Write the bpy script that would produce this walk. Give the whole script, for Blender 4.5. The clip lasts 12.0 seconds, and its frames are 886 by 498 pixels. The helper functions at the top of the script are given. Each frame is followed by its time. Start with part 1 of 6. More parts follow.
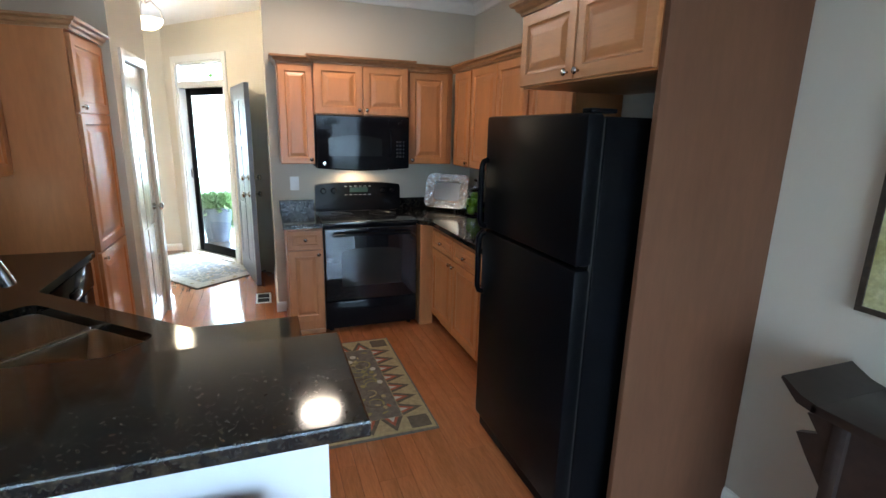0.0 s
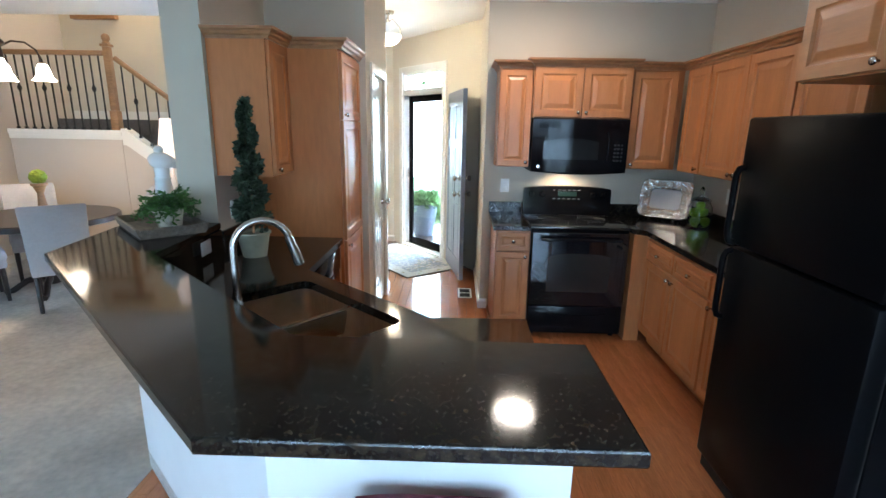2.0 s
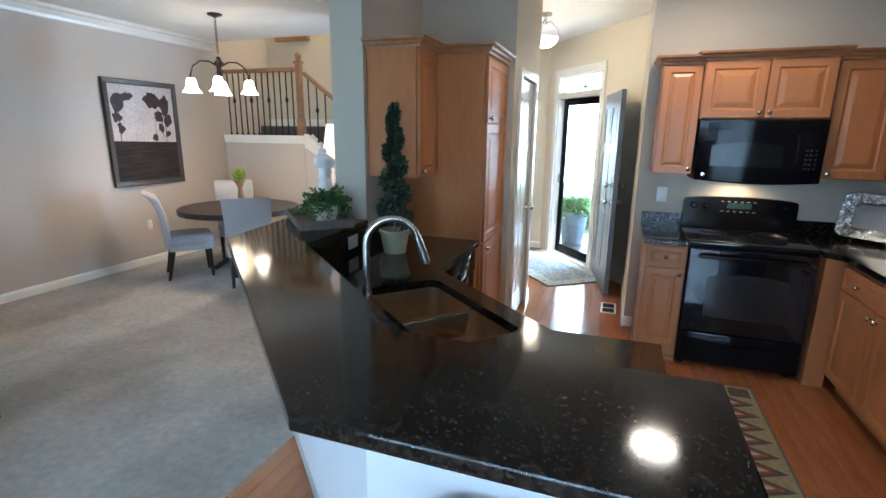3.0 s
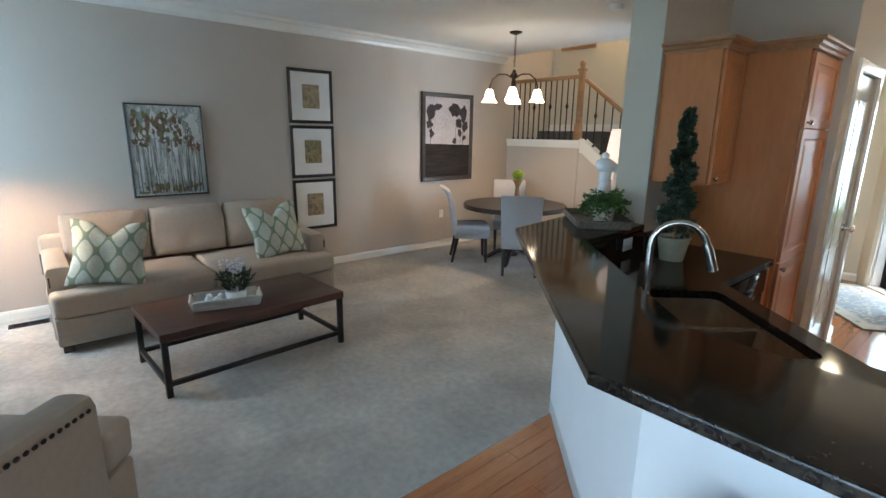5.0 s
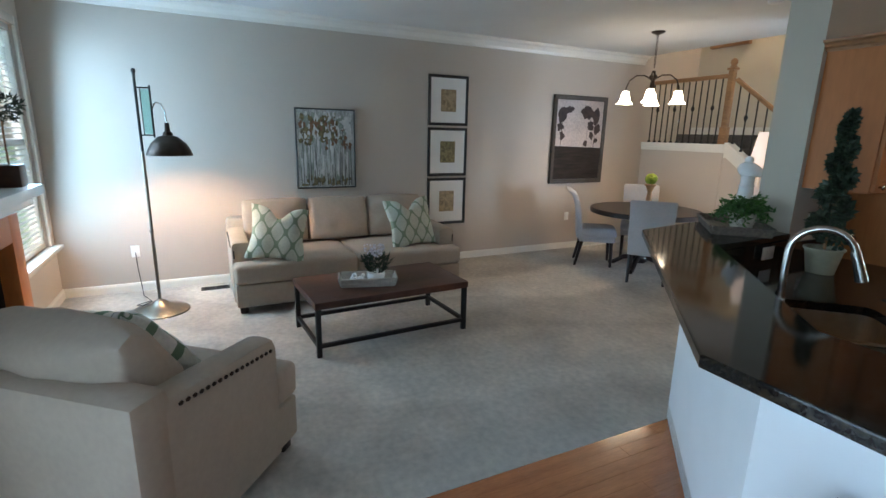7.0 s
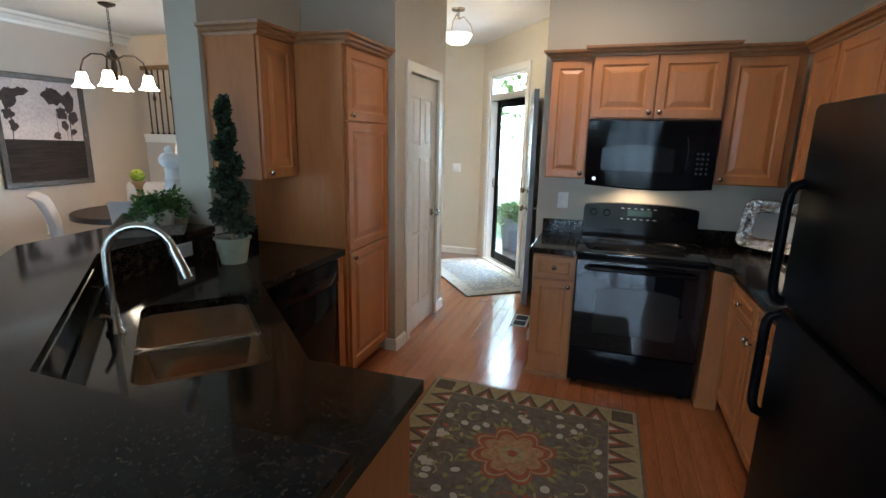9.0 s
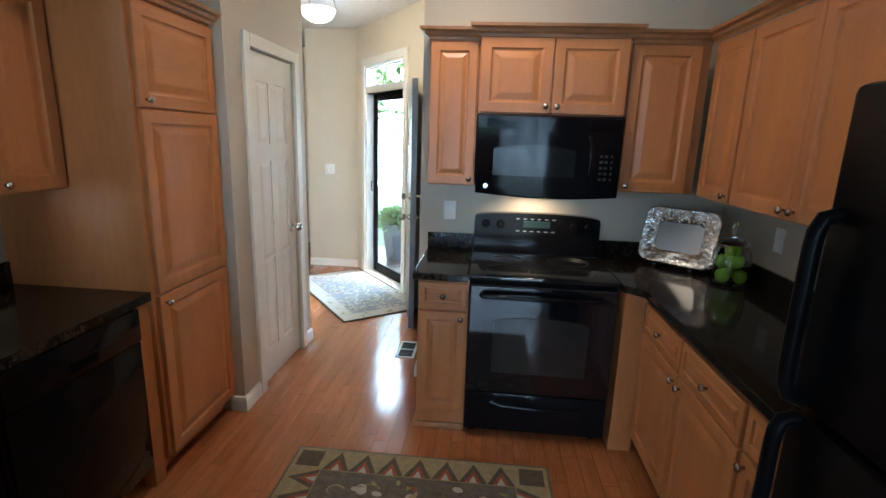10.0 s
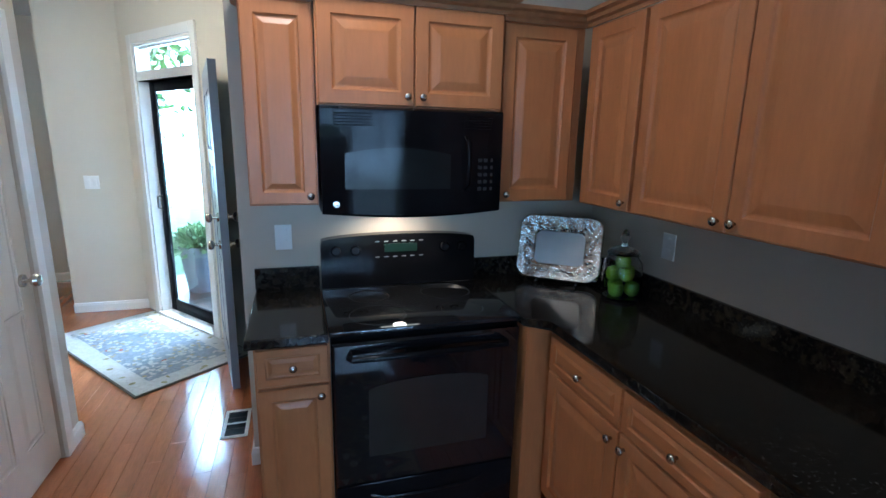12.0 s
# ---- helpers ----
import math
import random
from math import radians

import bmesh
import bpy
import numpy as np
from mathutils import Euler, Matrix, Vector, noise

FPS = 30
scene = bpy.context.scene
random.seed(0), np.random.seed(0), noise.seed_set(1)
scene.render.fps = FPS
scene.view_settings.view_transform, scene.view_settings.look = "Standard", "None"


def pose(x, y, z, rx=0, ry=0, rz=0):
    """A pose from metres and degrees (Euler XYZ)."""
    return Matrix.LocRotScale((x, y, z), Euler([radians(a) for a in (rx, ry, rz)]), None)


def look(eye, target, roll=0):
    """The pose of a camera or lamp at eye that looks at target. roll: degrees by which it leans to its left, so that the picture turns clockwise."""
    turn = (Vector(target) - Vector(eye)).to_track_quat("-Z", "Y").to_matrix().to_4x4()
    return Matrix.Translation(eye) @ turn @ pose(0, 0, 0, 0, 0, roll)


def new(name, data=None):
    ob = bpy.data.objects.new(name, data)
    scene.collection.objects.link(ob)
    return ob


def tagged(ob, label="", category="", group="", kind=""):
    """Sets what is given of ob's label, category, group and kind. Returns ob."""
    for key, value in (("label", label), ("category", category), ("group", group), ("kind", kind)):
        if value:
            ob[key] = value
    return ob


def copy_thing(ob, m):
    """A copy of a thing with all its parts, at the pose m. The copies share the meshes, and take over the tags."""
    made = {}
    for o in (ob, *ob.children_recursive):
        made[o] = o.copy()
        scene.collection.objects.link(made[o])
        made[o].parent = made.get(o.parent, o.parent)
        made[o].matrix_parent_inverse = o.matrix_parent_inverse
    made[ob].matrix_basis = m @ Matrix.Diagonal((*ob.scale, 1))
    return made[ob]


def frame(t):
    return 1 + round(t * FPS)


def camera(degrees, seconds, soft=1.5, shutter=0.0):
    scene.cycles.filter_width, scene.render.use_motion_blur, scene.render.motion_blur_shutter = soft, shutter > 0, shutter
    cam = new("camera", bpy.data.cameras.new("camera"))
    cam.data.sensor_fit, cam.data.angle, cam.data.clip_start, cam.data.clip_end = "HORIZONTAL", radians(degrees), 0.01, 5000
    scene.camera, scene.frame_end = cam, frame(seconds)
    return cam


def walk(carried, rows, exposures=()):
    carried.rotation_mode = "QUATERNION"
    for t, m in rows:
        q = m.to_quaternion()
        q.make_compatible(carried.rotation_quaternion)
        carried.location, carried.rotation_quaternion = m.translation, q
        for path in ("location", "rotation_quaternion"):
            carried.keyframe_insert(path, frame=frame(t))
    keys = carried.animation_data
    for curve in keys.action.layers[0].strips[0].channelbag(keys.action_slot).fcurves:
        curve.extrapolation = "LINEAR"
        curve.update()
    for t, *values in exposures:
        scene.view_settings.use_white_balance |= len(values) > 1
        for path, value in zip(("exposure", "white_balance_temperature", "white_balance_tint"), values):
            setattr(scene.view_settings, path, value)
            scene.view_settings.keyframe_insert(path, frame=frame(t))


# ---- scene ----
cam = camera(84.8, 12.0)
PATH = [
    (0, (0.36, 0.132, 1.632), (1.033, 1.956, 1.16), 1.4),
    (0.5, (0.336, 0.148, 1.634), (0.81, 2.032, 1.16), 1.2),
    (1, (0.322, 0.146, 1.639), (0.646, 2.06, 1.158), 0.9),
    (1.5, (0.23, 0.191, 1.634), (0.421, 2.124, 1.155), 1.2),
    (2, (0.162, 0.202, 1.635), (0.116, 2.144, 1.156), 1.0),
    (2.5, (0.198, 0.249, 1.634), (-0.142, 2.162, 1.161), 0.5),
    (3, (0.259, 0.268, 1.623), (-0.395, 2.1, 1.156), 0.7),
    (3.5, (0.276, 0.262, 1.618), (-0.664, 1.967, 1.159), 1.2),
    (3.7, (0.267, 0.176, 1.628), (-0.76, 1.827, 1.162), 0.9),
    (5.3, (0.264, -0.007, 1.623), (-1.288, 1.168, 1.162), 1.1),
    (5.5, (0.271, -0.026, 1.624), (-1.325, 1.089, 1.163), 1.2),
    (6, (0.299, -0.074, 1.614), (-1.381, 0.911, 1.158), 1.2),
    (6.5, (0.332, -0.127, 1.617), (-1.404, 0.753, 1.159), 1.3),
    (6.7, (0.353, -0.149, 1.613), (-1.401, 0.695, 1.154), 1.3),
    (8.3, (0.868, 0.309, 1.61), (-0.422, 1.765, 1.143), 1.2),
    (8.5, (0.869, 0.447, 1.596), (-0.205, 2.071, 1.136), 1.3),
    (9, (0.897, 0.798, 1.598), (0.285, 2.649, 1.151), 1.3),
    (9.5, (0.932, 1.175, 1.603), (0.506, 3.077, 1.153), 1.4),
    (10, (0.828, 1.502, 1.599), (0.66, 3.445, 1.156), 1.9),
    (10.5, (0.74, 1.79, 1.625), (0.85, 3.738, 1.187), 1.3),
    (11, (0.721, 1.998, 1.622), (1.034, 3.927, 1.194), 1.4),
    (11.5, (0.682, 2.091, 1.607), (1.25, 3.966, 1.201), 1.3),
    (12, (0.664, 2.206, 1.606), (1.235, 4.074, 1.177), 1.1),
]
EXPOSURE = [(0, 0.76, 6100, 15), (2.0, 0.78, 5850, 14), (3.5, 0.36, 5650, 13), (5.3, 0.16, 6300, 14), (6.7, 0.02, 6150, 14), (8.3, -0.06, 6150, 14), (9.5, 0.28, 6150, 14), (10.5, 0.42, 5550, 12), (12, 0.28, 4950, 11)]
walk(cam, [(t, look(eye, target, roll)) for t, eye, target, roll in PATH], EXPOSURE)

# ---- world, sun, large lights ----
world = bpy.data.worlds.new("world")
scene.world = world
world.use_nodes = True
_nt = world.node_tree
_sky = _nt.nodes.new("ShaderNodeTexSky")
_sky.sky_type, _sky.sun_disc = "NISHITA", False
_sky.sun_elevation, _sky.sun_rotation = radians(50), radians(97)
_nt.links.new(_sky.outputs[0], _nt.nodes["Background"].inputs[0])
_nt.nodes["Background"].inputs[1].default_value = 0.14


def lamp(name, kind, at, power, colour, size=0.1, size_y=None, target=None, spot=None):
    d = bpy.data.lights.new(name, kind)
    d.energy, d.color = power, colour
    if kind == "AREA":
        d.size = size
        if size_y:
            d.shape, d.size_y = "RECTANGLE", size_y
    elif kind == "SUN":
        d.angle = radians(size)
    else:
        d.shadow_soft_size = size
        if spot:
            d.spot_size, d.spot_blend = radians(spot), 0.6
    ob = new(name, d)
    ob.matrix_world = look(at, target, 0) if target else pose(*at)
    return ob


H = 2.78
DAY = (0.59, 0.79, 1.0)
WARM = (1.0, 0.72, 0.42)
lamp("sun", "SUN", (30, -4, 36), 5.0, (1.0, 0.95, 0.86), 0.5, target=(0, 0, 0))
lamp("patio_daylight", "AREA", (0.80, -1.40, 1.10), 24, DAY, 1.7, 1.85, target=(0.80, 3, 1.10))
lamp("window_daylight", "AREA", (-4.45, -1.36, 1.48), 50, (0.46, 0.76, 1.0), 0.85, 1.75, target=(-4.45, 3, 1.0))
lamp("entry_daylight", "AREA", (1.05, 7.72, 1.3), 250, DAY, 0.9, 1.9, target=(-0.2, 6.75, 1.0))
lamp("kitchen_bulb", "AREA", (0.67, 3.69, H - 0.09), 10, (1.0, 0.83, 0.60), 0.30, target=(0.67, 3.69, 0)).data.shape = "DISK"
lamp("hall_bulb", "POINT", (-0.56, 5.5, 2.38), 15, (1.0, 0.82, 0.52), 0.10)
lamp("range_bulb", "SPOT", (1.10, 4.36, 1.30), 6.5, (1.0, 0.78, 0.5), 0.04, target=(1.10, 4.45, 0.9), spot=150)
lamp("floor_lamp_bulb", "SPOT", (-4.40, -0.40, 1.40), 56, (1.0, 0.64, 0.32), 0.05, target=(-4.5, -0.3, 0), spot=155)
lamp("table_lamp_bulb", "POINT", (-1.63, 3.25, 1.50), 1.5, WARM, 0.06)
lamp("chandelier_bulbs", "SPOT", (-3.79, 4.55, 2.0), 34, (1.0, 0.72, 0.44), 0.20, target=(-3.79, 4.56, 0), spot=168)
# Unseen fill lamp without a fixture, added to brighten the stairwell walls.
lamp("stair_fill", "POINT", (-3.2, 6.5, 4.3), 52, (1.0, 0.85, 0.62), 0.15)

# ---- materials ----


def material(name, base, rough=0.5, metal=0.0, vary=0.12, scale=6.0, bump=0.0, bump_scale=80.0, stretch=(1, 1, 1), grain=0.0,
             coat=0.0, per_object=0.0, emit=0.0, trans=0.0, tint2=None, spec=0.5):
    """A painted, wooden, woven or metal surface: two scales of colour change, and a fine relief."""
    m = bpy.data.materials.new(name)
    m.use_nodes = True
    nt = m.node_tree
    b = nt.nodes["Principled BSDF"]
    b.inputs["Roughness"].default_value, b.inputs["Metallic"].default_value = rough, metal
    b.inputs["Coat Weight"].default_value, b.inputs["Transmission Weight"].default_value = coat, trans
    b.inputs["Coat Roughness"].default_value = 0.08
    b.inputs["Specular IOR Level"].default_value = spec
    co = nt.nodes.new("ShaderNodeTexCoord")
    mp = nt.nodes.new("ShaderNodeMapping")
    mp.inputs["Scale"].default_value = stretch
    nt.links.new(co.outputs["Object"], mp.inputs[0])
    vec = mp.outputs[0]
    if per_object:
        info = nt.nodes.new("ShaderNodeObjectInfo")
        add = nt.nodes.new("ShaderNodeVectorMath")
        mul = nt.nodes.new("ShaderNodeMath")
        mul.operation = "MULTIPLY"
        mul.inputs[1].default_value = 37.0
        nt.links.new(info.outputs["Random"], mul.inputs[0])
        nt.links.new(vec, add.inputs[0])
        nt.links.new(mul.outputs[0], add.inputs[1])
        vec = add.outputs[0]

    def tex(s, detail=4.0):
        n = nt.nodes.new("ShaderNodeTexNoise")
        n.inputs["Scale"].default_value, n.inputs["Detail"].default_value = s, detail
        nt.links.new(vec, n.inputs["Vector"])
        return n.outputs["Fac"]

    def ramp(fac, a, c, lo=0.3, hi=0.7):
        r = nt.nodes.new("ShaderNodeValToRGB")
        r.color_ramp.elements[0].position, r.color_ramp.elements[1].position = lo, hi
        r.color_ramp.elements[0].color, r.color_ramp.elements[1].color = (*a, 1), (*c, 1)
        nt.links.new(fac, r.inputs[0])
        return r.outputs[0]

    dark = tuple(max(0.0, c * (1 - vary)) for c in base)
    lite = tint2 or tuple(min(1.0, c * (1 + vary)) for c in base)
    col = ramp(tex(scale), dark, lite)

    def mixin(a, c, fac_value, mode="MULTIPLY"):
        x = nt.nodes.new("ShaderNodeMix")
        x.data_type, x.blend_type = "RGBA", mode
        x.inputs["Factor"].default_value = fac_value
        nt.links.new(a, x.inputs["A"])
        nt.links.new(c, x.inputs["B"])
        return x.outputs["Result"]

    if grain:
        col = mixin(col, ramp(tex(scale * 9, 6), (1 - grain,) * 3, (1 + grain * 0.4,) * 3), 1.0)
    if per_object:
        r = nt.nodes.new("ShaderNodeValToRGB")
        r.color_ramp.elements[0].color = (1 - per_object,) * 3 + (1,)
        r.color_ramp.elements[1].color = (1 + per_object * 0.4, 1, 1 - per_object * 0.2, 1)
        nt.links.new(info.outputs["Random"], r.inputs[0])
        col = mixin(col, r.outputs[0], 1.0)
    nt.links.new(col, b.inputs["Base Color"])
    if emit:
        nt.links.new(col, b.inputs["Emission Color"])
        b.inputs["Emission Strength"].default_value = emit
    if bump:
        bp = nt.nodes.new("ShaderNodeBump")
        bp.inputs["Strength"].default_value, bp.inputs["Distance"].default_value = bump, 0.01
        nt.links.new(tex(bump_scale, 3.0), bp.inputs["Height"])
        nt.links.new(bp.outputs[0], b.inputs["Normal"])
    return m


def speckled(name):
    """Dark polished granite: near black, with brown and grey-green flecks."""
    m = material(name, (0.007, 0.0065, 0.006), 0.085, vary=0.3, scale=7, spec=0.32)
    nt = m.node_tree
    b = nt.nodes["Principled BSDF"]
    link = b.inputs["Base Color"].links[0].from_socket
    co = nt.nodes["Texture Coordinate"]
    for scale, lo, hi, colour in ((38, 0.47, 0.70, (0.032, 0.024, 0.015)), (120, 0.57, 0.70, (0.040, 0.034, 0.026))):
        v = nt.nodes.new("ShaderNodeTexNoise")
        v.inputs["Scale"].default_value, v.inputs["Detail"].default_value = scale, 3
        nt.links.new(co.outputs["Object"], v.inputs["Vector"])
        r = nt.nodes.new("ShaderNodeValToRGB")
        r.color_ramp.elements[0].position, r.color_ramp.elements[1].position = lo, hi
        nt.links.new(v.outputs["Fac"], r.inputs[0])
        x = nt.nodes.new("ShaderNodeMix")
        x.data_type = "RGBA"
        nt.links.new(r.outputs[0], x.inputs["Factor"])
        nt.links.new(link, x.inputs["A"])
        x.inputs["B"].default_value = (*colour, 1)
        link = x.outputs["Result"]
    nt.links.new(link, b.inputs["Base Color"])
    return m


def glass(name, tint=(0.92, 0.97, 0.96), rough=0.0):
    m = bpy.data.materials.new(name)
    m.use_nodes = True
    b = m.node_tree.nodes["Principled BSDF"]
    b.inputs["Base Color"].default_value = (*tint, 1)
    b.inputs["Transmission Weight"].default_value, b.inputs["Roughness"].default_value = 1.0, rough
    b.inputs["IOR"].default_value = 1.45
    return m


def vacuum_marks(m):
    """Broad lanes of pile brushed one way and the other."""
    nt = m.node_tree
    b = nt.nodes["Principled BSDF"]
    base = b.inputs["Base Color"].links[0].from_socket
    mp = nt.nodes.new("ShaderNodeMapping")
    mp.inputs["Rotation"].default_value = (0, 0, radians(28))
    nt.links.new(nt.nodes["Texture Coordinate"].outputs["Object"], mp.inputs[0])
    w = nt.nodes.new("ShaderNodeTexWave")
    for key, v in (("Scale", 0.17), ("Distortion", 9.0), ("Detail", 2.0), ("Detail Scale", 0.9)):
        w.inputs[key].default_value = v
    nt.links.new(mp.outputs[0], w.inputs["Vector"])
    r = nt.nodes.new("ShaderNodeValToRGB")
    r.color_ramp.elements[0].position, r.color_ramp.elements[1].position = 0.40, 0.60
    r.color_ramp.elements[0].color, r.color_ramp.elements[1].color = (0.87, 0.87, 0.87, 1), (1.04, 1.04, 1.04, 1)
    nt.links.new(w.outputs["Fac"], r.inputs[0])
    x = nt.nodes.new("ShaderNodeMix")
    x.data_type, x.blend_type = "RGBA", "MULTIPLY"
    x.inputs["Factor"].default_value = 1.0
    nt.links.new(base, x.inputs["A"])
    nt.links.new(r.outputs[0], x.inputs["B"])
    nt.links.new(x.outputs["Result"], b.inputs["Base Color"])


MAPLE = (0.46, 0.178, 0.060)
wood_v = material("maple_upright", MAPLE, 0.38, vary=0.13, scale=2.2, stretch=(3, 3, 0.55), grain=0.08, bump=0.04, bump_scale=60)
wood_h = material("maple_level", MAPLE, 0.38, vary=0.13, scale=2.2, stretch=(0.6, 0.6, 4), grain=0.08, bump=0.04, bump_scale=60)
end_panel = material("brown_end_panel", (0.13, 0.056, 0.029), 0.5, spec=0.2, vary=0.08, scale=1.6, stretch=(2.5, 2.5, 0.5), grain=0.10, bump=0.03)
wood_panel = material("maple_panel", (0.50, 0.180, 0.058), 0.45, spec=0.25, vary=0.08, scale=1.6, stretch=(2.5, 2.5, 0.5), grain=0.10, bump=0.03)
wood_crown = material("maple_crown", (0.36, 0.165, 0.066), 0.36, vary=0.15, scale=3, grain=0.18, bump=0.05)
oak = material("oak_rail", (0.36, 0.185, 0.078), 0.4, vary=0.2, scale=4, stretch=(0.6, 3, 3), grain=0.25, bump=0.06)
plank_mat = material("oak_floor", (0.37, 0.130, 0.047), 0.13, vary=0.14, scale=3.0, stretch=(7, 0.6, 1), grain=0.20, per_object=0.09, bump=0.03, bump_scale=30, coat=0.5)
granite = speckled("black_granite")
black_gloss = material("black_enamel", (0.006, 0.006, 0.007), 0.08, vary=0.2, scale=3, spec=0.12)
oven_black = material("oven_enamel", (0.006, 0.006, 0.007), 0.04, vary=0.2, scale=3, spec=0.55)
black_satin = material("black_pebbled", (0.0035, 0.0035, 0.004), 0.28, vary=0.2, scale=5, bump=0.06, bump_scale=420, spec=0.5)
black_satin.node_tree.nodes["Principled BSDF"].inputs["IOR"].default_value = 1.12
black_glass = material("oven_glass", (0.010, 0.010, 0.011), 0.04, vary=0.2, scale=3)
black_iron = material("black_iron", (0.02, 0.017, 0.015), 0.45, metal=0.3, vary=0.2, bump=0.08, bump_scale=200)
bronze = material("dark_bronze", (0.045, 0.030, 0.022), 0.38, metal=0.8, vary=0.25, scale=12)
brass = material("antique_brass", (0.23, 0.205, 0.17), 0.30, metal=1.0, vary=0.15, scale=14)
nickel = material("brushed_nickel", (0.55, 0.52, 0.47), 0.26, metal=1.0, vary=0.08, scale=20, stretch=(1, 1, 8))
steel = material("stainless_steel", (0.64, 0.61, 0.53), 0.28, metal=1.0, vary=0.1, scale=14, stretch=(6, 1, 1))
chrome = material("polished_chrome", (0.75, 0.75, 0.75), 0.10, metal=1.0, vary=0.05)
silver = material("embossed_silver", (0.62, 0.60, 0.56), 0.14, metal=1.0, vary=0.55, scale=30, bump=0.9, bump_scale=55)
paint_living = material("greige_paint", (0.52, 0.450, 0.380), 0.7, vary=0.03, scale=1.5, bump=0.03, bump_scale=160)
paint_kitchen = material("beige_paint", (0.53, 0.465, 0.37), 0.7, vary=0.03, scale=1.5, bump=0.03, bump_scale=160)
paint_hall = material("cream_paint", (0.62, 0.55, 0.43), 0.7, vary=0.03, scale=1.5, bump=0.03, bump_scale=160)
paint_white = material("white_trim_paint", (0.80, 0.77, 0.70), 0.22, vary=0.03, scale=4, bump=0.02, bump_scale=60)
paint_bar = material("white_bar_paint", (0.78, 0.79, 0.80), 0.6, vary=0.03, scale=3, bump=0.03, bump_scale=160)
paint_ceiling = material("ceiling_paint", (0.74, 0.73, 0.70), 0.85, vary=0.03, scale=2, bump=0.04, bump_scale=120)
carpet_mat = material("grey_beige_carpet", (0.66, 0.615, 0.55), 0.95, vary=0.16, scale=2.4, grain=0.16, bump=1.0, bump_scale=260, spec=0.1)
vacuum_marks(carpet_mat)
carpet_dark = material("grey_stair_carpet", (0.13, 0.12, 0.11), 0.95, vary=0.15, scale=6, grain=0.3, bump=0.9, bump_scale=200, spec=0.1)
linen = material("tan_linen", (0.44, 0.365, 0.295), 0.9, vary=0.03, scale=4, grain=0.05, bump=0.25, bump_scale=300, spec=0.2)
grey_linen = material("light_grey_linen", (0.46, 0.45, 0.46), 0.9, vary=0.03, scale=5, grain=0.05, bump=0.35, bump_scale=300, spec=0.2)
walnut = material("walnut_top", (0.075, 0.028, 0.016), 0.36, vary=0.3, scale=2.5, stretch=(4, 0.7, 1), grain=0.3, bump=0.05)
espresso = material("espresso_wood", (0.022, 0.013, 0.010), 0.34, vary=0.3, scale=4, grain=0.3)
leaf_mat = material("green_leaves", (0.065, 0.18, 0.030), 0.5, vary=0.5, scale=14, per_object=0.25)
leaf_dark = material("dark_ivy_leaves", (0.028, 0.048, 0.024), 0.45, vary=0.6, scale=22)
leaf_sun = material("sunlit_foliage", (0.20, 0.32, 0.11), 0.6, vary=0.5, scale=2.0)
moss = material("yellow_green_moss", (0.20, 0.26, 0.02), 0.9, vary=0.4, scale=40, bump=0.8, bump_scale=120)
apple_mat = material("green_apple", (0.22, 0.42, 0.03), 0.25, vary=0.2, scale=10)
pot_mat = material("stone_green_pot", (0.36, 0.36, 0.26), 0.6, vary=0.15, scale=12, bump=0.1)
grey_pot = material("grey_planter_pot", (0.10, 0.11, 0.13), 0.5, vary=0.15, scale=8)
ceramic = material("white_ceramic", (0.80, 0.80, 0.79), 0.2, vary=0.04, scale=8)
white_wash = material("whitewashed_wood", (0.55, 0.52, 0.46), 0.7, vary=0.2, scale=9, stretch=(1, 5, 5), grain=0.3, bump=0.2)
plastic_white = material("white_plastic", (0.80, 0.79, 0.75), 0.35, vary=0.02)
dark_door = material("slate_door_paint", (0.15, 0.16, 0.19), 0.30, vary=0.08, scale=3)
concrete = material("porch_concrete", (0.42, 0.41, 0.39), 0.85, vary=0.12, scale=3, grain=0.2, bump=0.2)
grass_mat = material("lawn", (0.20, 0.29, 0.14), 0.9, vary=0.4, scale=4, grain=0.3, bump=0.5)
glass_mat = glass("clear_glass")
storm_pane = glass("storm_door_pane", (0.84, 0.95, 1.0))
pane_mat = glass("window_pane", (0.97, 0.99, 0.99))
bell_mat = material("lit_bell_glass", (1.0, 0.82, 0.58), 0.4, vary=0.04, emit=13.0)
shade_mat = material("lit_frosted_glass", (1.0, 0.88, 0.68), 0.4, vary=0.04, emit=1.8)
linen_shade = material("lit_linen_shade", (1.0, 0.74, 0.58), 0.8, vary=0.05, emit=0.8)
red_weave = material("burgundy_weave", (0.17, 0.028, 0.040), 0.85, vary=0.3, scale=30, bump=0.4, bump_scale=200)

# ---- mesh helpers ----


def box(bm, x0, y0, z0, x1, y1, z1, bevel=0.0, m=None):
    c = Matrix.Translation(((x0 + x1) / 2, (y0 + y1) / 2, (z0 + z1) / 2)) @ Matrix.Diagonal((abs(x1 - x0), abs(y1 - y0), abs(z1 - z0), 1))
    r = bmesh.ops.create_cube(bm, size=1, matrix=(m @ c) if m else c)
    if bevel:
        es = list({e for v in r["verts"] for e in v.link_edges})
        bmesh.ops.bevel(bm, geom=es, offset=bevel, segments=2, affect="EDGES", profile=0.5)
    return bm


def boxes(*rows, bevel=0.0):
    bm = bmesh.new()
    for r in rows:
        box(bm, *r, bevel=bevel)
    return bm


def cyl(bm, at, r0, r1, h, n=20, m=None, caps=True):
    t = Matrix.Translation((at[0], at[1], at[2] + h / 2))
    bmesh.ops.create_cone(bm, cap_ends=caps, segments=n, radius1=r0, radius2=r1, depth=h, matrix=(m @ t) if m else t)
    return bm


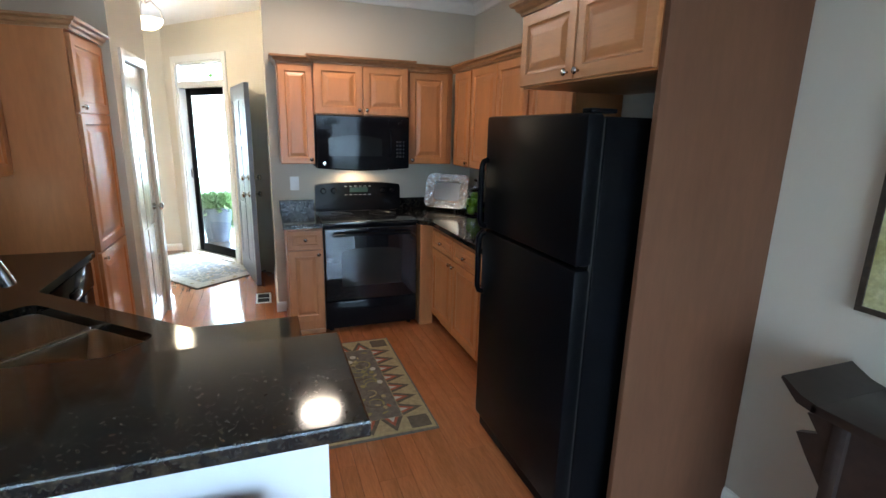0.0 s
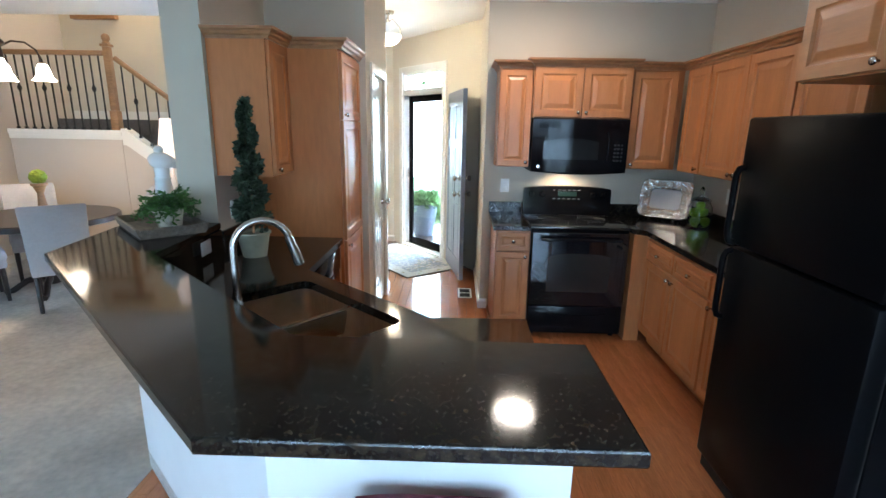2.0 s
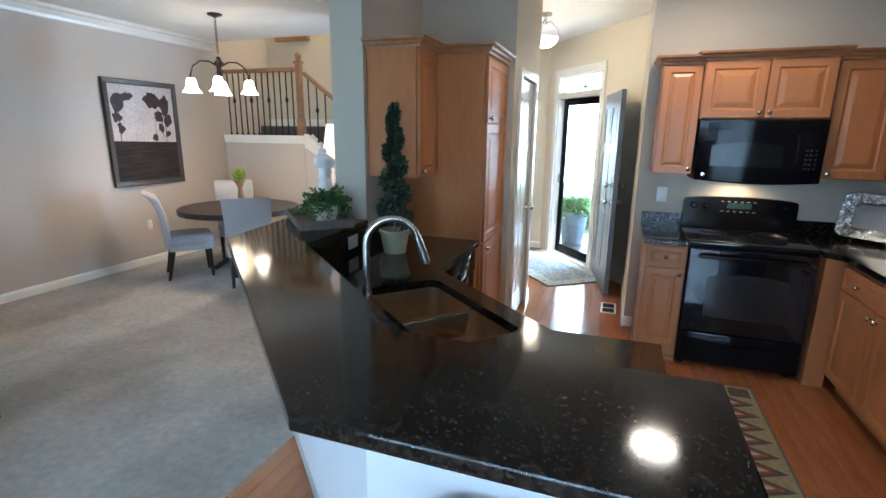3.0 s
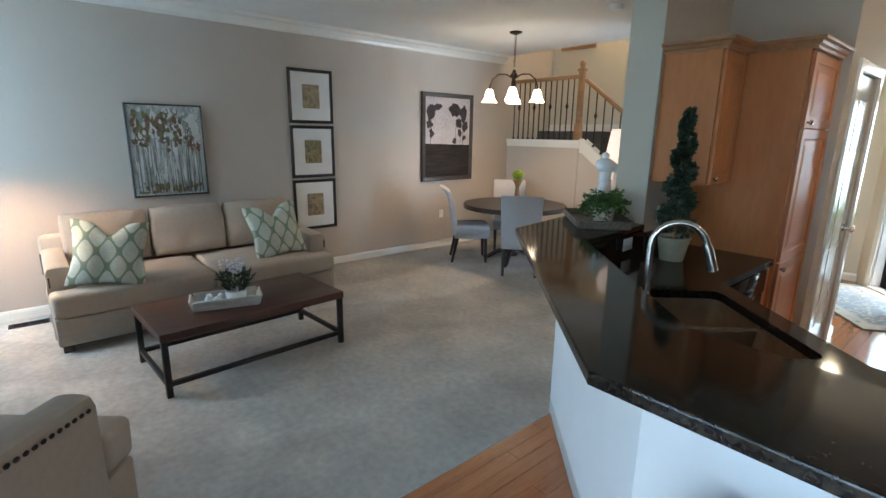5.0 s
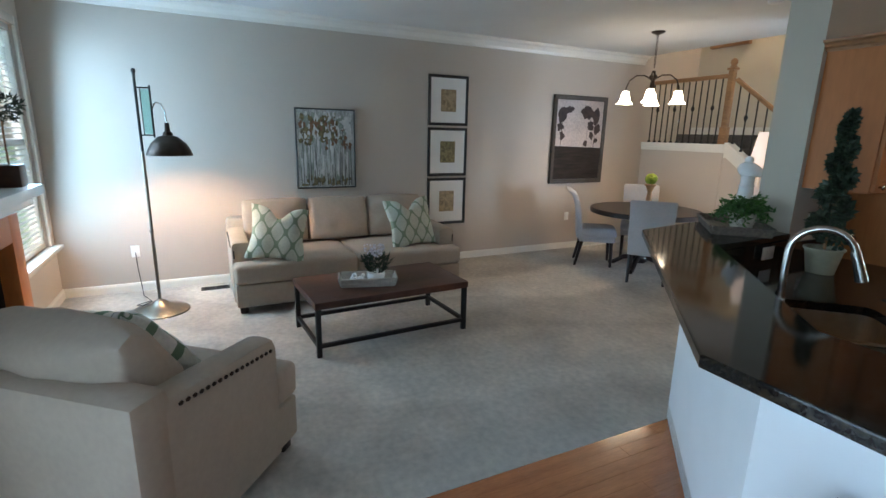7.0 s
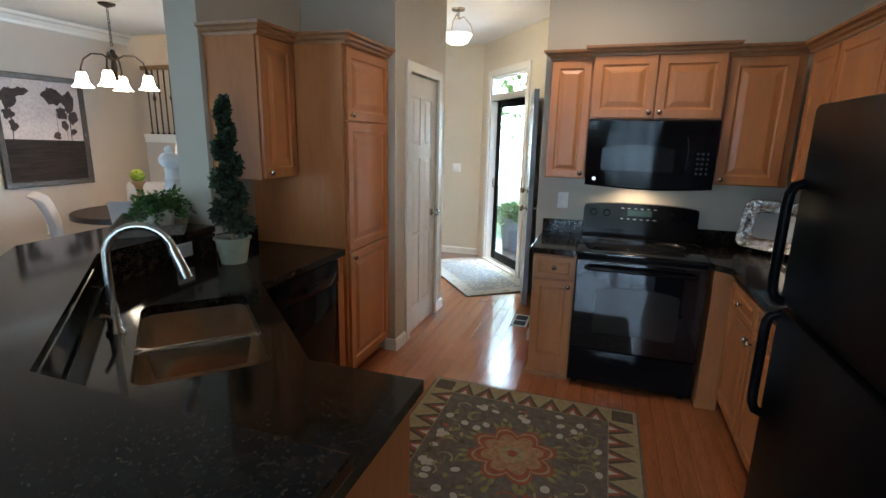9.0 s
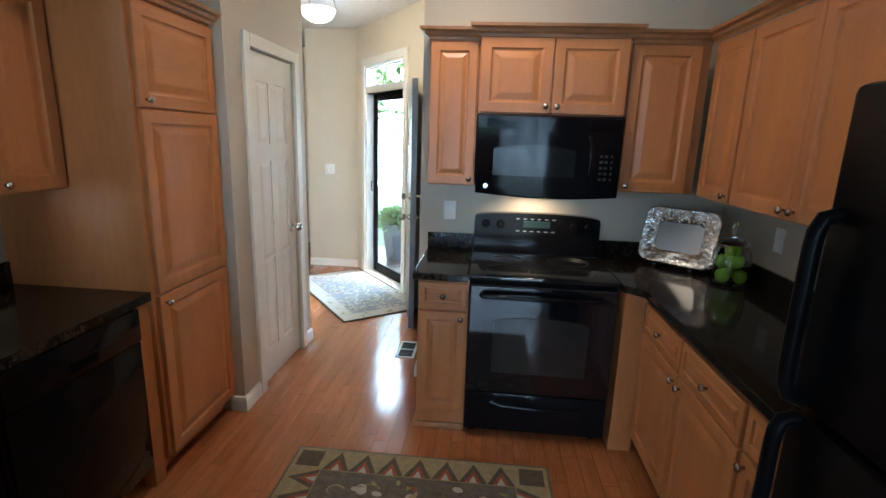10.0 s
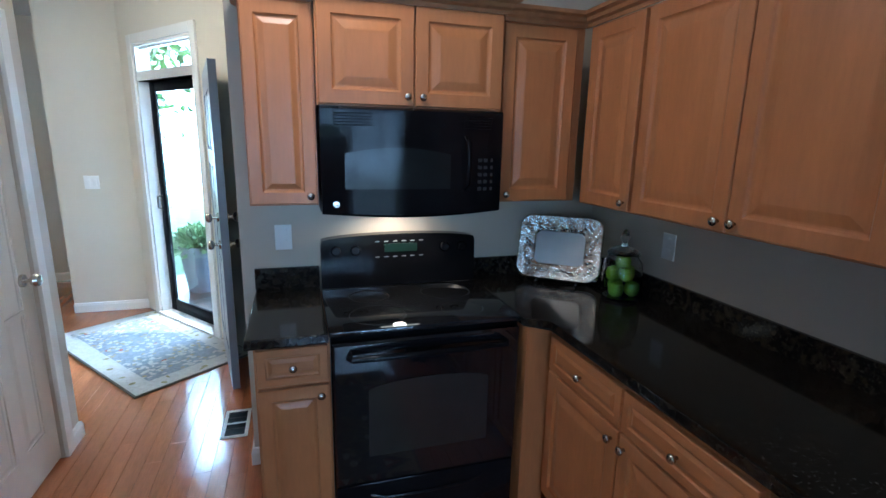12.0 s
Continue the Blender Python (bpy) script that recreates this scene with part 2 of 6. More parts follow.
def lathe(profile, n=24, bm=None, at=(0, 0, 0), caps=True):
    """Turns rows of (radius, height) round the z axis."""
    bm = bm or bmesh.new()
    rings = []
    for r, z in profile:
        rings.append([bm.verts.new((at[0] + r * math.cos(2 * math.pi * k / n), at[1] + r * math.sin(2 * math.pi * k / n), at[2] + z)) for k in range(n)])
    for a, c in zip(rings, rings[1:]):
        for k in range(n):
            bm.faces.new((a[k], a[(k + 1) % n], c[(k + 1) % n], c[k]))
    for ring, flip in ((rings[0], True), (rings[-1], False)):
        if caps and profile[0 if flip else -1][0] > 1e-4:
            bm.faces.new(ring[::-1] if flip else ring)
    return bm


def tube(points, r, n=10, bm=None, r_end=None):
    """A round bar along a line of points."""
    bm = bm or bmesh.new()
    pts = [Vector(p) for p in points]
    rings = []
    side = None
    for i, p in enumerate(pts):
        d = (pts[min(i + 1, len(pts) - 1)] - pts[max(i - 1, 0)]).normalized()
        if side is None:
            side = d.orthogonal().normalized()
        side = (side - d * side.dot(d)).normalized()
        up = d.cross(side)
        rr = r if r_end is None else r + (r_end - r) * i / (len(pts) - 1)
        rings.append([bm.verts.new(p + rr * (side * math.cos(2 * math.pi * k / n) + up * math.sin(2 * math.pi * k / n))) for k in range(n)])
    for a, c in zip(rings, rings[1:]):
        for k in range(n):
            bm.faces.new((a[k], a[(k + 1) % n], c[(k + 1) % n], c[k]))
    bm.faces.new(rings[0][::-1])
    bm.faces.new(rings[-1])
    return bm


def nested(bm, w, h, steps, thick, m=None, x0=0.0, z0=0.0):
    """A front facing -y made of rectangles inside one another: steps of (inset, depth in y), on a slab of that thickness."""
    rings = []
    for inset, depth in [(0.0, thick)] + list(steps):
        pts = ((x0 + inset, z0 + inset), (x0 + w - inset, z0 + inset), (x0 + w - inset, z0 + h - inset), (x0 + inset, z0 + h - inset))
        vs = [Vector((x, depth, z)) for x, z in pts]
        rings.append([bm.verts.new(m @ v if m else v) for v in vs])
    for a, c in zip(rings, rings[1:]):
        for k in range(4):
            bm.faces.new((a[k], a[(k + 1) % 4], c[(k + 1) % 4], c[k]))
    bm.faces.new(rings[-1])
    bm.faces.new(rings[0][::-1])
    return bm


def prism(bm, pts, z0, z1, bevel=0.0):
    """A flat slab with that outline (counter-clockwise)."""
    a = [bm.verts.new((x, y, z0)) for x, y in pts]
    c = [bm.verts.new((x, y, z1)) for x, y in pts]
    n = len(pts)
    faces = [bm.faces.new(c), bm.faces.new(a[::-1])]
    for k in range(n):
        faces.append(bm.faces.new((a[k], a[(k + 1) % n], c[(k + 1) % n], c[k])))
    if bevel:
        es = [e for e in {e for f in faces[:2] for e in f.edges}]
        bmesh.ops.bevel(bm, geom=es, offset=bevel, segments=2, affect="EDGES", profile=0.5)
    return bm


def link(name, bm, mat, smooth=False):
    me = bpy.data.meshes.new(name)
    bmesh.ops.recalc_face_normals(bm, faces=bm.faces)
    bm.to_mesh(me)
    bm.free()
    if smooth:
        me.polygons.foreach_set("use_smooth", [True] * len(me.polygons))
        me.set_sharp_from_angle(angle=radians(40))
    me.materials.append(mat)
    return new(name, me)


def part(name, bm, mat, parent, label="", smooth=True):
    ob = link(name, bm, mat, smooth)
    ob.parent = parent
    if label:
        tagged(ob, label)
    return ob


def whole(name, bm, mat, label, category, group="", kind="", m=None, smooth=True):
    ob = link(name, bm, mat, smooth)
    if m is not None:
        ob.matrix_world = m
    return tagged(ob, label, category, group, kind)


def thing(name, label, category, m=None, group=""):
    ob = new(name)
    ob.empty_display_size = 0.1
    if m is not None:
        ob.matrix_world = m
    return tagged(ob, label, category, group)


def structure(name, bm, mat, label, category="wall", smooth=False):
    return whole(name, bm, mat, label, category, kind="structure", smooth=smooth)


# ---- structure ----
LW, RW, SW, YS = -5.12, 2.25, 4.55, -1.46

structure("wall_west", boxes((LW - 0.12, YS - 0.12, 0, LW, 7.12, 5.0)), paint_living, "greige painted living room wall")
structure("wall_south", boxes((LW, YS - 0.12, 0, -4.92, YS, H), (-4.92, YS - 0.12, 0, -4.00, YS, 0.55), (-4.92, YS - 0.12, 2.40, -4.00, YS, H),
                              (-4.00, YS - 0.12, 0, -1.35, YS, H), (-1.35, YS - 0.12, 2.10, 2.05, YS, H), (2.05, YS - 0.12, 0, RW + 0.12, YS, H)),
          paint_living, "greige painted wall with window and glass door openings")
structure("wall_east", boxes((RW, YS, 0, RW + 0.12, SW + 0.12, H)), paint_kitchen, "beige painted kitchen wall")
structure("wall_north", boxes((0.41, SW, 0, RW, SW + 0.12, H)), paint_kitchen, "beige painted wall behind the range")
structure("wall_hall_east", boxes((0.41, SW + 0.12, 0, 0.53, 6.10, H)), paint_hall, "cream painted entry hall wall")
structure("wall_column", boxes((-1.47, 3.02, 0, -1.25, 5.92, H)), paint_kitchen, "beige wall end between kitchen and dining room")
structure("wall_closet", boxes((-1.25, 3.97, 0, -0.62, 4.02, H), (-0.62, 3.97, 0, -0.52, 4.22, H), (-0.62, 4.22, 2.06, -0.52, 4.85, H),
                               (-0.62, 4.85, 0, -0.52, 5.04, H), (-1.25, 4.99, 0, -0.62, 5.04, H)), paint_kitchen, "beige closet wall with a door opening")
structure("wall_hall_north", boxes((-1.34, 7.27, 0, -0.70, 7.39, H)), paint_hall, "cream painted entry hall wall with a switch")
structure("wall_passage", boxes((-2.60, 8.50, 0, -1.34, 8.62, H), (-1.34, 7.39, 0, -1.22, 8.62, H), (-2.72, 7.12, 0, -2.60, 8.62, H)), paint_hall, "cream painted passage wall")
structure("wall_stair_back", boxes((LW, 7.0, 0, -2.60, 7.12, 5.0)), paint_hall, "cream painted stairwell wall")
structure("wall_stair_upper", boxes((LW, 5.83, H + 0.1, -1.30, 5.95, 5.0), (-1.42, 5.95, H + 0.1, -1.30, 7.0, 5.0), (-2.60, 7.0, H, -1.30, 7.12, 5.0)), paint_hall, "cream painted upper stairwell wall")
structure("wall_stair_front", boxes((LW, 5.95, 0, -3.78, 6.05, 1.50)), paint_living, "greige wall below the stair landing")

# the angled entry wall: s runs along it from its west end
EU = Vector((0.615, -0.788, 0)).normalized()
EM = Matrix.Translation((-0.70, 7.22, 0)) @ Matrix.Rotation(math.atan2(EU.y, EU.x), 4, "Z")
bm = bmesh.new()
for r in ((-0.06, 0, 0, 0.20, 0.12, H), (0.20, 0, 2.35, 1.12, 0.12, H), (0.20, 0, 2.06, 1.12, 0.12, 2.13), (1.12, 0, 0, 1.86, 0.12, H)):
    box(bm, *r, m=EM)
structure("wall_entry", bm, paint_hall, "cream painted angled wall round the entry door")

structure("ceiling", boxes((LW, YS - 0.12, H, RW + 0.12, 5.83, H + 0.1), (-1.30, 5.83, H, 0.60, 8.62, H + 0.1), (-2.72, 7.12, H, -1.30, 8.62, H + 0.1)), paint_ceiling, "plain white painted ceiling", "ceiling")
structure("ceiling_stairwell", boxes((LW - 0.12, 5.83, 5.0, -1.30, 7.12, 5.1)), paint_ceiling, "white ceiling above the stairs", "ceiling")

# floors: carpet in the living and dining rooms, boards in kitchen and hall
structure("floor_carpet", prism(bmesh.new(), [(LW, YS), (-1.29, YS), (-1.29, 5.95), (LW, 5.95)], -0.05, 0.0), carpet_mat, "plush grey-beige carpet with vacuum marks", "carpet")
structure("floor", boxes((-1.29, YS, -0.05, RW, 8.5, -0.006), (-2.60, 5.95, -0.05, -1.29, 8.5, -0.006)), espresso, "dark underlay below the floor boards", "floor")
structure("ground", boxes((-60, 7.9, -0.30, 60, 80, -0.22), (-60, -60, -0.30, 60, YS - 0.12, -0.22)), grass_mat, "lawn outside the house", "ground")
structure("porch", prism(bmesh.new(), [(-1.2, 7.40), (0.62, 5.92), (2.6, 7.6), (0.6, 9.8)], -0.2, -0.03), concrete, "pale concrete front porch", "porch")

structure("porch_roof", prism(bmesh.new(), [(-1.2, 7.42), (-0.68, 7.42), (-0.58, 7.30), (0.55, 5.85), (3.0, 8.0), (0.6, 10.2)], 2.62, 2.74), paint_white, "white painted porch roof", "roof")
structure("porch_beam", prism(bmesh.new(), [(0.5, 10.0), (0.6, 10.2), (3.0, 8.0), (2.9, 7.85)][::-1], 2.36, 2.62), paint_white, "white painted porch beam", "roof")


def run(pts, profile, close=False):
    """Sweeps a profile of (out, up) along a level line; out is to the left of the way."""
    bm = bmesh.new()
    v = [Vector((*p, 0)) for p in pts]
    rings = []
    for i, p in enumerate(v):
        d0 = (v[i] - v[i - 1]).normalized() if i else (v[1] - v[0]).normalized()
        d1 = (v[i + 1] - v[i]).normalized() if i + 1 < len(v) else d0
        n0, n1 = Vector((-d0.y, d0.x, 0)), Vector((-d1.y, d1.x, 0))
        n = (n0 + n1).normalized()
        n = n / max(0.3, n.dot(n0))
        rings.append([bm.verts.new(p + n * o + Vector((0, 0, u))) for o, u in profile])
    k = len(profile)
    for a, c in zip(rings, rings[1:]):
        for j in range(k):
            bm.faces.new((a[j], a[(j + 1) % k], c[(j + 1) % k], c[j]))
    bm.faces.new(rings[0])
    bm.faces.new(rings[-1][::-1])
    return bm


CROWN = [(0, H - 0.12), (0.012, H - 0.115), (0.02, H - 0.085), (0.055, H - 0.045), (0.085, H - 0.03), (0.10, H - 0.002), (0, H - 0.002)]
BASE = [(0, 0), (0.016, 0), (0.016, 0.065), (0.010, 0.085), (0, 0.09)]
structure("crown_living", run([(LW, 5.83), (LW, YS), (0.0, YS)], CROWN), paint_white, "white crown moulding under the ceiling", "moulding")
structure("crown_kitchen", run([(RW, YS), (RW, SW), (0.41, SW)], CROWN), paint_white, "white crown moulding above the cabinets", "moulding")
for nm, pts in (("baseboard_living", [(LW, 5.95), (LW, YS), (-4.1, YS)]), ("baseboard_stair", [(-3.78, 5.95), (LW + 0.02, 5.95)]),
                ("baseboard_return", [(RW, YS + 0.1), (RW, 1.465)]), ("baseboard_closet", [(-0.60, 3.97), (-0.52, 3.97), (-0.52, 4.18)][::-1]),
                ("baseboard_closet_end", [(-0.52, 4.92), (-0.52, 5.04), (-0.7, 5.04)][::-1]), ("baseboard_hall", [(-0.70, 7.27), (-1.34, 7.27)]),
                ("baseboard_hall_east", [(0.41, 5.9), (0.41, SW), (0.48, SW)][::-1]), ("baseboard_passage", [(-1.4, 8.5), (-2.6, 8.5)])):
    structure(nm, run(pts, BASE), paint_white, "white painted baseboard", "baseboard")

# ---- doors and windows ----


def casing(w, h, m, wide=0.07, out=0.02):
    """Trim round three sides of an opening w wide and h high; the front faces -y."""
    bm = bmesh.new()
    for r in ((-wide, -out, 0, 0, 0, h + wide), (w, -out, 0, w + wide, 0, h + wide), (0, -out, h, w, 0, h + wide)):
        box(bm, *r, bevel=0.004, m=m)
    return bm


def six_panel(w, h, thick=0.035):
    """A door leaf with six moulded panels on both faces."""
    bm = boxes((0, 0.006, 0, w, thick - 0.006, h))
    st, mid = 0.105, 0.09
    pw = (w - 2 * st - mid) / 2
    rows = ((0.20, 0.62), (0.80, 0.62), (1.52, 0.36)) if h > 1.9 else ((0.2, 0.5),)
    for back in (0, 1):
        f = Matrix.Translation((w if back else 0, thick if back else 0, 0)) @ Matrix.Rotation(math.pi * back, 4, "Z")
        for x in (0, st + pw, w - st):
            ww = mid if x == st + pw else st
            box(bm, x, 0, 0, x + ww, 0.008, h, m=f)
        zs = [0] + [v for a, k in rows for v in (a, a + k)] + [h]
        for a, c in zip(zs[::2], zs[1::2]):
            for x in (st, st + pw + mid):
                box(bm, x, 0.0, a, x + pw, 0.008, c, m=f)
        for a, k in rows:
            for x in (st, st + pw + mid):
                nested(bm, pw - 0.004, k - 0.004, [(0.012, 0.006), (0.03, 0.002), (0.034, 0.001)], 0.008, m=f @ Matrix.Translation((x + 0.002, 0.0, a + 0.002)))
    return bm


def lever(parent, x, z, m, mat, side=1):
    """A door handle with its rose."""
    bm = bmesh.new()
    cyl(bm, (0, 0, 0), 0.030, 0.028, 0.012, 20, m=m @ Matrix.Translation((x, 0, z)) @ Matrix.Rotation(math.pi / 2, 4, "X"))
    cyl(bm, (0, 0, 0.01), 0.010, 0.010, 0.045, 12, m=m @ Matrix.Translation((x, 0, z)) @ Matrix.Rotation(math.pi / 2, 4, "X"))
    bm2 = lathe([(0.008, 0), (0.024, 0.006), (0.031, 0.02), (0.026, 0.036), (0.0, 0.042)], 16)
    bm2.transform(m @ Matrix.Translation((x, -0.035, z)) @ Matrix.Rotation(math.pi / 2, 4, "X"))
    me = bpy.data.meshes.new("tmp")
    bm2.to_mesh(me)
    bm.from_mesh(me)
    bm2.free()
    bpy.data.meshes.remove(me)
    return part("door_knob", bm, mat, parent, "brushed nickel knob")


FXP = Matrix.Rotation(math.pi / 2, 4, "Z")     # a front that faces +x
FXN = Matrix.Rotation(-math.pi / 2, 4, "Z")    # a front that faces -x

# closet door in the hall
d1 = thing("door_1", "closed white six-panel closet door with nickel knob", "door", Matrix.Translation((-0.535, 4.225, 0.012)) @ FXP)
tagged(d1, kind="structure")
part("door_leaf", six_panel(0.62, 2.04), paint_white, d1, smooth=False)
lever(d1, 0.535, 0.95, Matrix(), nickel)
for z in (0.25, 1.05, 1.82):
    part("hinge", boxes((-0.006, -0.012, z - 0.045, 0.010, 0.0, z + 0.045), bevel=0.002), bronze, d1, "dark metal hinge")
structure("closet_door_casing", casing(0.63, 2.06, Matrix.Translation((-0.52, 4.22, 0)) @ FXP), paint_white, "white door casing", "trim")

# front door: frame, transom, storm door and the open leaf
structure("entry_casing", casing(0.92, 2.35, EM @ Matrix.Translation((0.20, 0, 0)), 0.075), paint_white, "white casing of the entry door", "trim")
structure("entry_jamb", boxes((0, 0, 0, 0.02, 0.12, 2.35), (0.90, 0, 0, 0.92, 0.12, 2.35), (0.02, 0, 2.06, 0.90, 0.12, 2.13), (0.02, 0, 2.33, 0.90, 0.12, 2.35), (0.0, -0.03, 0.0, 0.92, 0.13, 0.03)), paint_white, "white jamb and threshold of the entry door", "trim").matrix_world = EM @ Matrix.Translation((0.20, 0, 0))
w2 = thing("window_2", "clear glass transom above the entry door", "window", EM @ Matrix.Translation((0.22, 0.05, 2.13)))
tagged(w2, kind="structure")
part("pane", boxes((0, 0, 0, 0.88, 0.006, 0.20)), pane_mat, w2).visible_shadow = False
part("window_frame", boxes((0, -0.01, 0, 0.88, 0.016, 0.014), (0, -0.01, 0.186, 0.88, 0.016, 0.20)), paint_white, w2)
sd = thing("storm_door", "black framed full-glass storm door, closed", "door", EM @ Matrix.Translation((0.22, 0.085, 0.03)))
tagged(sd, kind="structure")
part("door_frame", boxes((0, 0, 0, 0.085, 0.03, 2.03), (0.795, 0, 0, 0.88, 0.03, 2.03), (0.085, 0, 0, 0.795, 0.03, 0.11), (0.085, 0, 1.95, 0.795, 0.03, 2.03), bevel=0.004), black_satin, sd, "black metal frame")
part("pane", boxes((0.085, 0.012, 0.11, 0.795, 0.018, 1.95)), storm_pane, sd).visible_shadow = False
part("door_handle", tube([(0.045, -0.005, 0.95), (0.045, -0.045, 0.96), (0.045, -0.045, 1.06), (0.045, -0.005, 1.07)], 0.008), nickel, sd, "nickel pull handle")
ld = thing("door_2", "slate-painted six-panel front door standing open", "door", Matrix.Translation((0.055, 6.215, 0.012)) @ Matrix.Rotation(math.atan2(-0.79, 0.15), 4, "Z"))
tagged(ld, kind="structure")
part("door_leaf", six_panel(0.88, 2.03, 0.045), dark_door, ld, smooth=False)
for z in (0.95, 1.12):
    lever(ld, 0.81, z, Matrix(), nickel)
    lever(ld, -0.81, z, Matrix.Translation((0, 0.045, 0)) @ Matrix.Rotation(math.pi, 4, "Z"), nickel)

# living room window with blinds, and the glass patio door behind
w1 = thing("window_1", "white-framed window with raised slatted blinds", "window", Matrix.Translation((-4.00, YS, 0.55)) @ Matrix.Rotation(math.pi, 4, "Z"))
tagged(w1, kind="structure")
part("window_frame", boxes((0, 0.02, 0, 0.92, 0.10, 0.05), (0, 0.02, 1.80, 0.92, 0.10, 1.85), (0, 0.02, 0.05, 0.05, 0.10, 1.80), (0.87, 0.02, 0.05, 0.92, 0.10, 1.80), (0.05, 0.03, 0.90, 0.87, 0.09, 0.95), bevel=0.003), paint_white, w1)
part("window_sill", boxes((-0.09, -0.09, -0.03, 1.01, 0.02, 0.0), (-0.07, -0.02, -0.11, 0.99, 0.0, -0.03), bevel=0.005), paint_white, w1)
part("casing", casing(0.92, 1.85, Matrix()), paint_white, w1)
for z0, z1 in ((0.05, 0.90), (0.95, 1.80)):
    part("pane", boxes((0.05, 0.055, z0, 0.87, 0.061, z1)), pane_mat, w1).visible_shadow = False
slat = None
for i in range(40):
    if slat is None:
        b = boxes((0.06, -0.012, -0.001, 0.86, 0.012, 0.001))
        b.transform(Matrix.Rotation(radians(25), 4, "X"))
        slat = part("slat", b, plastic_white, w1)
        slat.location = (0, 0.035, 0.07)
        first = slat
    else:
        o = new("slat", first.data)
        o.parent, o.location = w1, (0, 0.035, 0.07 + i * 0.044)
pd = thing("patio_door", "white-framed sliding glass patio door", "door", Matrix.Translation((2.05, YS, 0)) @ Matrix.Rotation(math.pi, 4, "Z"))
tagged(pd, kind="structure")
part("door_frame", boxes((0, 0.02, 0, 3.40, 0.10, 0.08), (0, 0.02, 2.02, 3.40, 0.10, 2.10), *[(x, 0.02, 0.08, x + 0.08, 0.10, 2.02) for x in (0.0, 0.83, 1.66, 2.49, 3.32)], bevel=0.004), paint_white, pd)
for x0, x1 in ((0.08, 0.83), (0.91, 1.66), (1.74, 2.49), (2.57, 3.32)):
    part("pane", boxes((x0, 0.055, 0.08, x1, 0.061, 2.02)), pane_mat, pd).visible_shadow = False
part("casing", casing(3.40, 2.10, Matrix()), paint_white, pd)

# ---- kitchen cabinets ----
PANEL = [(0.0, 0.003), (0.003, 0.0), (0.052, 0.0), (0.058, 0.006), (0.064, 0.008), (0.070, 0.008), (0.098, 0.001), (0.104, 0.0)]
NARROW = [(0.0, 0.003), (0.003, 0.0), (0.046, 0.0), (0.051, 0.006), (0.056, 0.008), (0.060, 0.008), (0.078, 0.001), (0.082, 0.0)]
DRAWER = [(0.0, 0.003), (0.003, 0.0), (0.030, 0.0), (0.034, 0.005), (0.040, 0.006), (0.052, 0.001), (0.055, 0.0)]


def knob_mesh():
    b = lathe([(0.006, 0), (0.006, 0.012), (0.014, 0.016), (0.0155, 0.022), (0.012, 0.027), (0.0, 0.029)], 14)
    b.transform(Matrix.Rotation(math.pi / 2, 4, "X"))
    return b


_knob = []


def knob(parent, x, z):
    if not _knob:
        b = knob_mesh()
        me = bpy.data.meshes.new("knob")
        b.to_mesh(me)
        b.free()
        me.polygons.foreach_set("use_smooth", [True] * len(me.polygons))
        me.materials.append(nickel)
        _knob.append(me)
    o = new("knob", _knob[0])
    o.parent, o.location = parent, (x, 0, z)
    return tagged(o, "round brushed nickel knob")


def door(parent, x, z, w, h, y, knob_at=None, steps=None, name="door"):
    b = nested(bmesh.new(), w, h, steps or (PANEL if min(w, h) > 0.27 else NARROW if min(w, h) > 0.19 else DRAWER), 0.02)
    d = part(name, b, wood_v if h >= w else wood_h, parent, smooth=False)
    d.location = (x, y, z)
    if knob_at:
        knob(d, *knob_at)
    return d


def cabinet(name, label, m, w, d, z0, z1, toe=0.0, mat=None, group="kitchen cabinets"):
    """A carcass with its front in the plane y = 0, running back to y = d."""
    t = thing(name, label, "cabinet", m, group)
    b = boxes((0, 0.0, z0 + toe, w, d, z1))
    if toe:
        box(b, 0, 0.07, z0, w, d, z0 + toe)
    part("body", b, mat or wood_v, t, smooth=False)
    return t


BAK = "maple raised-panel wall cabinet with nickel knob"
Y0 = 4.235
# left of the microwave
c = cabinet("wall_cabinet", BAK, Matrix.Translation((0.49, Y0, 0)), 0.262, 0.31, 1.348, 2.11)
door(c, 0.006, 1.355, 0.25, 0.745, -0.021, (0.225, 0.032))
# over the microwave, a little deeper and taller
c = cabinet("wall_cabinet", "maple two-door cabinet above the microwave", Matrix.Translation((0.756, 4.205, 0)), 0.764, 0.34, 1.738, 2.125)
door(c, 0.006, 1.745, 0.373, 0.375, -0.021, (0.345, 0.035))
door(c, 0.385, 1.745, 0.373, 0.375, -0.021, (0.028, 0.035))
# right of it, up to the corner
c = cabinet("wall_cabinet", BAK, Matrix.Translation((1.524, Y0, 0)), 0.40, 0.31, 1.348, 2.11)
door(c, 0.008, 1.355, 0.345, 0.745, -0.021, (0.03, 0.03))
# along the east wall
XU = 1.945
for y1, y0, doors in ((4.21, 3.825, ((0.04, 0.335, 0.31),)), (3.82, 2.912, ((0.006, 0.445, 0.419), (0.457, 0.445, 0.030))), (2.908, 2.43, ((0.006, 0.466, 0.030),))):
    c = cabinet("wall_cabinet", BAK.replace("knob", "knobs") if len(doors) > 1 else BAK, Matrix.Translation((XU, y1, 0)) @ FXN, y1 - y0, RW - XU - 0.003, 1.342, 2.11)
    for x, w, k in doors:
        door(c, x, 1.350, w, 0.75, -0.021, (k, 0.032))
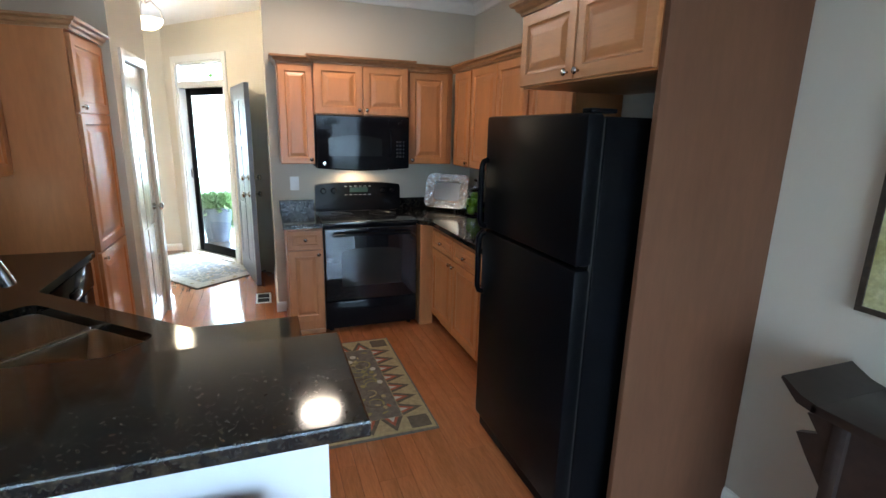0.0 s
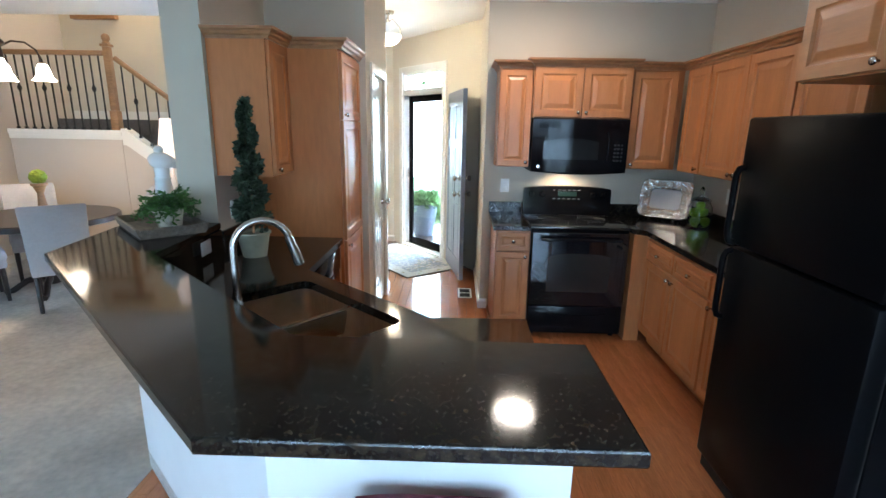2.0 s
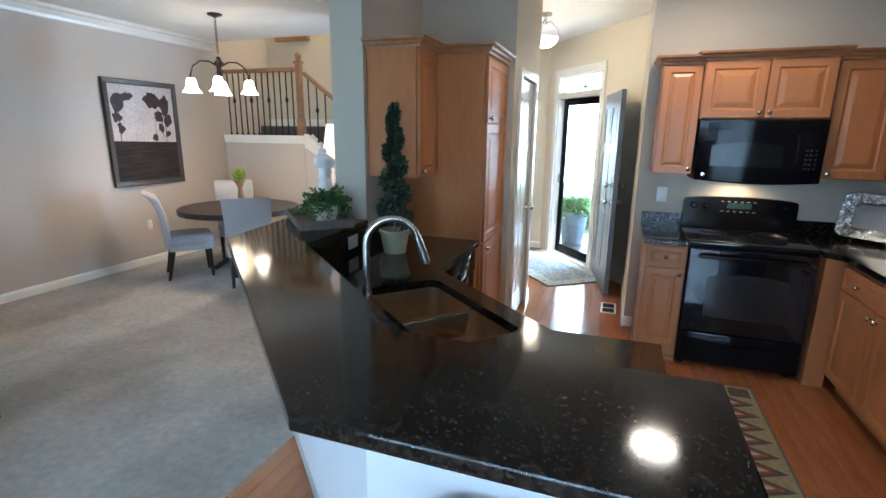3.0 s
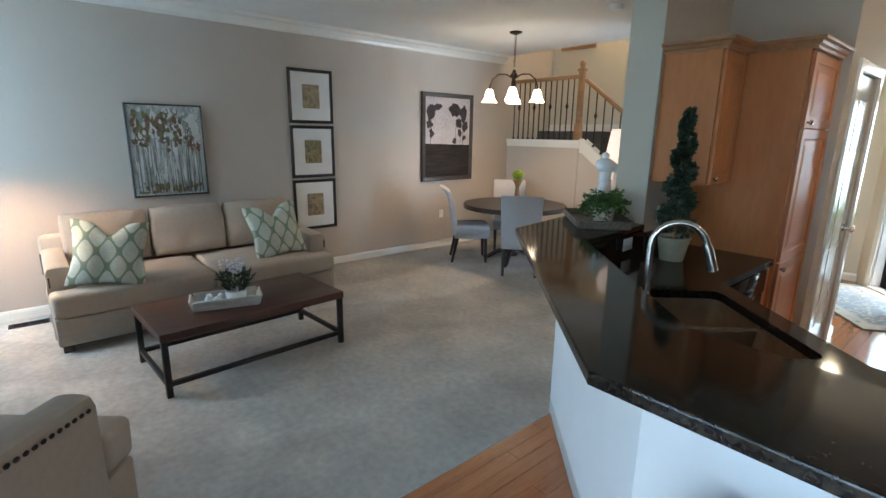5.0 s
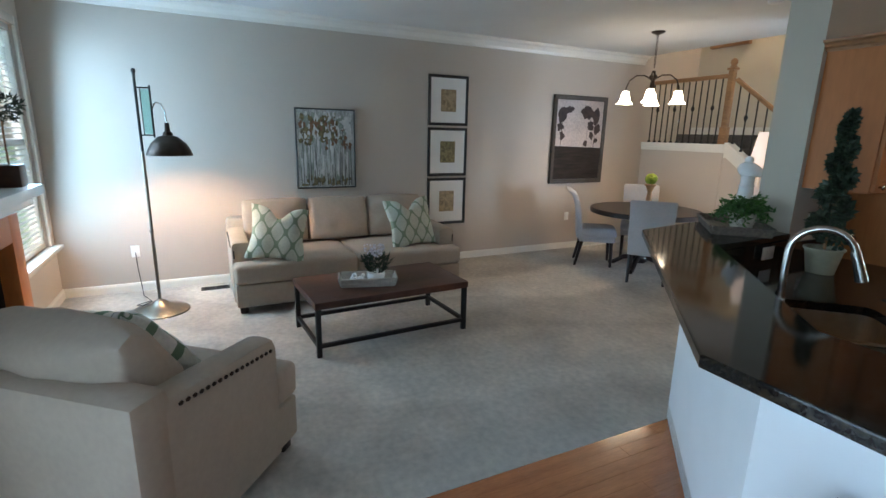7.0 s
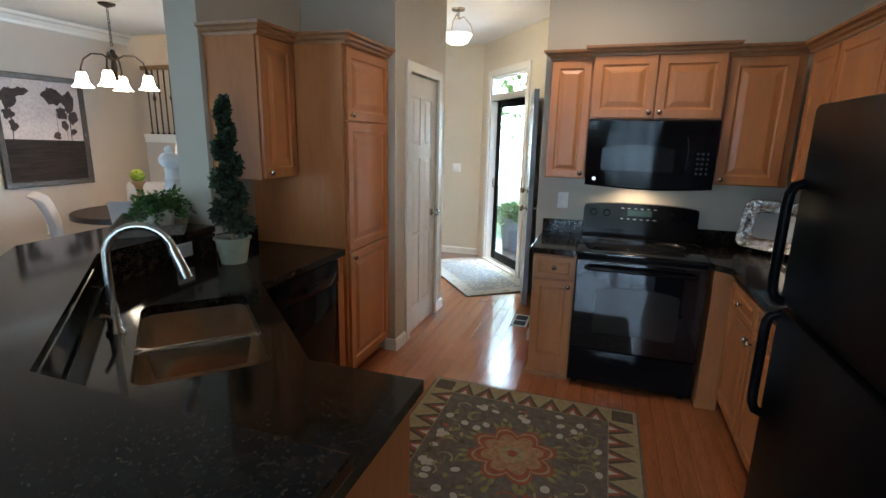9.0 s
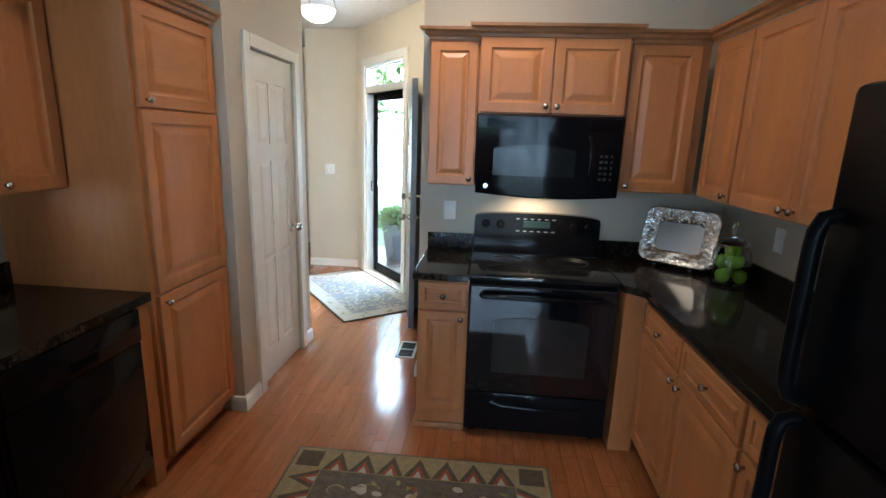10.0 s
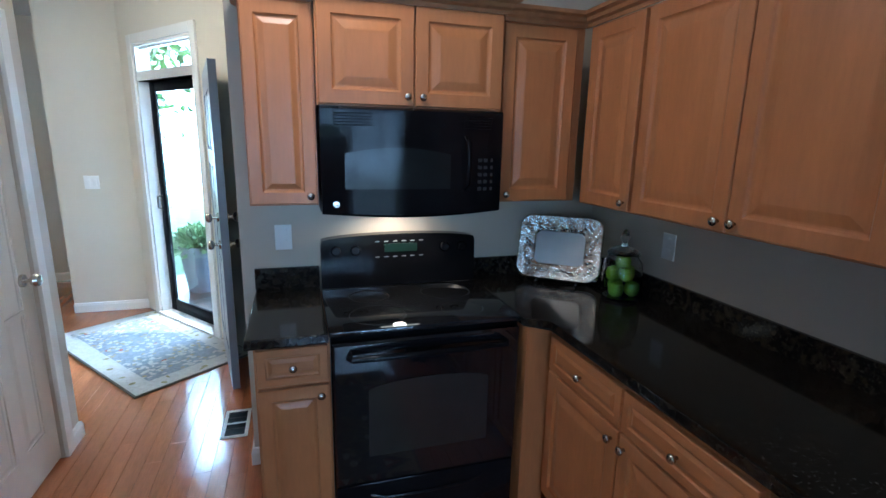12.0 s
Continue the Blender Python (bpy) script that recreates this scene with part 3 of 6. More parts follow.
# over the refrigerator
c = cabinet("wall_cabinet", "deep maple two-door cabinet above the refrigerator", Matrix.Translation((1.605, 2.41, 0)) @ FXN, 0.92, RW - 1.605 - 0.003, 1.848, 2.187)
door(c, 0.006, 1.855, 0.45, 0.325, -0.021, (0.415, 0.03))
door(c, 0.464, 1.855, 0.45, 0.325, -0.021, (0.035, 0.03))
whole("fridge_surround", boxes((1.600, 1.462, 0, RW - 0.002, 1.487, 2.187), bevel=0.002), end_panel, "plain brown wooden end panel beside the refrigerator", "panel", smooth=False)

# base cabinets
BB = "maple base cabinet with drawer above door"
c = cabinet("base_cabinet", BB, Matrix.Translation((0.49, 3.965, 0)), 0.272, 0.58, 0, 0.875)
part("shoe_moulding", boxes((-0.014, -0.016, 0, 0.268, 0.0, 0.035), (-0.014, 0.0, 0, 0.0, 0.56, 0.035), bevel=0.004), wood_crown, c)
door(c, 0.008, 0.715, 0.255, 0.145, -0.021, (0.128, 0.072), DRAWER, "drawer")
door(c, 0.008, 0.115, 0.255, 0.585, -0.021, (0.225, 0.55))
XB = 1.66
c = cabinet("base_cabinet", "maple base cabinet, two drawers above two doors", Matrix.Translation((XB, 3.88, 0)) @ FXN, 0.98, RW - XB - 0.003, 0, 0.875, 0.10)
for x, w, k in ((0.020, 0.462, 0.432), (0.490, 0.482, 0.03)):
    door(c, x, 0.700, w, 0.145, -0.021, (w / 2, 0.068), DRAWER, "drawer")
    door(c, x, 0.115, w, 0.575, -0.021, (k, 0.535))
c = cabinet("base_cabinet", BB, Matrix.Translation((XB, 2.895, 0)) @ FXN, 0.505, RW - XB - 0.003, 0, 0.875, 0.10)
door(c, 0.008, 0.715, 0.49, 0.145, -0.021, (0.245, 0.072), DRAWER, "drawer")
door(c, 0.008, 0.115, 0.49, 0.585, -0.021, (0.03, 0.55))
whole("corner_filler", boxes((1.545, 3.885, 0.0, 1.66, 4.54, 0.875)), wood_v, "plain maple filler beside the range", "cabinet", smooth=False)

# pantry and wall cabinet on the west side
XP = -0.585
c = cabinet("pantry_cabinet", "tall maple pantry cabinet with three raised-panel doors", Matrix.Translation((XP, 3.375, 0)) @ FXP, 0.585, 0.66, 0, 2.11, 0.10, wood_panel)
door(c, 0.02, 1.685, 0.555, 0.405, -0.021, (0.035, 0.03))
door(c, 0.02, 0.897, 0.555, 0.78, -0.021, None)
door(c, 0.02, 0.115, 0.555, 0.772, -0.021, (0.035, 0.735))
c = cabinet("wall_cabinet", BAK, Matrix.Translation((-0.915, 3.05, 0)) @ FXP, 0.32, 0.33, 1.348, 2.11, 0.0, wood_panel)
door(c, 0.012, 1.355, 0.30, 0.745, -0.021, (0.035, 0.03))

# crown moulding of the cabinets
CC = [(0, 0), (0.006, 0.0), (0.010, 0.014), (0.024, 0.022), (0.030, 0.036), (0.048, 0.044), (0.052, 0.058), (0, 0.058)]


def cab_crown(pts, z):
    b = run(pts, [(o, u + z) for o, u in CC])
    whole("cabinet_crown", b, wood_crown, "stepped maple crown moulding on the cabinets", "moulding", smooth=False)


cab_crown([(0.754, Y0 - 0.02), (0.49, Y0 - 0.02), (0.49, SW)], 2.105)
cab_crown([(1.522, SW), (1.522, 4.185), (0.754, 4.185), (0.754, SW)], 2.12)
cab_crown([(XU - 0.02, 2.435), (XU - 0.02, Y0 - 0.02), (1.526, Y0 - 0.02)], 2.105)
cab_crown([(RW - 0.003, 1.462), (1.585, 1.462), (1.585, 2.412), (XU, 2.412)], 2.182)
cab_crown([(-1.25, 3.05), (-0.895, 3.05), (-0.895, 3.375), (-0.565, 3.375), (-0.565, 3.965)][::-1], 2.105)

# ---- worktops ----


def slab(name, pts, z0, z1, label):
    whole(name, prism(bmesh.new(), pts, z0, z1, 0.006), granite, label, "worktop", smooth=False)


slab("worktop", [(0.465, 3.915), (0.756, 3.915), (0.756, SW), (0.465, SW)], 0.877, 0.915, "black polished granite worktop beside the range")
slab("worktop", [(1.625, 2.385), (RW - 0.002, 2.385), (RW - 0.002, SW), (1.530, SW), (1.530, 3.90), (1.625, 3.83)], 0.877, 0.915, "black polished granite corner worktop")
whole("backsplash", boxes((0.465, SW - 0.02, 0.915, 0.756, SW, 1.016), bevel=0.003), granite, "low black granite backsplash", "backsplash", smooth=False)
whole("backsplash", boxes((1.530, SW - 0.02, 0.915, RW - 0.022, SW, 1.016), bevel=0.003), granite, "low black granite backsplash", "backsplash", smooth=False)
whole("backsplash", boxes((RW - 0.021, 2.385, 0.915, RW - 0.001, SW, 1.016), bevel=0.003), granite, "long low black granite backsplash", "backsplash", smooth=False)

whole("backsplash", boxes((-1.249, 3.03, 0.916, -1.229, 3.372, 1.016), bevel=0.003), granite, "short black granite backsplash beside the pantry", "backsplash", smooth=False)

# raised bar: inner edge of the bar and of its half wall
BAR = [(0.53, 0.982), (0.53, 1.444), (-0.287, 1.444), (-1.19, 2.272), (-1.24, 3.02), (-1.475, 3.02), (-1.475, 3.42), (-1.84, 3.40), (-1.66, 2.24), (-0.32, 0.98)]
slab("granite_bar", BAR, 1.032, 1.07, "raised black granite breakfast bar top")
INNER = [(0.475, 1.43), (-0.292, 1.43), (-1.205, 2.268), (-1.255, 3.02)]
OUTER = [(-1.39, 3.02), (-1.31, 2.23), (-0.31, 1.27), (0.475, 1.27)]
structure("bar_wall", prism(bmesh.new(), (INNER + OUTER)[::-1], 0, 1.032), paint_bar, "white painted half wall under the breakfast bar")
structure("baseboard_bar", run(OUTER, BASE), paint_white, "white baseboard along the bar wall", "baseboard")
SPL = [(0.475, 1.43), (-0.292, 1.43), (-1.205, 2.268), (-1.245, 3.0)]
whole("bar_backsplash", run(SPL[::-1], [(0, 0.915), (0.018, 0.915), (0.018, 1.032), (0, 1.032)]), granite, "black granite splash between sink worktop and bar", "backsplash", smooth=False)

# lower worktop with the sink cut out: its outline, then the sink's own frame
LOW = [(0.45, 1.45), (0.45, 2.0), (0.075, 1.99), (-0.59, 2.60), (-0.59, 3.372), (-1.245, 3.372), (-1.245, 3.0), (-1.185, 2.285), (-0.276, 1.45)]
SD = Vector((0.737, -0.676, 0)).normalized()
SN = Vector((0.676, 0.737, 0)).normalized()
SC = Vector((-0.415, 2.050, 0))
SM = Matrix.Translation(SC) @ Matrix.Rotation(math.atan2(SD.y, SD.x), 4, "Z")
SWD, SDP = 0.72, 0.38


def rounded(w, d, r, n=4):
    pts = []
    for cx, cy, a0 in ((w / 2 - r, d / 2 - r, 0), (-w / 2 + r, d / 2 - r, 90), (-w / 2 + r, -d / 2 + r, 180), (w / 2 - r, -d / 2 + r, 270)):
        for k in range(n + 1):
            a = radians(a0 + 90 * k / n)
            pts.append((cx + r * math.cos(a), cy + r * math.sin(a)))
    return pts


cut = [SM @ Vector((x, y, 0)) for x, y in rounded(SWD, SDP, 0.05)]
bm = bmesh.new()
for z in (0.877, 0.915):
    ov = [bm.verts.new((x, y, z)) for x, y in LOW]
    iv = [bm.verts.new((v.x, v.y, z)) for v in cut]
    es = [bm.edges.new((a[k], a[(k + 1) % len(a)])) for a in (ov, iv) for k in range(len(a))]
    bmesh.ops.triangle_fill(bm, use_beauty=True, use_dissolve=False, edges=es)
bm.verts.ensure_lookup_table()
n0, n1 = len(LOW), len(cut)
half = n0 + n1
vs = list(bm.verts)
for base, n in ((0, n0), (n0, n1)):
    for k in range(n):
        a, c = base + k, base + (k + 1) % n
        bm.faces.new((vs[a], vs[c], vs[half + c], vs[half + a]))
whole("sink_worktop", bm, granite, "black granite worktop round the sink", "worktop", smooth=False)

snk = thing("sink", "undermounted stainless steel double-bowl sink", "sink", SM)


def bowl(w, d, deep):
    b = bmesh.new()
    rings = []
    for ww, dd, r, z in ((w + 0.02, d + 0.02, 0.05, 0.876), (w, d, 0.05, 0.876), (w - 0.012, d - 0.012, 0.05, 0.876 - deep + 0.03), (w - 0.07, d - 0.07, 0.04, 0.876 - deep)):
        rings.append([b.verts.new((x, y, z)) for x, y in rounded(ww, dd, r)])
    for a, c in zip(rings, rings[1:]):
        for k in range(len(a)):
            b.faces.new((a[k], a[(k + 1) % len(a)], c[(k + 1) % len(a)], c[k]))
    b.faces.new(rings[-1])
    return b


for sx in (-1, 1):
    o = part("bowl", bowl(0.35, 0.39, 0.19), steel, snk)
    o.location = (sx * 0.182, 0, 0)
    p = part("drain", lathe([(0.045, 0), (0.040, 0.004), (0.012, 0.002), (0, 0.002)], 18), chrome, snk, "chrome drain")
    p.location = (sx * 0.182, 0, 0.688)
part("divider", boxes((-0.012, -0.185, 0.76, 0.012, 0.185, 0.872), bevel=0.008), nickel, snk)

FB = Vector((-0.66, 1.93, 0.915))
fau = thing("faucet", "brushed nickel pull-down gooseneck faucet", "faucet", Matrix.Translation(FB) @ Matrix.Rotation(math.atan2(0.30, 0.50), 4, "Z"))
part("base", lathe([(0.030, 0), (0.030, 0.008), (0.022, 0.02), (0.019, 0.09), (0.015, 0.11)], 20), nickel, fau)
arc = [(0, 0, 0.10), (0, 0, 0.27)] + [(0.105 - 0.105 * math.cos(radians(a)), 0, 0.27 + 0.105 * math.sin(radians(a))) for a in range(15, 166, 15)]
part("spout", tube(arc, 0.0135, 14), nickel, fau)
part("spray_head", tube([(0.203, 0, 0.30), (0.225, 0, 0.24), (0.240, 0, 0.19)], 0.016, 14, r_end=0.021), nickel, fau)
part("lever", tube([(0, -0.02, 0.06), (0.0, -0.06, 0.085), (0.0, -0.10, 0.095)], 0.008, 10), nickel, fau)

# cabinets below the sink side, dishwasher
c = cabinet("base_cabinet", "maple end cabinet of the peninsula", Matrix.Translation((0.42, 1.97, 0)) @ Matrix.Rotation(math.pi, 4, "Z"), 0.36, 0.53, 0, 0.875, 0.10, wood_panel)
door(c, 0.01, 0.115, 0.34, 0.745, -0.021, (0.30, 0.70))
SBM = Matrix.Translation((0.06, 1.97, 0)) @ Matrix.Rotation(math.atan2(0.60, -0.64), 4, "Z")
c = cabinet("base_cabinet", "maple sink base cabinet with two doors", SBM, 0.86, 0.40, 0, 0.72, 0.10)
door(c, 0.02, 0.115, 0.40, 0.59, -0.021, (0.36, 0.55))
door(c, 0.44, 0.115, 0.40, 0.59, -0.021, (0.03, 0.55))
dw = thing("dishwasher", "black dishwasher under the granite worktop", "dishwasher", Matrix.Translation((-0.61, 2.70, 0)) @ FXP)
part("body", boxes((0, 0.03, 0.10, 0.60, 0.58, 0.872)), black_satin, dw, smooth=False)
part("front", boxes((0.002, -0.01, 0.11, 0.598, 0.028, 0.72), bevel=0.006), black_gloss, dw)
part("control_panel", boxes((0.002, -0.018, 0.725, 0.598, 0.028, 0.868), bevel=0.008), black_gloss, dw)
part("latch", boxes((0.24, -0.030, 0.75, 0.36, -0.018, 0.79), bevel=0.005), black_satin, dw)
whole("pantry_filler", boxes((-0.66, 3.302, 0.0, -0.605, 3.372, 0.874)), wood_v, "narrow maple strip between dishwasher and pantry", "cabinet", smooth=False)

# ---- appliances ----
rg = thing("range", "black glass-top electric range with control backguard", "range", Matrix.Translation((0.762, 3.935, 0)))
part("body", boxes((0, 0.0, 0.03, 0.760, 0.60, 0.895)), black_satin, rg, smooth=False)
part("cooktop", boxes((-0.004, -0.02, 0.896, 0.764, 0.53, 0.918), bevel=0.006), black_glass, rg, "glossy black glass cooktop")
for x, y, r in ((0.20, 0.13, 0.115), (0.56, 0.13, 0.09), (0.20, 0.38, 0.09), (0.56, 0.38, 0.115)):
    o = part("burner_ring", tube([(r * math.cos(t * math.pi / 18), r * math.sin(t * math.pi / 18), 0) for t in range(37)], 0.0009, 5), material("burner_mark", (0.018, 0.018, 0.018), 0.3) if x == 0.2 and y == 0.13 else bpy.data.materials["burner_mark"], rg)
    o.location = (x, y, 0.9182)
bm = nested(bmesh.new(), 0.752, 0.60, [(0.0, 0.008), (0.008, 0.0), (0.012, 0.0)], 0.035)
od = part("oven_door", bm, oven_black, rg)
od.location = (0.004, -0.036, 0.275)
wn = bmesh.new()
pts = [(0.13, 0.12), (0.62, 0.12), (0.62, 0.40)] + [(0.375 + 0.245 * math.cos(radians(a)), 0.40 + 0.035 * math.sin(radians(a))) for a in range(15, 180, 15)] + [(0.13, 0.40)]
f = wn.faces.new([wn.verts.new((x, -0.0015, z)) for x, z in pts])
bmesh.ops.inset_region(wn, faces=[f], thickness=0.006, depth=-0.001)
part("oven_window", wn, material("oven_window_glass", (0.022, 0.020, 0.018), 0.05), od, "dark tinted oven window")
part("handle", tube([(0.06, 0.0, 0.545), (0.07, -0.035, 0.55), (0.20, -0.045, 0.552), (0.55, -0.045, 0.552), (0.68, -0.035, 0.55), (0.69, 0.0, 0.545)], 0.013, 12), black_gloss, od)
part("drawer", boxes((0.004, -0.03, 0.05, 0.756, 0.0, 0.268), bevel=0.008), black_gloss, rg)
part("drawer_grip", tube([(0.14, -0.028, 0.215), (0.20, -0.038, 0.20), (0.38, -0.042, 0.194), (0.56, -0.038, 0.20), (0.62, -0.028, 0.215)], 0.006, 8), black_gloss, rg)
for x in (0.05, 0.71):
    for y in (0.05, 0.55):
        part("foot", lathe([(0.02, 0), (0.02, 0.03)], 10), black_satin, rg).location = (x, y, 0)
bg = bmesh.new()
outl = [(0.0, 0.0), (0.760, 0.0), (0.760, 0.205)] + [(0.38 + 0.38 * math.cos(radians(a)), 0.225 + 0.03 * math.sin(radians(a))) for a in range(10, 171, 16)] + [(0.0, 0.205)]
for lst in (outl,):
    fr = [bg.verts.new((x, 0.530 + z * 0.02, 0.918 + z)) for x, z in lst]
    bk = [bg.verts.new((x, 0.600, 0.918 + z)) for x, z in lst]
    bg.faces.new(fr)
    bg.faces.new(bk[::-1])
    for k in range(len(fr)):
        bg.faces.new((fr[k], bk[k], bk[(k + 1) % len(fr)], fr[(k + 1) % len(fr)]))
gd = part("backguard", bg, black_gloss, rg)
part("display", boxes((0.30, 0.531, 1.085, 0.46, 0.5435, 1.125)), material("green_display", (0.003, 0.016, 0.007), 0.3), rg, "dark green digital display")
for x in (0.07, 0.16, 0.60, 0.69):
    b = lathe([(0.026, 0), (0.024, 0.016), (0.018, 0.022), (0, 0.022)], 18)
    b.transform(Matrix.Translation((x, 0.536, 1.10)) @ Matrix.Rotation(math.pi / 2, 4, "X"))
    part("knob", b, black_gloss, rg, "black control knob")
grey_print = material("grey_print", (0.34, 0.34, 0.33), 0.5)
for i in range(6):
    for z in (1.06, 1.135):
        part("button", boxes((0.255 + i * 0.043, 0.5305 + (z - 1.06) * 0.02, z, 0.275 + i * 0.043, 0.544, z + 0.004)), grey_print, rg)

mw = thing("microwave", "black over-the-range microwave oven", "microwave", Matrix.Translation((0.762, 4.165, 1.318)))
part("body", boxes((0, 0.03, 0, 0.756, 0.38, 0.418)), black_satin, mw, smooth=False)
fm = bmesh.new()
N = 12
fr = []
for z, k in ((0.0, 0.0), (0.01, 1.0), (0.408, 1.0), (0.418, 0.0)):
    fr.append([fm.verts.new((0.756 * i / N, 0.03 - (0.03 + 0.03 * math.sin(math.pi * i / N)) * (0.75 + 0.25 * k), z - (0.018 * math.sin(math.pi * i / N) if z < 0.2 else 0))) for i in range(N + 1)])
for a, c in zip(fr, fr[1:]):
    for i in range(N):
        fm.faces.new((a[i], a[i + 1], c[i + 1], c[i]))
back = [fm.verts.new((0.756 * i / N, 0.03, z)) for z in (0.0, 0.418) for i in range(N + 1)]
for i in range(N):
    fm.faces.new((back[i], back[i + 1], fr[0][i + 1], fr[0][i]))
    fm.faces.new((back[N + 1 + i], back[N + 2 + i], fr[-1][i + 1], fr[-1][i]))
for i in (0, N):
    fm.faces.new((back[i], *[r[i] for r in fr], back[N + 1 + i]))
part("door", fm, black_gloss, mw)
wm = bmesh.new()
grid = []
for z in (0.10, 0.24):
    grid.append([wm.verts.new((0.09 + 0.43 * i / 8, 0.03 - (0.03 + 0.03 * math.sin(math.pi * (0.09 + 0.43 * i / 8) / 0.756)) - 0.0015, z + (0.025 * math.sin(math.pi * i / 8) if z > 0.2 else 0))) for i in range(9)])
for i in range(8):
    wm.faces.new((grid[0][i], grid[0][i + 1], grid[1][i + 1], grid[1][i]))
part("window", wm, material("microwave_window", (0.014, 0.016, 0.017), 0.10, spec=0.2), mw, "dark grey mesh window")
part("handle", tube([(0.585, -0.015, 0.10), (0.59, -0.045, 0.12), (0.592, -0.05, 0.21), (0.59, -0.045, 0.29), (0.585, -0.015, 0.31)], 0.009, 10), black_gloss, mw)
for i in range(3):
    for j in range(5):
        part("button", boxes((0.645 + i * 0.026, -0.0145 + i * 0.004, 0.09 + j * 0.03, 0.662 + i * 0.026, -0.008 + i * 0.004, 0.104 + j * 0.03)), material("button_print", (0.022, 0.022, 0.022), 0.4) if i + j == 0 else bpy.data.materials["button_print"], mw)
for i in range(5):
    part("vent_slat", boxes((0.05, -0.022, 0.345 + i * 0.011, 0.70, -0.008, 0.350 + i * 0.011)), black_satin, mw)
part("badge", lathe([(0.013, 0), (0.013, 0.003), (0, 0.004)], 16), nickel, mw, "small round metal badge").matrix_local = Matrix.Translation((0.055, -0.012, 0.04)) @ Matrix.Rotation(math.pi / 2, 4, "X")
part("lamp_lens", boxes((0.22, 0.14, -0.004, 0.46, 0.20, 0.001)), material("lit_lens", (1.0, 0.86, 0.62), 0.5, emit=4.0), mw, "lit lamp lens under the microwave")

fg = thing("refrigerator", "black top-freezer refrigerator with long black handles", "refrigerator", Matrix.Translation((1.40, 2.372, 0)) @ FXN)
FW = 0.812
part("body", boxes((0.004, 0.080, 0.04, FW - 0.004, 0.82, 1.695), bevel=0.006), black_satin, fg)
for nm, z0, z1 in (("freezer_door", 1.158, 1.706), ("door", 0.10, 1.147)):
    b = boxes((0, 0, z0, FW, 0.072, z1), bevel=0.016)
    part(nm, b, black_satin, fg)
part("door_gasket", boxes((0.012, 0.066, 0.11, FW - 0.012, 0.082, 1.69)), black_iron, fg, "dark rubber door gasket")
part("grille", boxes((0.01, 0.03, 0.02, FW - 0.01, 0.08, 0.09)), black_satin, fg)
for z0, z1 in ((1.17, 1.50), (0.82, 1.135)):
    part("handle", tube([(0.035, 0.002, z0), (0.033, -0.022, z0 + 0.008), (0.032, -0.030, z0 + 0.03), (0.032, -0.032, z0 + 0.06), (0.032, -0.032, z1 - 0.06), (0.032, -0.030, z1 - 0.03), (0.033, -0.022, z1 - 0.008), (0.035, 0.002, z1)], 0.014, 12), black_satin, fg)
part("hinge_cover", boxes((FW - 0.07, 0.02, 1.706, FW - 0.015, 0.13, 1.722), bevel=0.004), black_satin, fg)
for x in (0.05, FW - 0.05):
    for y in (0.12, 0.74):
        part("foot", lathe([(0.025, 0), (0.025, 0.045)], 10), black_satin, fg).location = (x, y, 0)

# ---- soft shapes and leaves ----


def cushion(w, d, h, puff=0.55, seed=1, cuts=7, wrinkle=0.006, pinch=0.0):
    """A filled cushion, its foot in the plane z = 0, centred in x and y."""
    bm = bmesh.new()
    bmesh.ops.create_cube(bm, size=2)
    bmesh.ops.subdivide_edges(bm, edges=bm.edges[:], cuts=cuts, use_grid_fill=True)
    for v in bm.verts:
        x, y, z = v.co
        k = (1 - puff * 0.5 * (abs(x) ** 4 + abs(y) ** 4)) if puff else 1
        rx = 1 - 0.10 * abs(z) ** 3 - 0.05 * abs(y) ** 4
        ry = 1 - 0.10 * abs(z) ** 3 - 0.05 * abs(x) ** 4
        if pinch:
            e = 1 + pinch * (abs(x) * abs(y)) ** 2
            rx, ry = rx * e, ry * e
        p = Vector((x * rx * w / 2, y * ry * d / 2, h / 2 + z * h / 2 * max(0.12, k)))
        n = noise.noise(p * 9 + Vector((seed * 7.3, seed, 0)))
        p.z += wrinkle * 1.5 * n
        p.x += wrinkle * noise.noise(p * 11 + Vector((seed, 3, 5)))
        v.co = p
    return bm


def leaves(spots, size, seed, wide=0.5, curl=0.25):
    """Many small pointed leaves at (place, outward way) pairs."""
    rnd = random.Random(seed)
    verts, faces = [], []
    for p, out in spots:
        s = size * rnd.uniform(0.65, 1.25)
        d = (Vector(out) + Vector((rnd.uniform(-1, 1), rnd.uniform(-1, 1), rnd.uniform(-0.7, 0.9))) * 0.8).normalized()
        side = d.orthogonal().normalized()
        side.rotate(Matrix.Rotation(rnd.uniform(0, 6.28), 3, d))
        up = d.cross(side)
        q = Vector(p)
        n = len(verts)
        verts += [q, q + d * s * 0.45 + side * s * wide * 0.5 + up * s * curl * 0.3, q + d * s + up * s * -curl, q + d * s * 0.45 - side * s * wide * 0.5 + up * s * curl * 0.3]
        faces += [(n, n + 1, n + 2), (n, n + 2, n + 3)]
    bm = bmesh.new()
    me = bpy.data.meshes.new("tmp")
    me.from_pydata([tuple(v) for v in verts], [], faces)
    bm.from_mesh(me)
    bpy.data.meshes.remove(me)
    return bm


def merge(*bms):
    out = bmesh.new()
    for b in bms:
        me = bpy.data.meshes.new("tmp")
        b.to_mesh(me)
        out.from_mesh(me)
        bpy.data.meshes.remove(me)
        b.free()
    return out


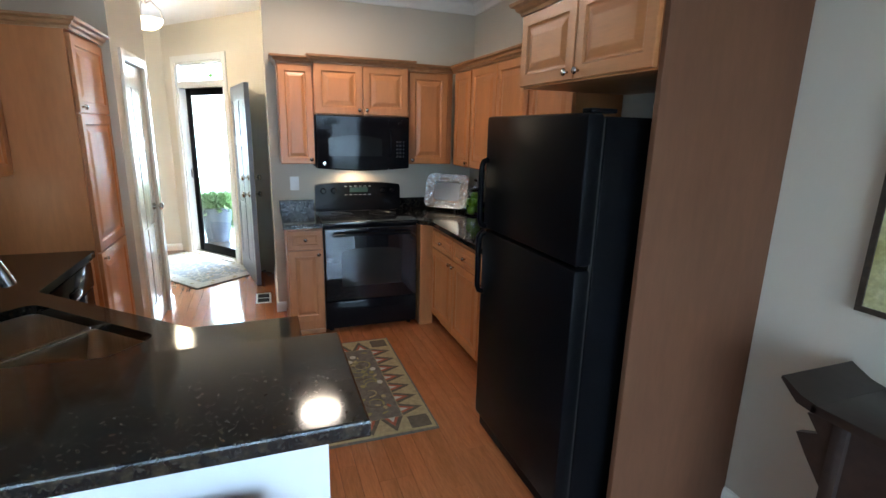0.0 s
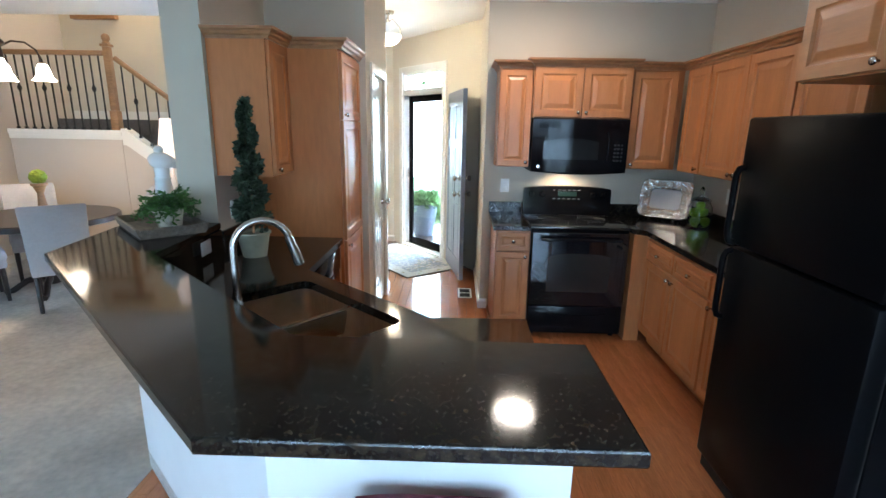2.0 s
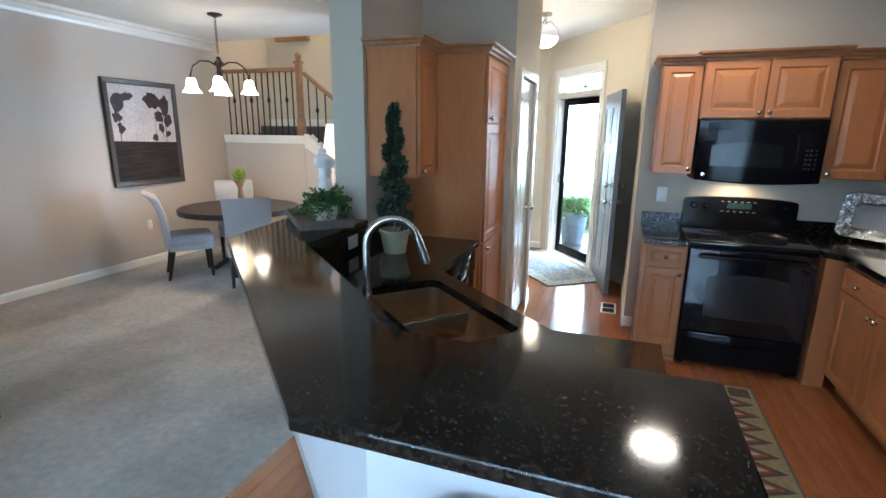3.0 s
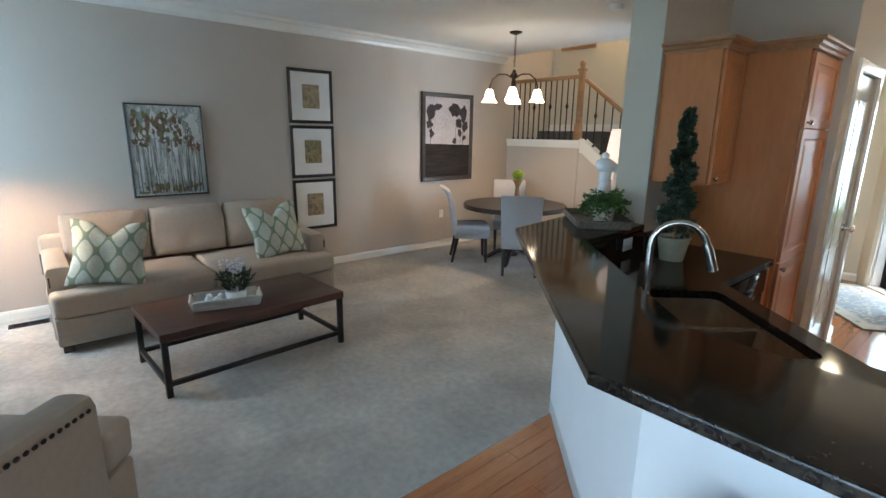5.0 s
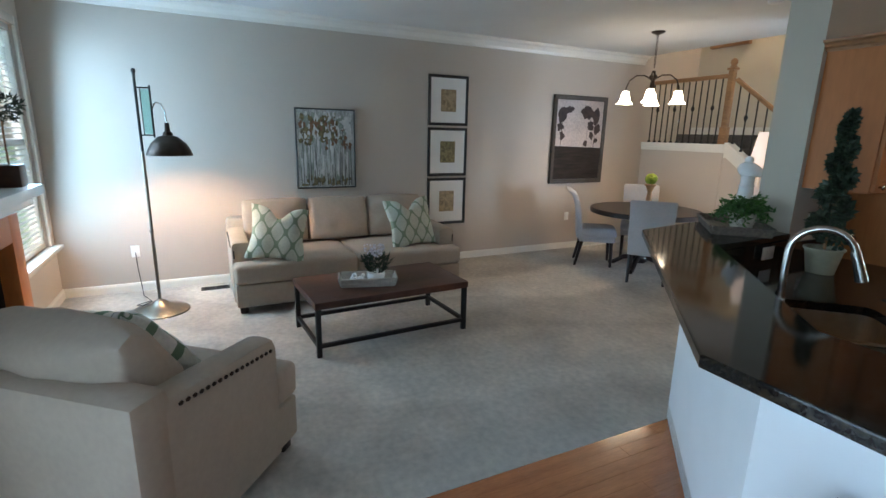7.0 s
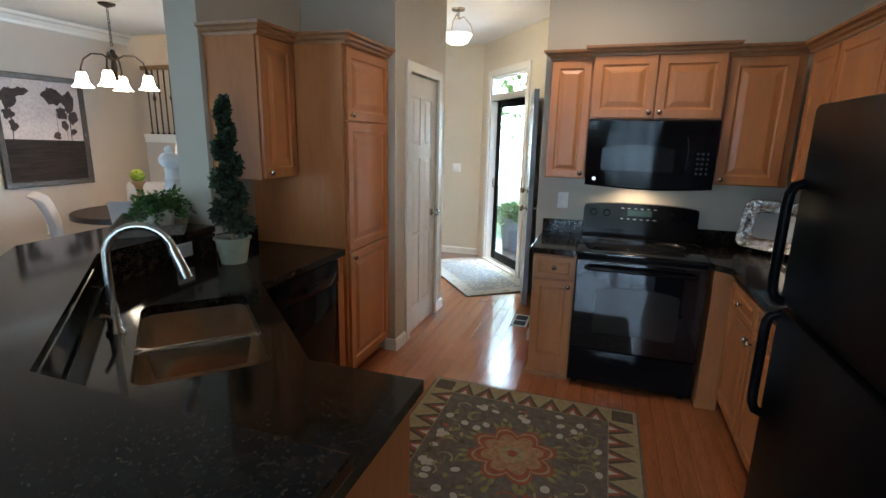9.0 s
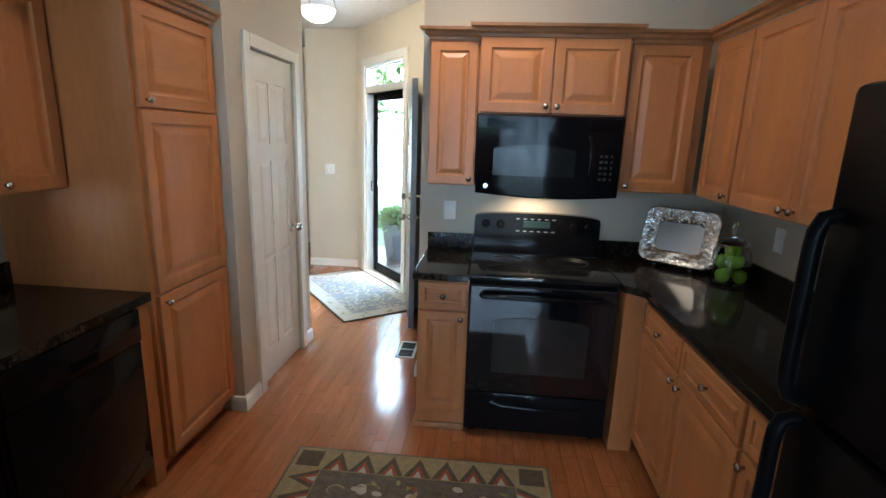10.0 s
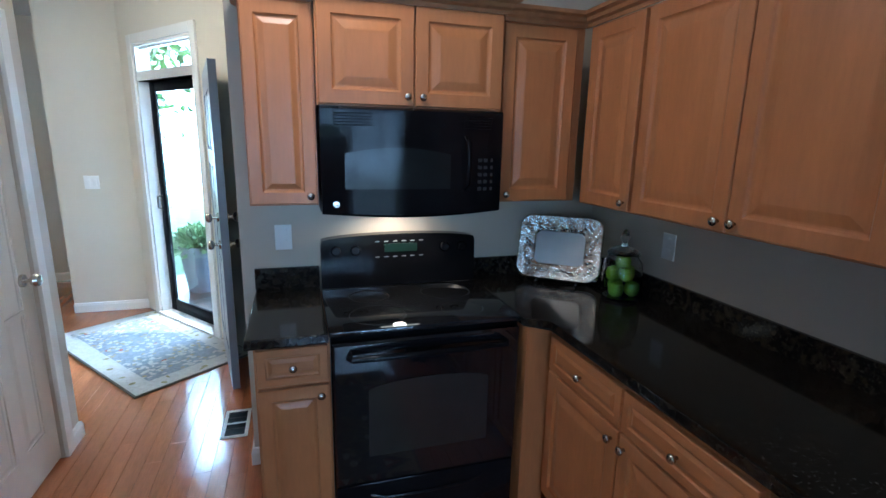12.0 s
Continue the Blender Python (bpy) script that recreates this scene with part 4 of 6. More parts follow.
def flat(bm, pts, depth=0.0, m=None):
    vs = [bm.verts.new(m @ Vector((x, depth, z)) if m else Vector((x, depth, z))) for x, z in pts]
    bm.faces.new(vs)
    return bm


def blob(bm, cx, cz, rx, rz, rnd, depth=0.0, n=14, rough=0.35):
    return flat(bm, [(cx + rx * math.cos(2 * math.pi * k / n) * (1 + rnd.uniform(-rough, rough)), cz + rz * math.sin(2 * math.pi * k / n) * (1 + rnd.uniform(-rough, rough))) for k in range(n)], depth)


def lattice_cloth(name, ground, line, k=44.0):
    """Cloth with a rounded trellis."""
    m = material(name, ground, 0.9, vary=0.06, grain=0.12, bump=0.3, bump_scale=300, spec=0.2)
    nt = m.node_tree
    b = nt.nodes["Principled BSDF"]
    base = b.inputs["Base Color"].links[0].from_socket
    sep = nt.nodes.new("ShaderNodeSeparateXYZ")
    nt.links.new(nt.nodes["Texture Coordinate"].outputs["Object"], sep.inputs[0])

    def op(kind, a, c=None, value=None):
        n = nt.nodes.new("ShaderNodeMath")
        n.operation = kind
        nt.links.new(a, n.inputs[0])
        if c is not None:
            nt.links.new(c, n.inputs[1])
        elif value is not None:
            n.inputs[1].default_value = value
        return n.outputs[0]

    cx = op("COSINE", op("MULTIPLY", sep.outputs["X"], value=k))
    cz = op("COSINE", op("MULTIPLY", sep.outputs["Y"], value=k * 0.62))
    f = op("ABSOLUTE", op("ADD", cx, cz))
    g = op("LESS_THAN", f, value=0.34)
    fac = g
    x = nt.nodes.new("ShaderNodeMix")
    x.data_type = "RGBA"
    nt.links.new(fac, x.inputs["Factor"])
    nt.links.new(base, x.inputs["A"])
    x.inputs["B"].default_value = (*line, 1)
    nt.links.new(x.outputs["Result"], b.inputs["Base Color"])
    return m


trellis = lattice_cloth("green_trellis_cloth", (0.58, 0.60, 0.50), (0.25, 0.31, 0.22))

# ---- stairs ----
LEDGE = 1.50
structure("stair_landing", boxes((LW, 6.05, 1.30, -3.78, 7.0, LEDGE)), carpet_dark, "carpeted stair landing", "landing")
NST, RISE, RUN = 8, LEDGE / 8, 0.25
bm = bmesh.new()
for i in range(1, NST):
    box(bm, -3.78 + (i - 1) * RUN, 6.05, 0, -3.78 + i * RUN, 7.0, LEDGE - i * RISE)
structure("stairs", bm, carpet_dark, "grey carpeted stairs going down to the hall", "stairs")
def stair_line(x):
    """Top of the sloping board below the balusters."""
    return min(LEDGE + 0.06, LEDGE + 0.06 - 0.75 * (x + 3.72))


bm = bmesh.new()
for y0, y1, top, low in ((5.935, 6.05, 0.0, 0.17), (5.925, 6.06, 0.022, 0.0)):
    q = [(x, max(0.0, stair_line(x) - low)) for x in (-3.76, -3.72, -1.80)] + [(x, max(0.02, stair_line(x) + top)) for x in (-1.80, -3.72, -3.76)]
    a = [bm.verts.new((x, y0, z)) for x, z in q]
    c = [bm.verts.new((x, y1, z)) for x, z in q]
    bm.faces.new(a)
    bm.faces.new(c[::-1])
    for k in range(len(q)):
        bm.faces.new((a[k], c[k], c[(k + 1) % len(q)], a[(k + 1) % len(q)]))
structure("stair_skirt", bm, paint_white, "white sloping stair skirt board", "trim")
bm = bmesh.new()
zs = [(-3.78, 0), (-1.86, 0), (-1.86, 0.035), (-3.72, 1.44), (-3.78, 1.44)]
a = [bm.verts.new((x, 5.96, z)) for x, z in zs]
c = [bm.verts.new((x, 6.045, z)) for x, z in zs]
bm.faces.new(a)
bm.faces.new(c[::-1])
for k in range(len(a)):
    bm.faces.new((a[k], c[k], c[(k + 1) % len(a)], a[(k + 1) % len(a)]))
structure("wall_below_stairs", bm, paint_living, "greige wall below the stairs")
structure("stair_ledge", boxes((LW, 5.925, LEDGE, -3.76, 6.07, LEDGE + 0.06), (LW, 5.935, LEDGE - 0.05, -3.76, 5.952, LEDGE), bevel=0.004), paint_white, "white ledge cap below the balusters", "trim")
structure("stair_upper_step", boxes((LW, 6.72, LEDGE, -3.9, 6.99, LEDGE + 0.19)), carpet_dark, "dark carpeted step of the upper flight", "stairs")
structure("stair_upper_skirt", boxes((LW, 6.975, LEDGE + 0.19, -3.7, 6.995, LEDGE + 0.30)), paint_white, "white skirting of the upper flight", "trim")
structure("stair_upper_trim", boxes((-4.9, 6.90, 2.95, -4.3, 6.98, 3.08), bevel=0.01), oak, "brown wooden rail of the upper flight", "trim")

rl = thing("stair_railing", "oak handrail with black iron balusters on a white ledge", "railing", Matrix.Translation((0, 5.99, 0)))
LZ = LEDGE + 0.06
part("handrail", boxes((LW + 0.01, -0.03, 2.385, -3.88, 0.03, 2.44), bevel=0.012), oak, rl)
SLOPE = -0.75
b = tube([(-3.76, 0, 2.36), (-1.95, 0, 2.36 + SLOPE * 1.81)], 0.030, 10)
part("handrail", b, oak, rl)
b = boxes((-3.88, -0.045, LZ, -3.79, 0.045, LZ + 0.22), (-3.87, -0.035, LZ + 0.22, -3.80, 0.035, 2.48), (-3.885, -0.05, 2.48, -3.785, 0.05, 2.51), bevel=0.006)
b2 = lathe([(0.03, 0), (0.045, 0.012), (0.03, 0.03), (0.044, 0.055), (0.042, 0.085), (0.02, 0.11), (0, 0.115)], 16, at=(-3.835, 0, 2.51))
part("newel_post", merge(b, b2), oak, rl, "square oak newel post with turned cap")


def baluster(x, z0, z1, knuckle):
    b = boxes((x - 0.0065, -0.0065, z0, x + 0.0065, 0.0065, z1), (x - 0.014, -0.014, z0, x + 0.014, 0.014, z0 + 0.025))
    if knuckle:
        zc = (z0 + z1) / 2 + 0.05
        lathe([(0.007, 0), (0.021, 0.03), (0.024, 0.045), (0.021, 0.06), (0.007, 0.09)], 8, b, (x, 0, zc - 0.045))
    part("baluster", b, black_iron, rl, "", smooth=False)


for i in range(12):
    baluster(LW + 0.09 + i * 0.098, LZ, 2.39, i % 3 == 1)
for i in range(14):
    x = -3.70 + i * 0.125
    baluster(x, max(0.05, stair_line(x) + 0.02), 2.345 + SLOPE * (x + 3.76), i % 3 == 1)

# ---- living room ----


def picture(name, label, y0, z0, w, h, frame_w, depth, frame_mat, mat_w=0.0):
    """A framed picture on the west wall: local x runs along +y of the room, front faces +x."""
    t = thing(name, label, "picture", Matrix.Translation((LW + 0.003, y0, z0)) @ FXP)
    b = bmesh.new()
    rings = []
    prof = [(0.0, 0.0), (0.0, -depth), (0.006, -depth - 0.004), (frame_w - 0.006, -depth + 0.002), (frame_w, -depth + 0.010), (frame_w, -0.006)]
    for ins, y in prof:
        rings.append([b.verts.new((x, y, z)) for x, z in ((ins, ins), (w - ins, ins), (w - ins, h - ins), (ins, h - ins))])
    for a, c in zip(rings, rings[1:]):
        for k in range(4):
            b.faces.new((a[k], a[(k + 1) % 4], c[(k + 1) % 4], c[k]))
    part("frame", b, frame_mat, t, smooth=False)
    return t


frame_black = material("black_frame", (0.012, 0.011, 0.010), 0.35, vary=0.2, scale=20)
frame_bronze = material("bronze_frame", (0.055, 0.040, 0.028), 0.40, metal=0.35, vary=0.3, scale=30, bump=0.2)
mat_board = material("white_mat_board", (0.74, 0.73, 0.70), 0.8, vary=0.02)
print_mat = material("tan_botanical_print", (0.36, 0.27, 0.16), 0.8, vary=0.35, scale=25, grain=0.4)
print_dark = material("olive_botanical_print", (0.27, 0.22, 0.11), 0.8, vary=0.5, scale=30, grain=0.5)
for i, z in enumerate((0.485, 1.10, 1.715)):
    p = picture("picture", "black-framed white-matted botanical print", 2.335, z, 0.535, 0.59, 0.035, 0.022, frame_black)
    part("mat_board", boxes((0.034, -0.014, 0.034, 0.501, -0.008, 0.556)), mat_board, p, "white mat board")
    part("print", boxes((0.165, -0.0165, 0.165, 0.37, -0.0142, 0.425)), print_mat if i != 1 else print_dark, p, "tan paper print")
p = picture("painting", "impressionist painting of pale tree trunks in thin black frame", 0.766, 0.99, 0.655, 0.865, 0.014, 0.035, frame_black)
sky_paint = material("grey_cream_brushwork", (0.42, 0.42, 0.39), 0.7, vary=0.3, scale=9, stretch=(3, 1, 0.7), grain=0.5, bump=0.3, bump_scale=60)
olive_paint = material("olive_brown_brushwork", (0.17, 0.135, 0.06), 0.7, vary=0.5, scale=24, grain=0.4)
trunk_paint = material("dark_grey_brushwork", (0.085, 0.08, 0.075), 0.7, vary=0.4, scale=18)
pale_paint = material("pale_brushwork", (0.62, 0.61, 0.57), 0.7, vary=0.15, scale=18, grain=0.3)
part("canvas", boxes((0.014, -0.030, 0.014, 0.641, -0.02, 0.851)), sky_paint, p)
rnd = random.Random(5)
rust_paint = material("umber_brushwork", (0.20, 0.105, 0.055), 0.7, vary=0.4, scale=24, grain=0.4)
green_paint = material("grey_green_brushwork", (0.26, 0.29, 0.24), 0.7, vary=0.35, scale=20, grain=0.4)
lay = 0
for mt, n, zlo, zhi, top, wide in ((green_paint, 34, 0.03, 0.30, 0.55, 0.030), (pale_paint, 40, 0.05, 0.40, 0.45, 0.020), (sky_paint, 16, 0.10, 0.40, 0.40, 0.034)):
    b = bmesh.new()
    for k in range(n):
        lay += 1
        x, z, w, h = rnd.uniform(0.04, 0.57), rnd.uniform(zlo, zhi), wide * rnd.uniform(0.4, 1.2), top * rnd.uniform(0.35, 0.9)
        flat(b, [(x, z), (x + w * 0.7, z - 0.008), (x + w, z + h * 0.5), (x + w * 0.6, z + h), (x + w * 0.1, z + h * 0.8), (x - 0.006, z + h * 0.4)], -0.0303 - 0.00001 * lay)
    part("brush_stroke", b, mt, p)
for mt, n, zlo, zhi, r in ((green_paint, 26, 0.55, 0.80, 0.050), (pale_paint, 34, 0.50, 0.82, 0.040), (olive_paint, 55, 0.48, 0.80, 0.028), (rust_paint, 40, 0.44, 0.74, 0.022), (pale_paint, 26, 0.50, 0.84, 0.016), (olive_paint, 26, 0.03, 0.12, 0.022)):
    b = bmesh.new()
    for k in range(n):
        lay += 1
        x, z = rnd.uniform(0.05, 0.60), rnd.uniform(zlo, zhi)
        if mt in (olive_paint, rust_paint) and zlo > 0.3 and (math.sin(x * 19) + math.sin(x * 7 + z * 9)) < -0.4:
            continue
        rx, rz = r * rnd.uniform(0.35, 1.0), r * rnd.uniform(0.6, 1.7)
        blob(b, min(max(x, 0.02 + 1.4 * rx), 0.635 - 1.4 * rx), min(max(z, 0.02 + 1.4 * rz), 0.845 - 1.4 * rz), rx, rz, rnd, -0.0303 - 0.00001 * lay)
    part("brush_stroke", b, mt, p)
b = bmesh.new()
for k in range(17):
    x, w = 0.05 + k * 0.034 + rnd.uniform(-0.012, 0.012), rnd.uniform(0.005, 0.013)
    lean, top = rnd.uniform(-0.035, 0.035), rnd.uniform(0.42, 0.74)
    flat(b, [(x, 0.03), (x + w, 0.03), (x + w * 0.6 + lean * 0.4, top * 0.5), (x + w * 0.5 + lean, top), (x + lean, top), (x + lean * 0.4, top * 0.5)], -0.0350 - 0.00002 * k)
part("trunk_stroke", b, trunk_paint, p)
p = picture("painting", "bronze-framed landscape with dark trees on pale sky", 4.20, 0.965, 0.945, 1.205, 0.06, 0.035, frame_bronze)
part("canvas", boxes((0.055, -0.022, 0.055, 0.890, -0.012, 1.150)), material("pale_lilac_sky", (0.58, 0.50, 0.47), 0.7, vary=0.12, scale=4, grain=0.2), p)
gr = material("dark_umber_field", (0.022, 0.015, 0.012), 0.9, vary=0.5, scale=9, stretch=(0.5, 1, 4))
tr = material("dark_red_trees", (0.040, 0.022, 0.018), 0.7, vary=0.4, scale=14)
part("field", flat(bmesh.new(), [(0.06, 0.06), (0.885, 0.06), (0.885, 0.50), (0.06, 0.52)], -0.0232), gr, p)
b = bmesh.new()
for cx, cz, rx, rz in ((0.17, 0.93, 0.09, 0.12), (0.13, 0.78, 0.06, 0.07), (0.26, 1.02, 0.11, 0.06), (0.17, 0.66, 0.05, 0.06), (0.60, 0.98, 0.11, 0.09), (0.75, 0.92, 0.10, 0.15), (0.68, 0.80, 0.07, 0.08), (0.80, 0.76, 0.07, 0.09), (0.70, 0.67, 0.05, 0.06), (0.60, 0.56, 0.05, 0.045), (0.78, 0.60, 0.04, 0.05)):
    for k in range(9):
        lay += 1
        a, q = rnd.uniform(0, 6.28), rnd.uniform(0, 0.6)
        blob(b, cx + rx * q * math.cos(a), cz + rz * q * math.sin(a), rx * rnd.uniform(0.40, 0.62), rz * rnd.uniform(0.40, 0.62), rnd, -0.0236 - 0.00001 * (lay % 300), 12, 0.3)
for x0, x1 in ((0.14, 0.150), (0.60, 0.605), (0.74, 0.750), (0.70, 0.704)):
    flat(b, [(x0, 0.50), (x1, 0.50), (x1 + 0.01, 0.85), (x0 + 0.01, 0.85)], -0.0275)
part("painted_tree", b, tr, p)


_nail = []


def nail_row(parent, pts, n):
    """Dark nailheads along a line."""
    if not _nail:
        b = bmesh.new()
        bmesh.ops.create_icosphere(b, subdivisions=1, radius=0.0115, matrix=Matrix.Diagonal((0.6, 1.15, 0.9, 1)))
        me = bpy.data.meshes.new("nailhead")
        b.to_mesh(me)
        b.free()
        me.materials.append(bronze)
        _nail.append(me)
    P = [Vector(p) for p in pts]
    L = [0]
    for a, c in zip(P, P[1:]):
        L.append(L[-1] + (c - a).length)
    for i in range(n):
        s = L[-1] * (i + 0.5) / n
        j = max(k for k in range(len(P) - 1) if L[k] <= s)
        o = new("nailhead", _nail[0])
        o.parent, o.location = parent, P[j].lerp(P[j + 1], (s - L[j]) / (L[j + 1] - L[j]))


def soften(bm, seed, amount=0.004, scale=7.0):
    """Slight unevenness of stuffed cloth."""
    for v in bm.verts:
        v.co += v.normal * amount * noise.noise(v.co * scale + Vector((seed * 3.7, seed, 1.3)))
    return bm


def seat_arm(w_arm, y_front, y_back, z_back, z_front):
    """A set-back arm with a rounded top (front is -y); its outer face at x = 0, thickness to +x."""
    b = bmesh.new()
    rings = []
    for k in range(9):
        u = k / 8
        y = y_front + (y_back - y_front) * u
        top = z_front + (z_back - z_front) * u
        ring = [(0.0, 0.06), (0.0, top - 0.035), (0.010, top - 0.012)]
        ring += [(w_arm * (0.5 - 0.42 * math.cos(radians(t))), top - 0.004 + 0.018 * math.sin(radians(t))) for t in (20, 55, 90, 125, 160)]
        ring += [(w_arm, top - 0.03), (w_arm, 0.06)]
        rings.append([b.verts.new((x, y, z)) for x, z in ring])
    n = len(rings[0])
    for p, q in zip(rings, rings[1:]):
        for k in range(n):
            b.faces.new((p[k], p[(k + 1) % n], q[(k + 1) % n], q[k]))
    b.faces.new(rings[0])
    b.faces.new(rings[-1][::-1])
    bmesh.ops.recalc_face_normals(b, faces=b.faces)
    es = [e for e in b.edges if e.calc_face_angle(0) > 1.2]
    bmesh.ops.bevel(b, geom=es, offset=0.010, segments=2, affect="EDGES", profile=0.5)
    return b


def t_cushion(x0, x1, xo0, xo1, y_front, y_arm, y_back, z0, z1, seed):
    """A seat cushion that fills x0..x1 between the arms and spreads to xo0..xo1 in front of them."""
    pts = [(xo0, y_front), (xo1, y_front), (xo1, y_arm)]
    if xo1 != x1:
        pts += [(x1, y_arm)]
    pts += [(x1, y_back), (x0, y_back)]
    if xo0 != x0:
        pts += [(x0, y_arm)]
    pts += [(xo0, y_arm)]
    if pts[-1] == pts[-2]:
        pts.pop()
    b = prism(bmesh.new(), pts, z0, z1)
    bmesh.ops.recalc_face_normals(b, faces=b.faces)
    bmesh.ops.bevel(b, geom=b.edges[:], offset=0.045, segments=4, affect="EDGES", profile=0.55, clamp_overlap=True)
    bmesh.ops.triangulate(b, faces=[f for f in b.faces if len(f.verts) > 4])
    bmesh.ops.subdivide_edges(b, edges=[e for e in b.edges if e.calc_length() > 0.14], cuts=3, use_grid_fill=True)
    cx, cy = (x0 + x1) / 2, (y_front + y_back) / 2
    for v in b.verts:
        if v.co.z > z1 - 0.03:
            e = max(0.0, 1 - ((v.co.x - cx) / (x1 - x0) * 1.9) ** 2) * max(0.0, 1 - ((v.co.y - cy) / (y_back - y_front) * 1.9) ** 2)
            v.co.z += 0.022 * e
    b.normal_update()
    return soften(b, seed, 0.005)


def upholstered(name, label, category, m, W, rear, front, ext, seats, backs, arm_w, seat_z, back_z, arm_back, arm_front, fill, lean, cush_z, cush_h, puff):
    """A sofa or armchair facing -y: half width W, from y = rear to y = -front; the arms end ext behind the front."""
    t = thing(name, label, category, m)
    ya = -front + ext
    part("base", soften(boxes((-W + 0.01, -front + 0.02, 0.06, W - 0.01, rear - 0.03, seat_z - 0.185), bevel=0.018), 2, 0.002), linen, t)
    for s in (-1, 1):
        b = seat_arm(arm_w, ya, rear - 0.10, arm_back, arm_front)
        b.transform(Matrix.Translation((s * W, 0, 0)) @ Matrix.Diagonal((-s, 1, 1, 1)))
        part("arm", b, linen, t)
        xo = s * (W + 0.001)
        nail_row(t, [(xo, ya + 0.03, arm_front - 0.035), (xo, rear - 0.19, arm_back - 0.03)], 17)
        nail_row(t, [(s * (W - 0.02), ya - 0.004, arm_front - 0.06), (s * (W - 0.02), ya - 0.004, seat_z + 0.02)], 5)
    iw = (2 * W - 2 * arm_w) / seats
    for k in range(seats):
        x0, x1 = -W + arm_w + iw * k + 0.003, -W + arm_w + iw * (k + 1) - 0.003
        o0, o1 = (-W + 0.005 if k == 0 else x0), (W - 0.005 if k == seats - 1 else x1)
        part("seat_cushion", t_cushion(x0, x1, o0, o1, -front, ya - 0.006, rear - 0.16, seat_z - 0.18, seat_z, k + 3), linen, t)
    b = boxes((-W - 0.003, rear - 0.18, 0.06, W + 0.003, rear, back_z), bevel=0.05)
    part("back", soften(b, 4, 0.004), linen, t)
    bw = (2 * W - 2 * arm_w + 0.05) / backs
    for k in range(backs):
        b = cushion(bw - 0.006, cush_h, fill, puff, seed=k + 11, cuts=15, wrinkle=0.012)
        b.transform(Matrix.Rotation(radians(lean), 4, "X"))
        o = part("back_cushion", b, linen, t)
        o.location = (-W + arm_w - 0.025 + bw * (k + 0.5), rear - 0.15, cush_z)
    for x in (-W + 0.07, W - 0.07):
        for y in (-front + 0.09, rear - 0.09):
            part("leg", boxes((x - 0.035, y - 0.035, 0, x + 0.035, y + 0.035, 0.065), bevel=0.006), espresso, t, "dark wooden block leg")
    return t


SOFA = Matrix.Translation((-4.50, 1.13, 0)) @ FXP
upholstered("sofa", "tan linen sofa with three back cushions and nailhead arms", "sofa", SOFA, 1.12, 0.55, 0.51, 0.20, 2, 3, 0.17, 0.455, 0.74, 0.63, 0.61, 0.20, 78, 0.68, 0.46, 0.45)


def throw_pillow(m, seed, size=0.47, chop=0.0, cloth=None, label="cream throw pillow with green trellis pattern"):
    """A square pillow in the plane of x and y, its upper edge at +y, dented there by chop."""
    b = cushion(size, size, 0.17, 0.85, seed, 13, 0.010, 0.20)
    h = size / 2
    for v in b.verts:
        u = max(0.0, v.co.y / h)
        v.co.y -= chop * u ** 2 * math.exp(-(v.co.x / (0.32 * h)) ** 2)
    whole("throw_pillow", b, cloth or trellis, label, "pillow", "throw pillows", m=m)


def leaning(x, y, z, turn, tilt, roll=0.0):
    return Matrix.Translation((x, y, z)) @ Matrix.Rotation(radians(turn), 4, "Z") @ Matrix.Rotation(radians(tilt), 4, "X") @ Matrix.Rotation(radians(roll), 4, "Z")


throw_pillow(leaning(-4.23, 0.43, 0.66, 80, 68, -8), 3, 0.45, 0.10)
throw_pillow(leaning(-4.35, 1.76, 0.67, 97, 72, 4), 5, 0.46, 0.11)

# armchair in front, turned to the sofa
CH = Matrix.Translation((-1.855, -0.525, 0)) @ Matrix.Rotation(math.atan2(0.64, -0.77) + math.pi / 2, 4, "Z")
upholstered("armchair", "tan linen armchair with nailhead-trimmed arms and plump back cushion", "armchair", CH, 0.51, 0.44, 0.545, 0.19, 1, 1, 0.16, 0.47, 0.76, 0.70, 0.655, 0.30, 60, 0.62, 0.50, 0.62)
leaf_cloth = lattice_cloth("green_leaf_cloth", (0.66, 0.67, 0.63), (0.15, 0.22, 0.15), 62.0)
throw_pillow(CH @ leaning(0.06, -0.06, 0.62, 0, 52, -14), 8, 0.40, 0.04, leaf_cloth, "white throw pillow with dark green leaf pattern")

# coffee table
ct = thing("coffee_table", "walnut-topped coffee table on black iron frame", "coffee table", Matrix.Translation((-3.26, 1.10, 0)) @ Matrix.Rotation(radians(3.4), 4, "Z"))
part("tabletop", boxes((-0.35, -0.64, 0.37, 0.35, 0.64, 0.425), bevel=0.006), walnut, ct, "dark walnut plank top")
for sx in (-1, 1):
    for sy in (-1, 1):
        part("leg", boxes((sx * 0.325 - 0.018, sy * 0.615 - 0.018, 0, sx * 0.325 + 0.018, sy * 0.615 + 0.018, 0.369), bevel=0.002), black_iron, ct)
for s in (-1, 1):
    part("stretcher", boxes((s * 0.325 - 0.013, -0.597, 0.07, s * 0.325 + 0.013, 0.597, 0.10)), black_iron, ct)
    part("stretcher", boxes((-0.307, s * 0.615 - 0.013, 0.07, 0.307, s * 0.615 + 0.013, 0.10)), black_iron, ct)


